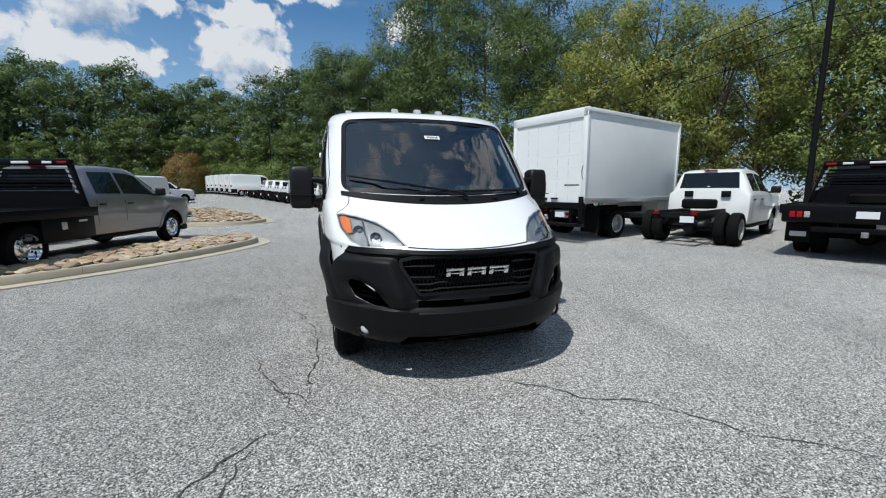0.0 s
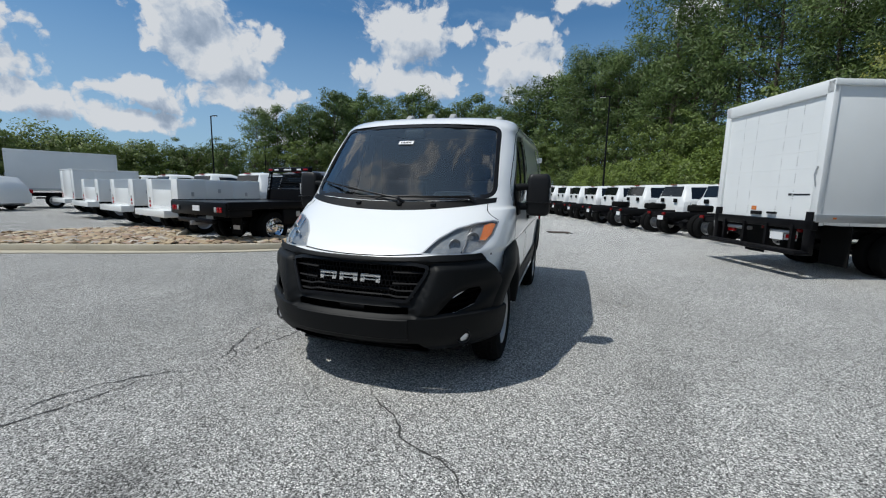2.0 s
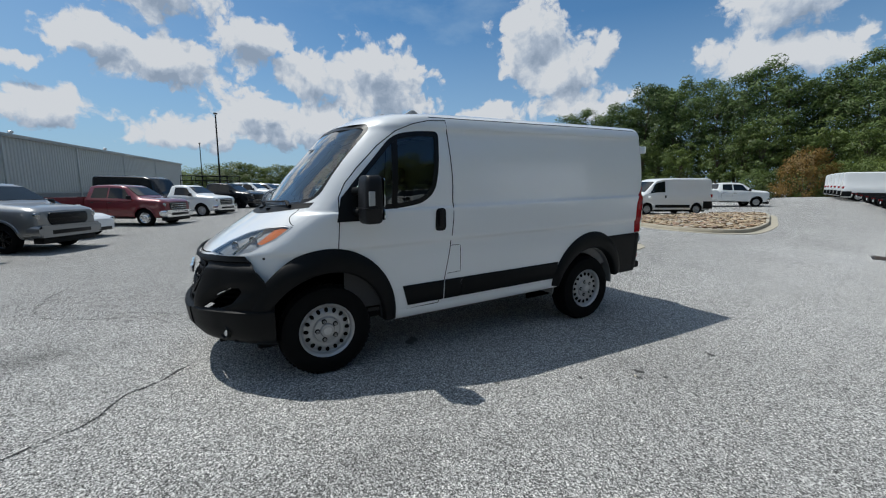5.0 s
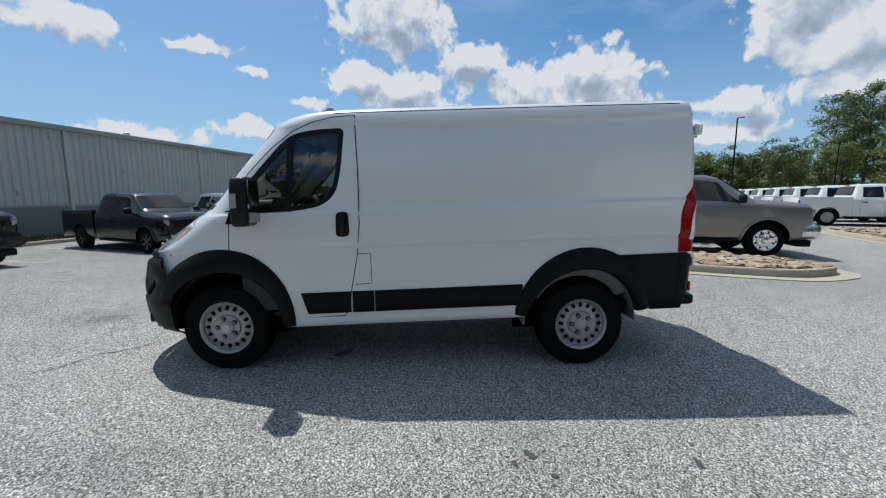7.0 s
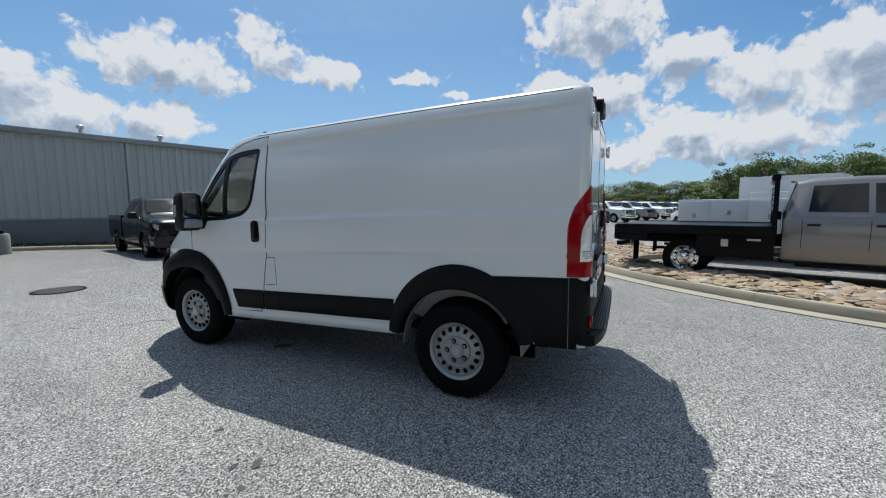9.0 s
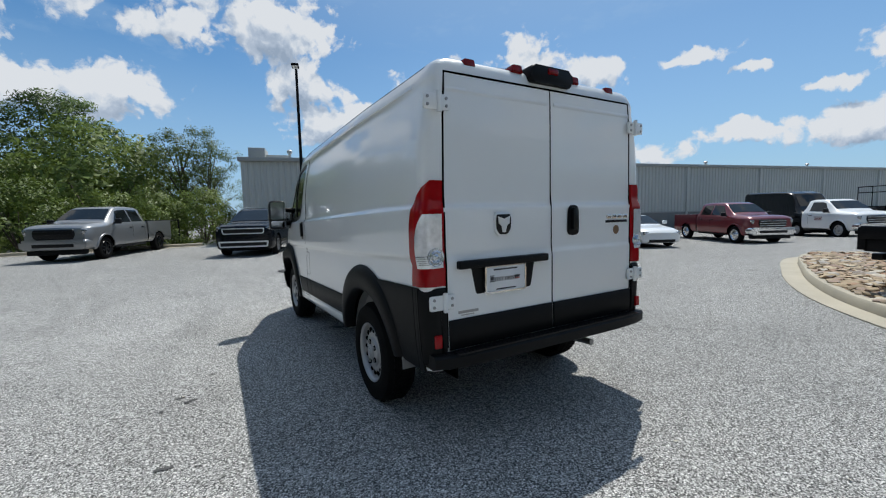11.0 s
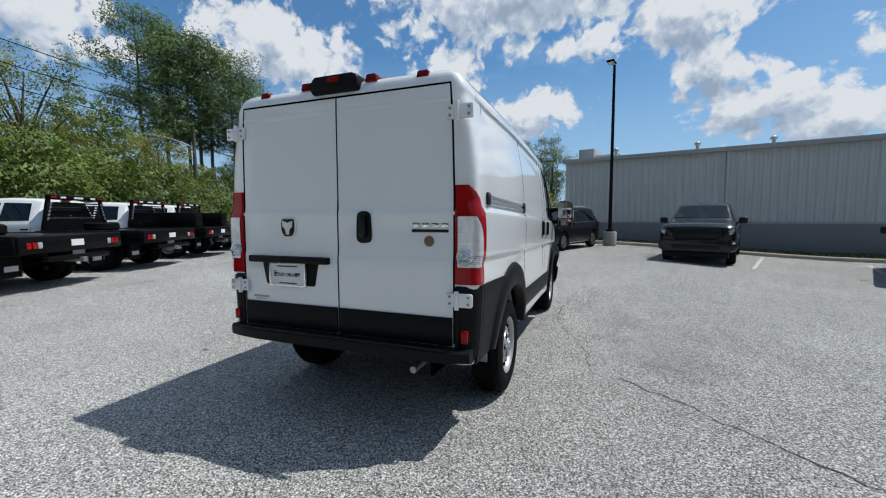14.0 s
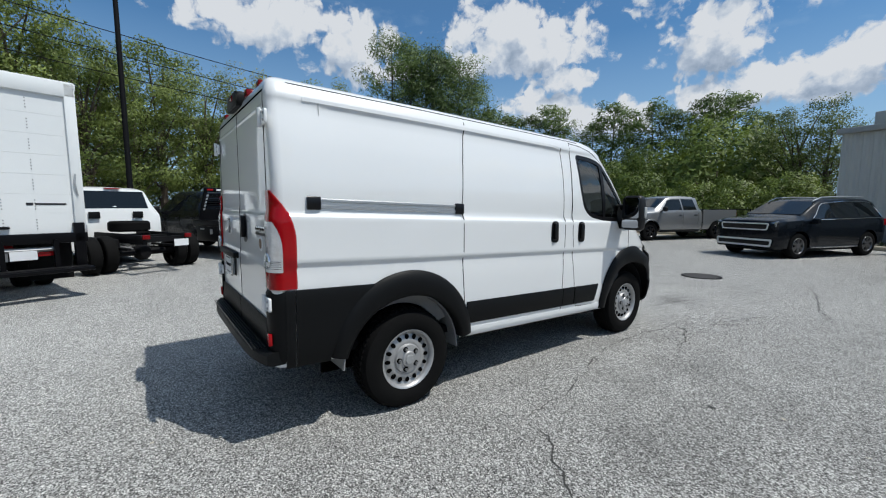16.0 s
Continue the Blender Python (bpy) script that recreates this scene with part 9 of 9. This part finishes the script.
# ---- lamp posts, fence, rocks, small things ----
def lamp_post(x, y, h, yaw=0.0, base=True, label="tall black lamp post with a single flat lamp head"):
    t = thing("lamp_post", label, "lamp post", stand(x, y, yaw), group="lamp posts")
    part("pole", tubem([(0, 0, 0.05), (0, 0, h - 0.05)], [0.085, 0.06], 10), "frame_black", t)
    if base:
        part("concrete_base", lathem([(0.0, 0.30), (0.62, 0.30), (0.66, 0.27), (0.66, 0.0001)], 20, "z"), "concrete_grey", t, "round concrete base")
        part("base_collar", boxm(-0.16, 0.16, -0.16, 0.16, 0.66, 0.76, 0.02), "frame_black", t)
    part("arm", boxm(-0.03, 0.45, -0.03, 0.03, h - 0.12, h - 0.05, 0.01), "frame_black", t)
    part("lamp_head", boxm(0.25, 0.80, -0.16, 0.16, h - 0.12, h - 0.03, 0.025), "frame_black", t)
    part("lamp_glass", boxm(0.32, 0.75, -0.12, 0.12, h - 0.135, h - 0.12), "plate", t)
    return t


lamp_post(-2.1, -14.25, 8.25, 75)
lamp_post(13.1, 4.75, 10.5, 90, False)
lamp_post(4.1, 33.4, 9.3, 180, False)
lamp_post(-7.0, 66, 9.3, 180, False)
lamp_post(-40.0, 0.0, 8.4, 0, False)
lamp_post(-36.0, 32.0, 9.0, 0, False)
lamp_post(-55.0, 62.0, 9.0, 0, False)
lamp_post(-75.0, -2.0, 9.0, 0, False)


def fence(a, b):
    """Black chain-link fence: posts, rails and woven wire."""
    t = thing("chain_link_fence", "black chain-link fence along the kerb", "fence")
    a, b = Vector(a), Vector(b)
    L = (b - a).length
    d = (b - a) / L
    n = round(L / 2.6)
    P = lambda s, z: (a.x + d.x * s, a.y + d.y * s, ground_z(a.x + d.x * s, a.y + d.y * s) + 0.1 + z)
    for k in range(n + 1):
        part("post", tubem([P(L * k / n, -0.1), P(L * k / n, 1.28)], 0.032, 8), "frame_black", t)
    part("top_rail", tubem([P(0, 1.24), P(L, 1.24)], 0.022, 6), "frame_black", t)
    bm = bmesh.new()
    s = 0.0
    while s < L:
        for dr in (1, -1):
            p0, p1 = P(s, 0.0 if dr > 0 else 1.22), P(min(L, s + 1.0), 1.22 if dr > 0 else 0.0)
            u = (Vector(p1) - Vector(p0)).normalized().cross(Vector((d.y, -d.x, 0))).normalized() * 0.005
            bm.faces.new([bm.verts.new(Vector(q)) for q in (Vector(p0) - u, Vector(p0) + u, Vector(p1) + u, Vector(p1) - u)])
        s += 0.075
    m = part("wire_mesh", bm, "frame_black", t, smooth=0)
    tagged(m, kind="stuff")


fence((3.2, -18.6), (18.2, -18.3))
fence((18.2, -18.3), (24.5, -9.0))


def edge_kerb(pts):
    t = thing("boundary_kerb", "pale concrete kerb along the fence", "kerb", kind="structure")
    for p, q in zip(pts, pts[1:]):
        p, q = Vector(p), Vector(q)
        d = (q - p).normalized()
        nr = Vector((-d.y, d.x))
        L = (q - p).length
        k = 0
        while k < L:
            e = min(L, k + 2.95)
            rows = []
            for o, z in ((0.45, 0.012), (0.0, 0.016), (0.0, 0.13), (-0.03, 0.15), (-0.15, 0.15), (-0.16, 0.0)):
                r = []
                for s in (k + 0.01, e):
                    c = p + d * s + nr * o
                    r.append((c.x, c.y, ground_z(c.x, c.y) + z))
                rows.append(r)
            bm = bmesh.new()
            grid(bm, rows)
            part("kerb_stone", bm, "concrete", t)
            k += 3.0


edge_kerb([(2.2, -17.9), (9.5, -17.6), (17.0, -17.5), (23.0, -8.6), (26.5, -3.0)])


def scatter_rocks(parent, poly, ax, seed, count_near, count_rest, size):
    """River rocks: the nearest as pieces, the rest joined."""
    rnd = random.Random(seed)
    shapes = []
    for k in range(6):
        bm = bmesh.new()
        bmesh.ops.create_icosphere(bm, subdivisions=1, radius=1.0)
        for v in bm.verts:
            v.co *= rnd.uniform(0.78, 1.12)
        shapes.append(finish(bm, "rock", M["rock"], 60))
    xs, ys = [p[0] for p in poly], [p[1] for p in poly]
    spots = []
    while len(spots) < count_near + count_rest:
        p = (rnd.uniform(min(xs), max(xs)), rnd.uniform(min(ys), max(ys)))
        if in_poly(p, poly):
            spots.append(p)
    spots.sort(key=lambda p: p[0] * ax[0] + p[1] * ax[1])
    rest = bmesh.new()
    for i, p in enumerate(spots):
        s = size * rnd.uniform(0.55, 1.35)
        z = ground_z(*p) + 0.10 + rnd.uniform(0.0, 0.07)
        m = pose(p[0], p[1], z, rnd.uniform(-14, 14), rnd.uniform(-14, 14), rnd.uniform(0, 360)) @ Matrix.Diagonal((s * rnd.uniform(1.0, 1.6), s, s * rnd.uniform(0.26, 0.48), 1))
        if i < count_near:
            o = new("rock", shapes[i % 6])
            o.parent = parent
            o.matrix_basis = m
        else:
            base = shapes[i % 6]
            vs = [rest.verts.new(m @ v.co) for v in base.vertices]
            for f in base.polygons:
                rest.faces.new([vs[j] for j in f.vertices])
    tagged(part("rock_cover", rest, "rock", parent), kind="stuff")


scatter_rocks(isl_near, [tuple(p) for p in soil_near], (-0.75, 0.65), 3, 300, 3600, 0.092)
scatter_rocks(isl_far, [tuple(p) for p in soil_far], (0.0, 1.0), 4, 200, 1500, 0.11)


def manhole(x, y, r=0.33):
    t = thing("manhole_cover", "round dark iron manhole cover set in the asphalt", "manhole cover", stand(x, y, 0))
    part("frame", lathem([(0.002, r + 0.05), (0.010, r + 0.045), (0.010, r), (0.004, r - 0.005)], 36, "z"), "frame_black", t)
    part("cover", lathem([(0.004, r - 0.006), (0.012, r - 0.012), (0.012, 0.0001)], 36, "z"), "iron", t)


M["drain_rust"] = material("brown_rusted_grate", (0.085, 0.062, 0.050), 0.8, 0.2, 0.3, 0.2, 9.0, bump=0.4, bump_scale=45)
M["iron"] = material("rusty_cast_iron", (0.045, 0.042, 0.040), 0.7, 0.4, 0.3, 0.2, 9.0, bump=0.5, bump_scale=45)
manhole(0.1, -5.0)
t_drain = thing("drain_grate", "rectangular rusty iron drain grate in the asphalt", "drain", stand(1.1, 14.3, 16))
part("frame", boxm(-0.48, 0.48, -0.40, 0.40, 0.006, 0.022, 0.003), "iron", t_drain)
for k in range(9):
    part("bar", boxm(-0.42, 0.42, -0.35 + 0.08 * k, -0.31 + 0.08 * k, 0.018, 0.028), "drain_rust", t_drain)

# parking lines before the building
for a, b in (((-7.70, -13.2), (-5.83, -7.9)), ((-10.45, -12.2), (-9.05, -8.3))):
    a, b = Vector(a), Vector(b)
    f = (b - a).normalized()
    bm = bmesh.new()
    rows = []
    for s in (-0.05, 0.05):
        rows.append([])
        for j in range(13):
            q = a + (b - a) * (j / 12) + Vector((f.y, -f.x)) * s
            rows[-1].append((q.x, q.y, ground_z(q.x, q.y) + 0.008))
    grid(bm, rows)
    solo("parking_line", bm, "paint_line", "worn white parking line", "line", kind="structure")


def utility_cabinet():
    p = wall_local(17.6, -0.8)
    t = thing("utility_cabinet", "grey electrical cabinet against the building", "cabinet", pose(p.x, p.y, ground_z(p.x, p.y) + 0.12, 0, 0, -13))
    part("body", boxm(-0.35, 0.35, -0.3, 0.3, 0, 1.5, 0.02), "galv", t)
    part("door", boxm(-0.31, 0.31, 0.3, 0.315, 0.08, 1.42, 0.006), "galv", t)
    part("handle", boxm(0.2, 0.24, 0.315, 0.34, 0.7, 0.85, 0.006), "frame_black", t)


utility_cabinet()


def overhead_wires():
    t = thing("overhead_wires", "thin dark overhead wires strung along the wood", "wires")
    for k, z in enumerate((6.8, 7.6, 8.4)):
        pts = []
        for s in range(25):
            u = s / 24
            pts.append((20.5 - 7 * u, -22 + 60 * u, z - 0.8 * math.sin(math.pi * ((u * 2) % 1.0))))
        part("wire", tubem(pts, 0.018, 4), "frame_black", t)


overhead_wires()


def street_lamp(x, y):
    """Old wooden pole with a curved bracket and a lamp head."""
    t = thing("street_lamp", "weathered wooden utility pole with a curved lamp bracket", "street lamp", stand(x, y, 0))
    part("pole", tubem([(0, 0, -0.1), (0, 0, 7.9)], [0.16, 0.11], 10), "bark", t)
    part("bracket", tubem([(0, 0, 6.7), (0.5, 0.7, 7.05), (1.0, 1.4, 7.32), (1.45, 1.95, 7.4)], 0.04, 6), "galv", t)
    part("lamp_head", boxm(-0.3, 0.3, -0.13, 0.13, 7.34, 7.46, 0.03, m=Matrix.Translation((1.55, 2.1, 0)) @ Matrix.Rotation(radians(53), 4, "Z")), "galv", t)


street_lamp(27.2, -16.0)
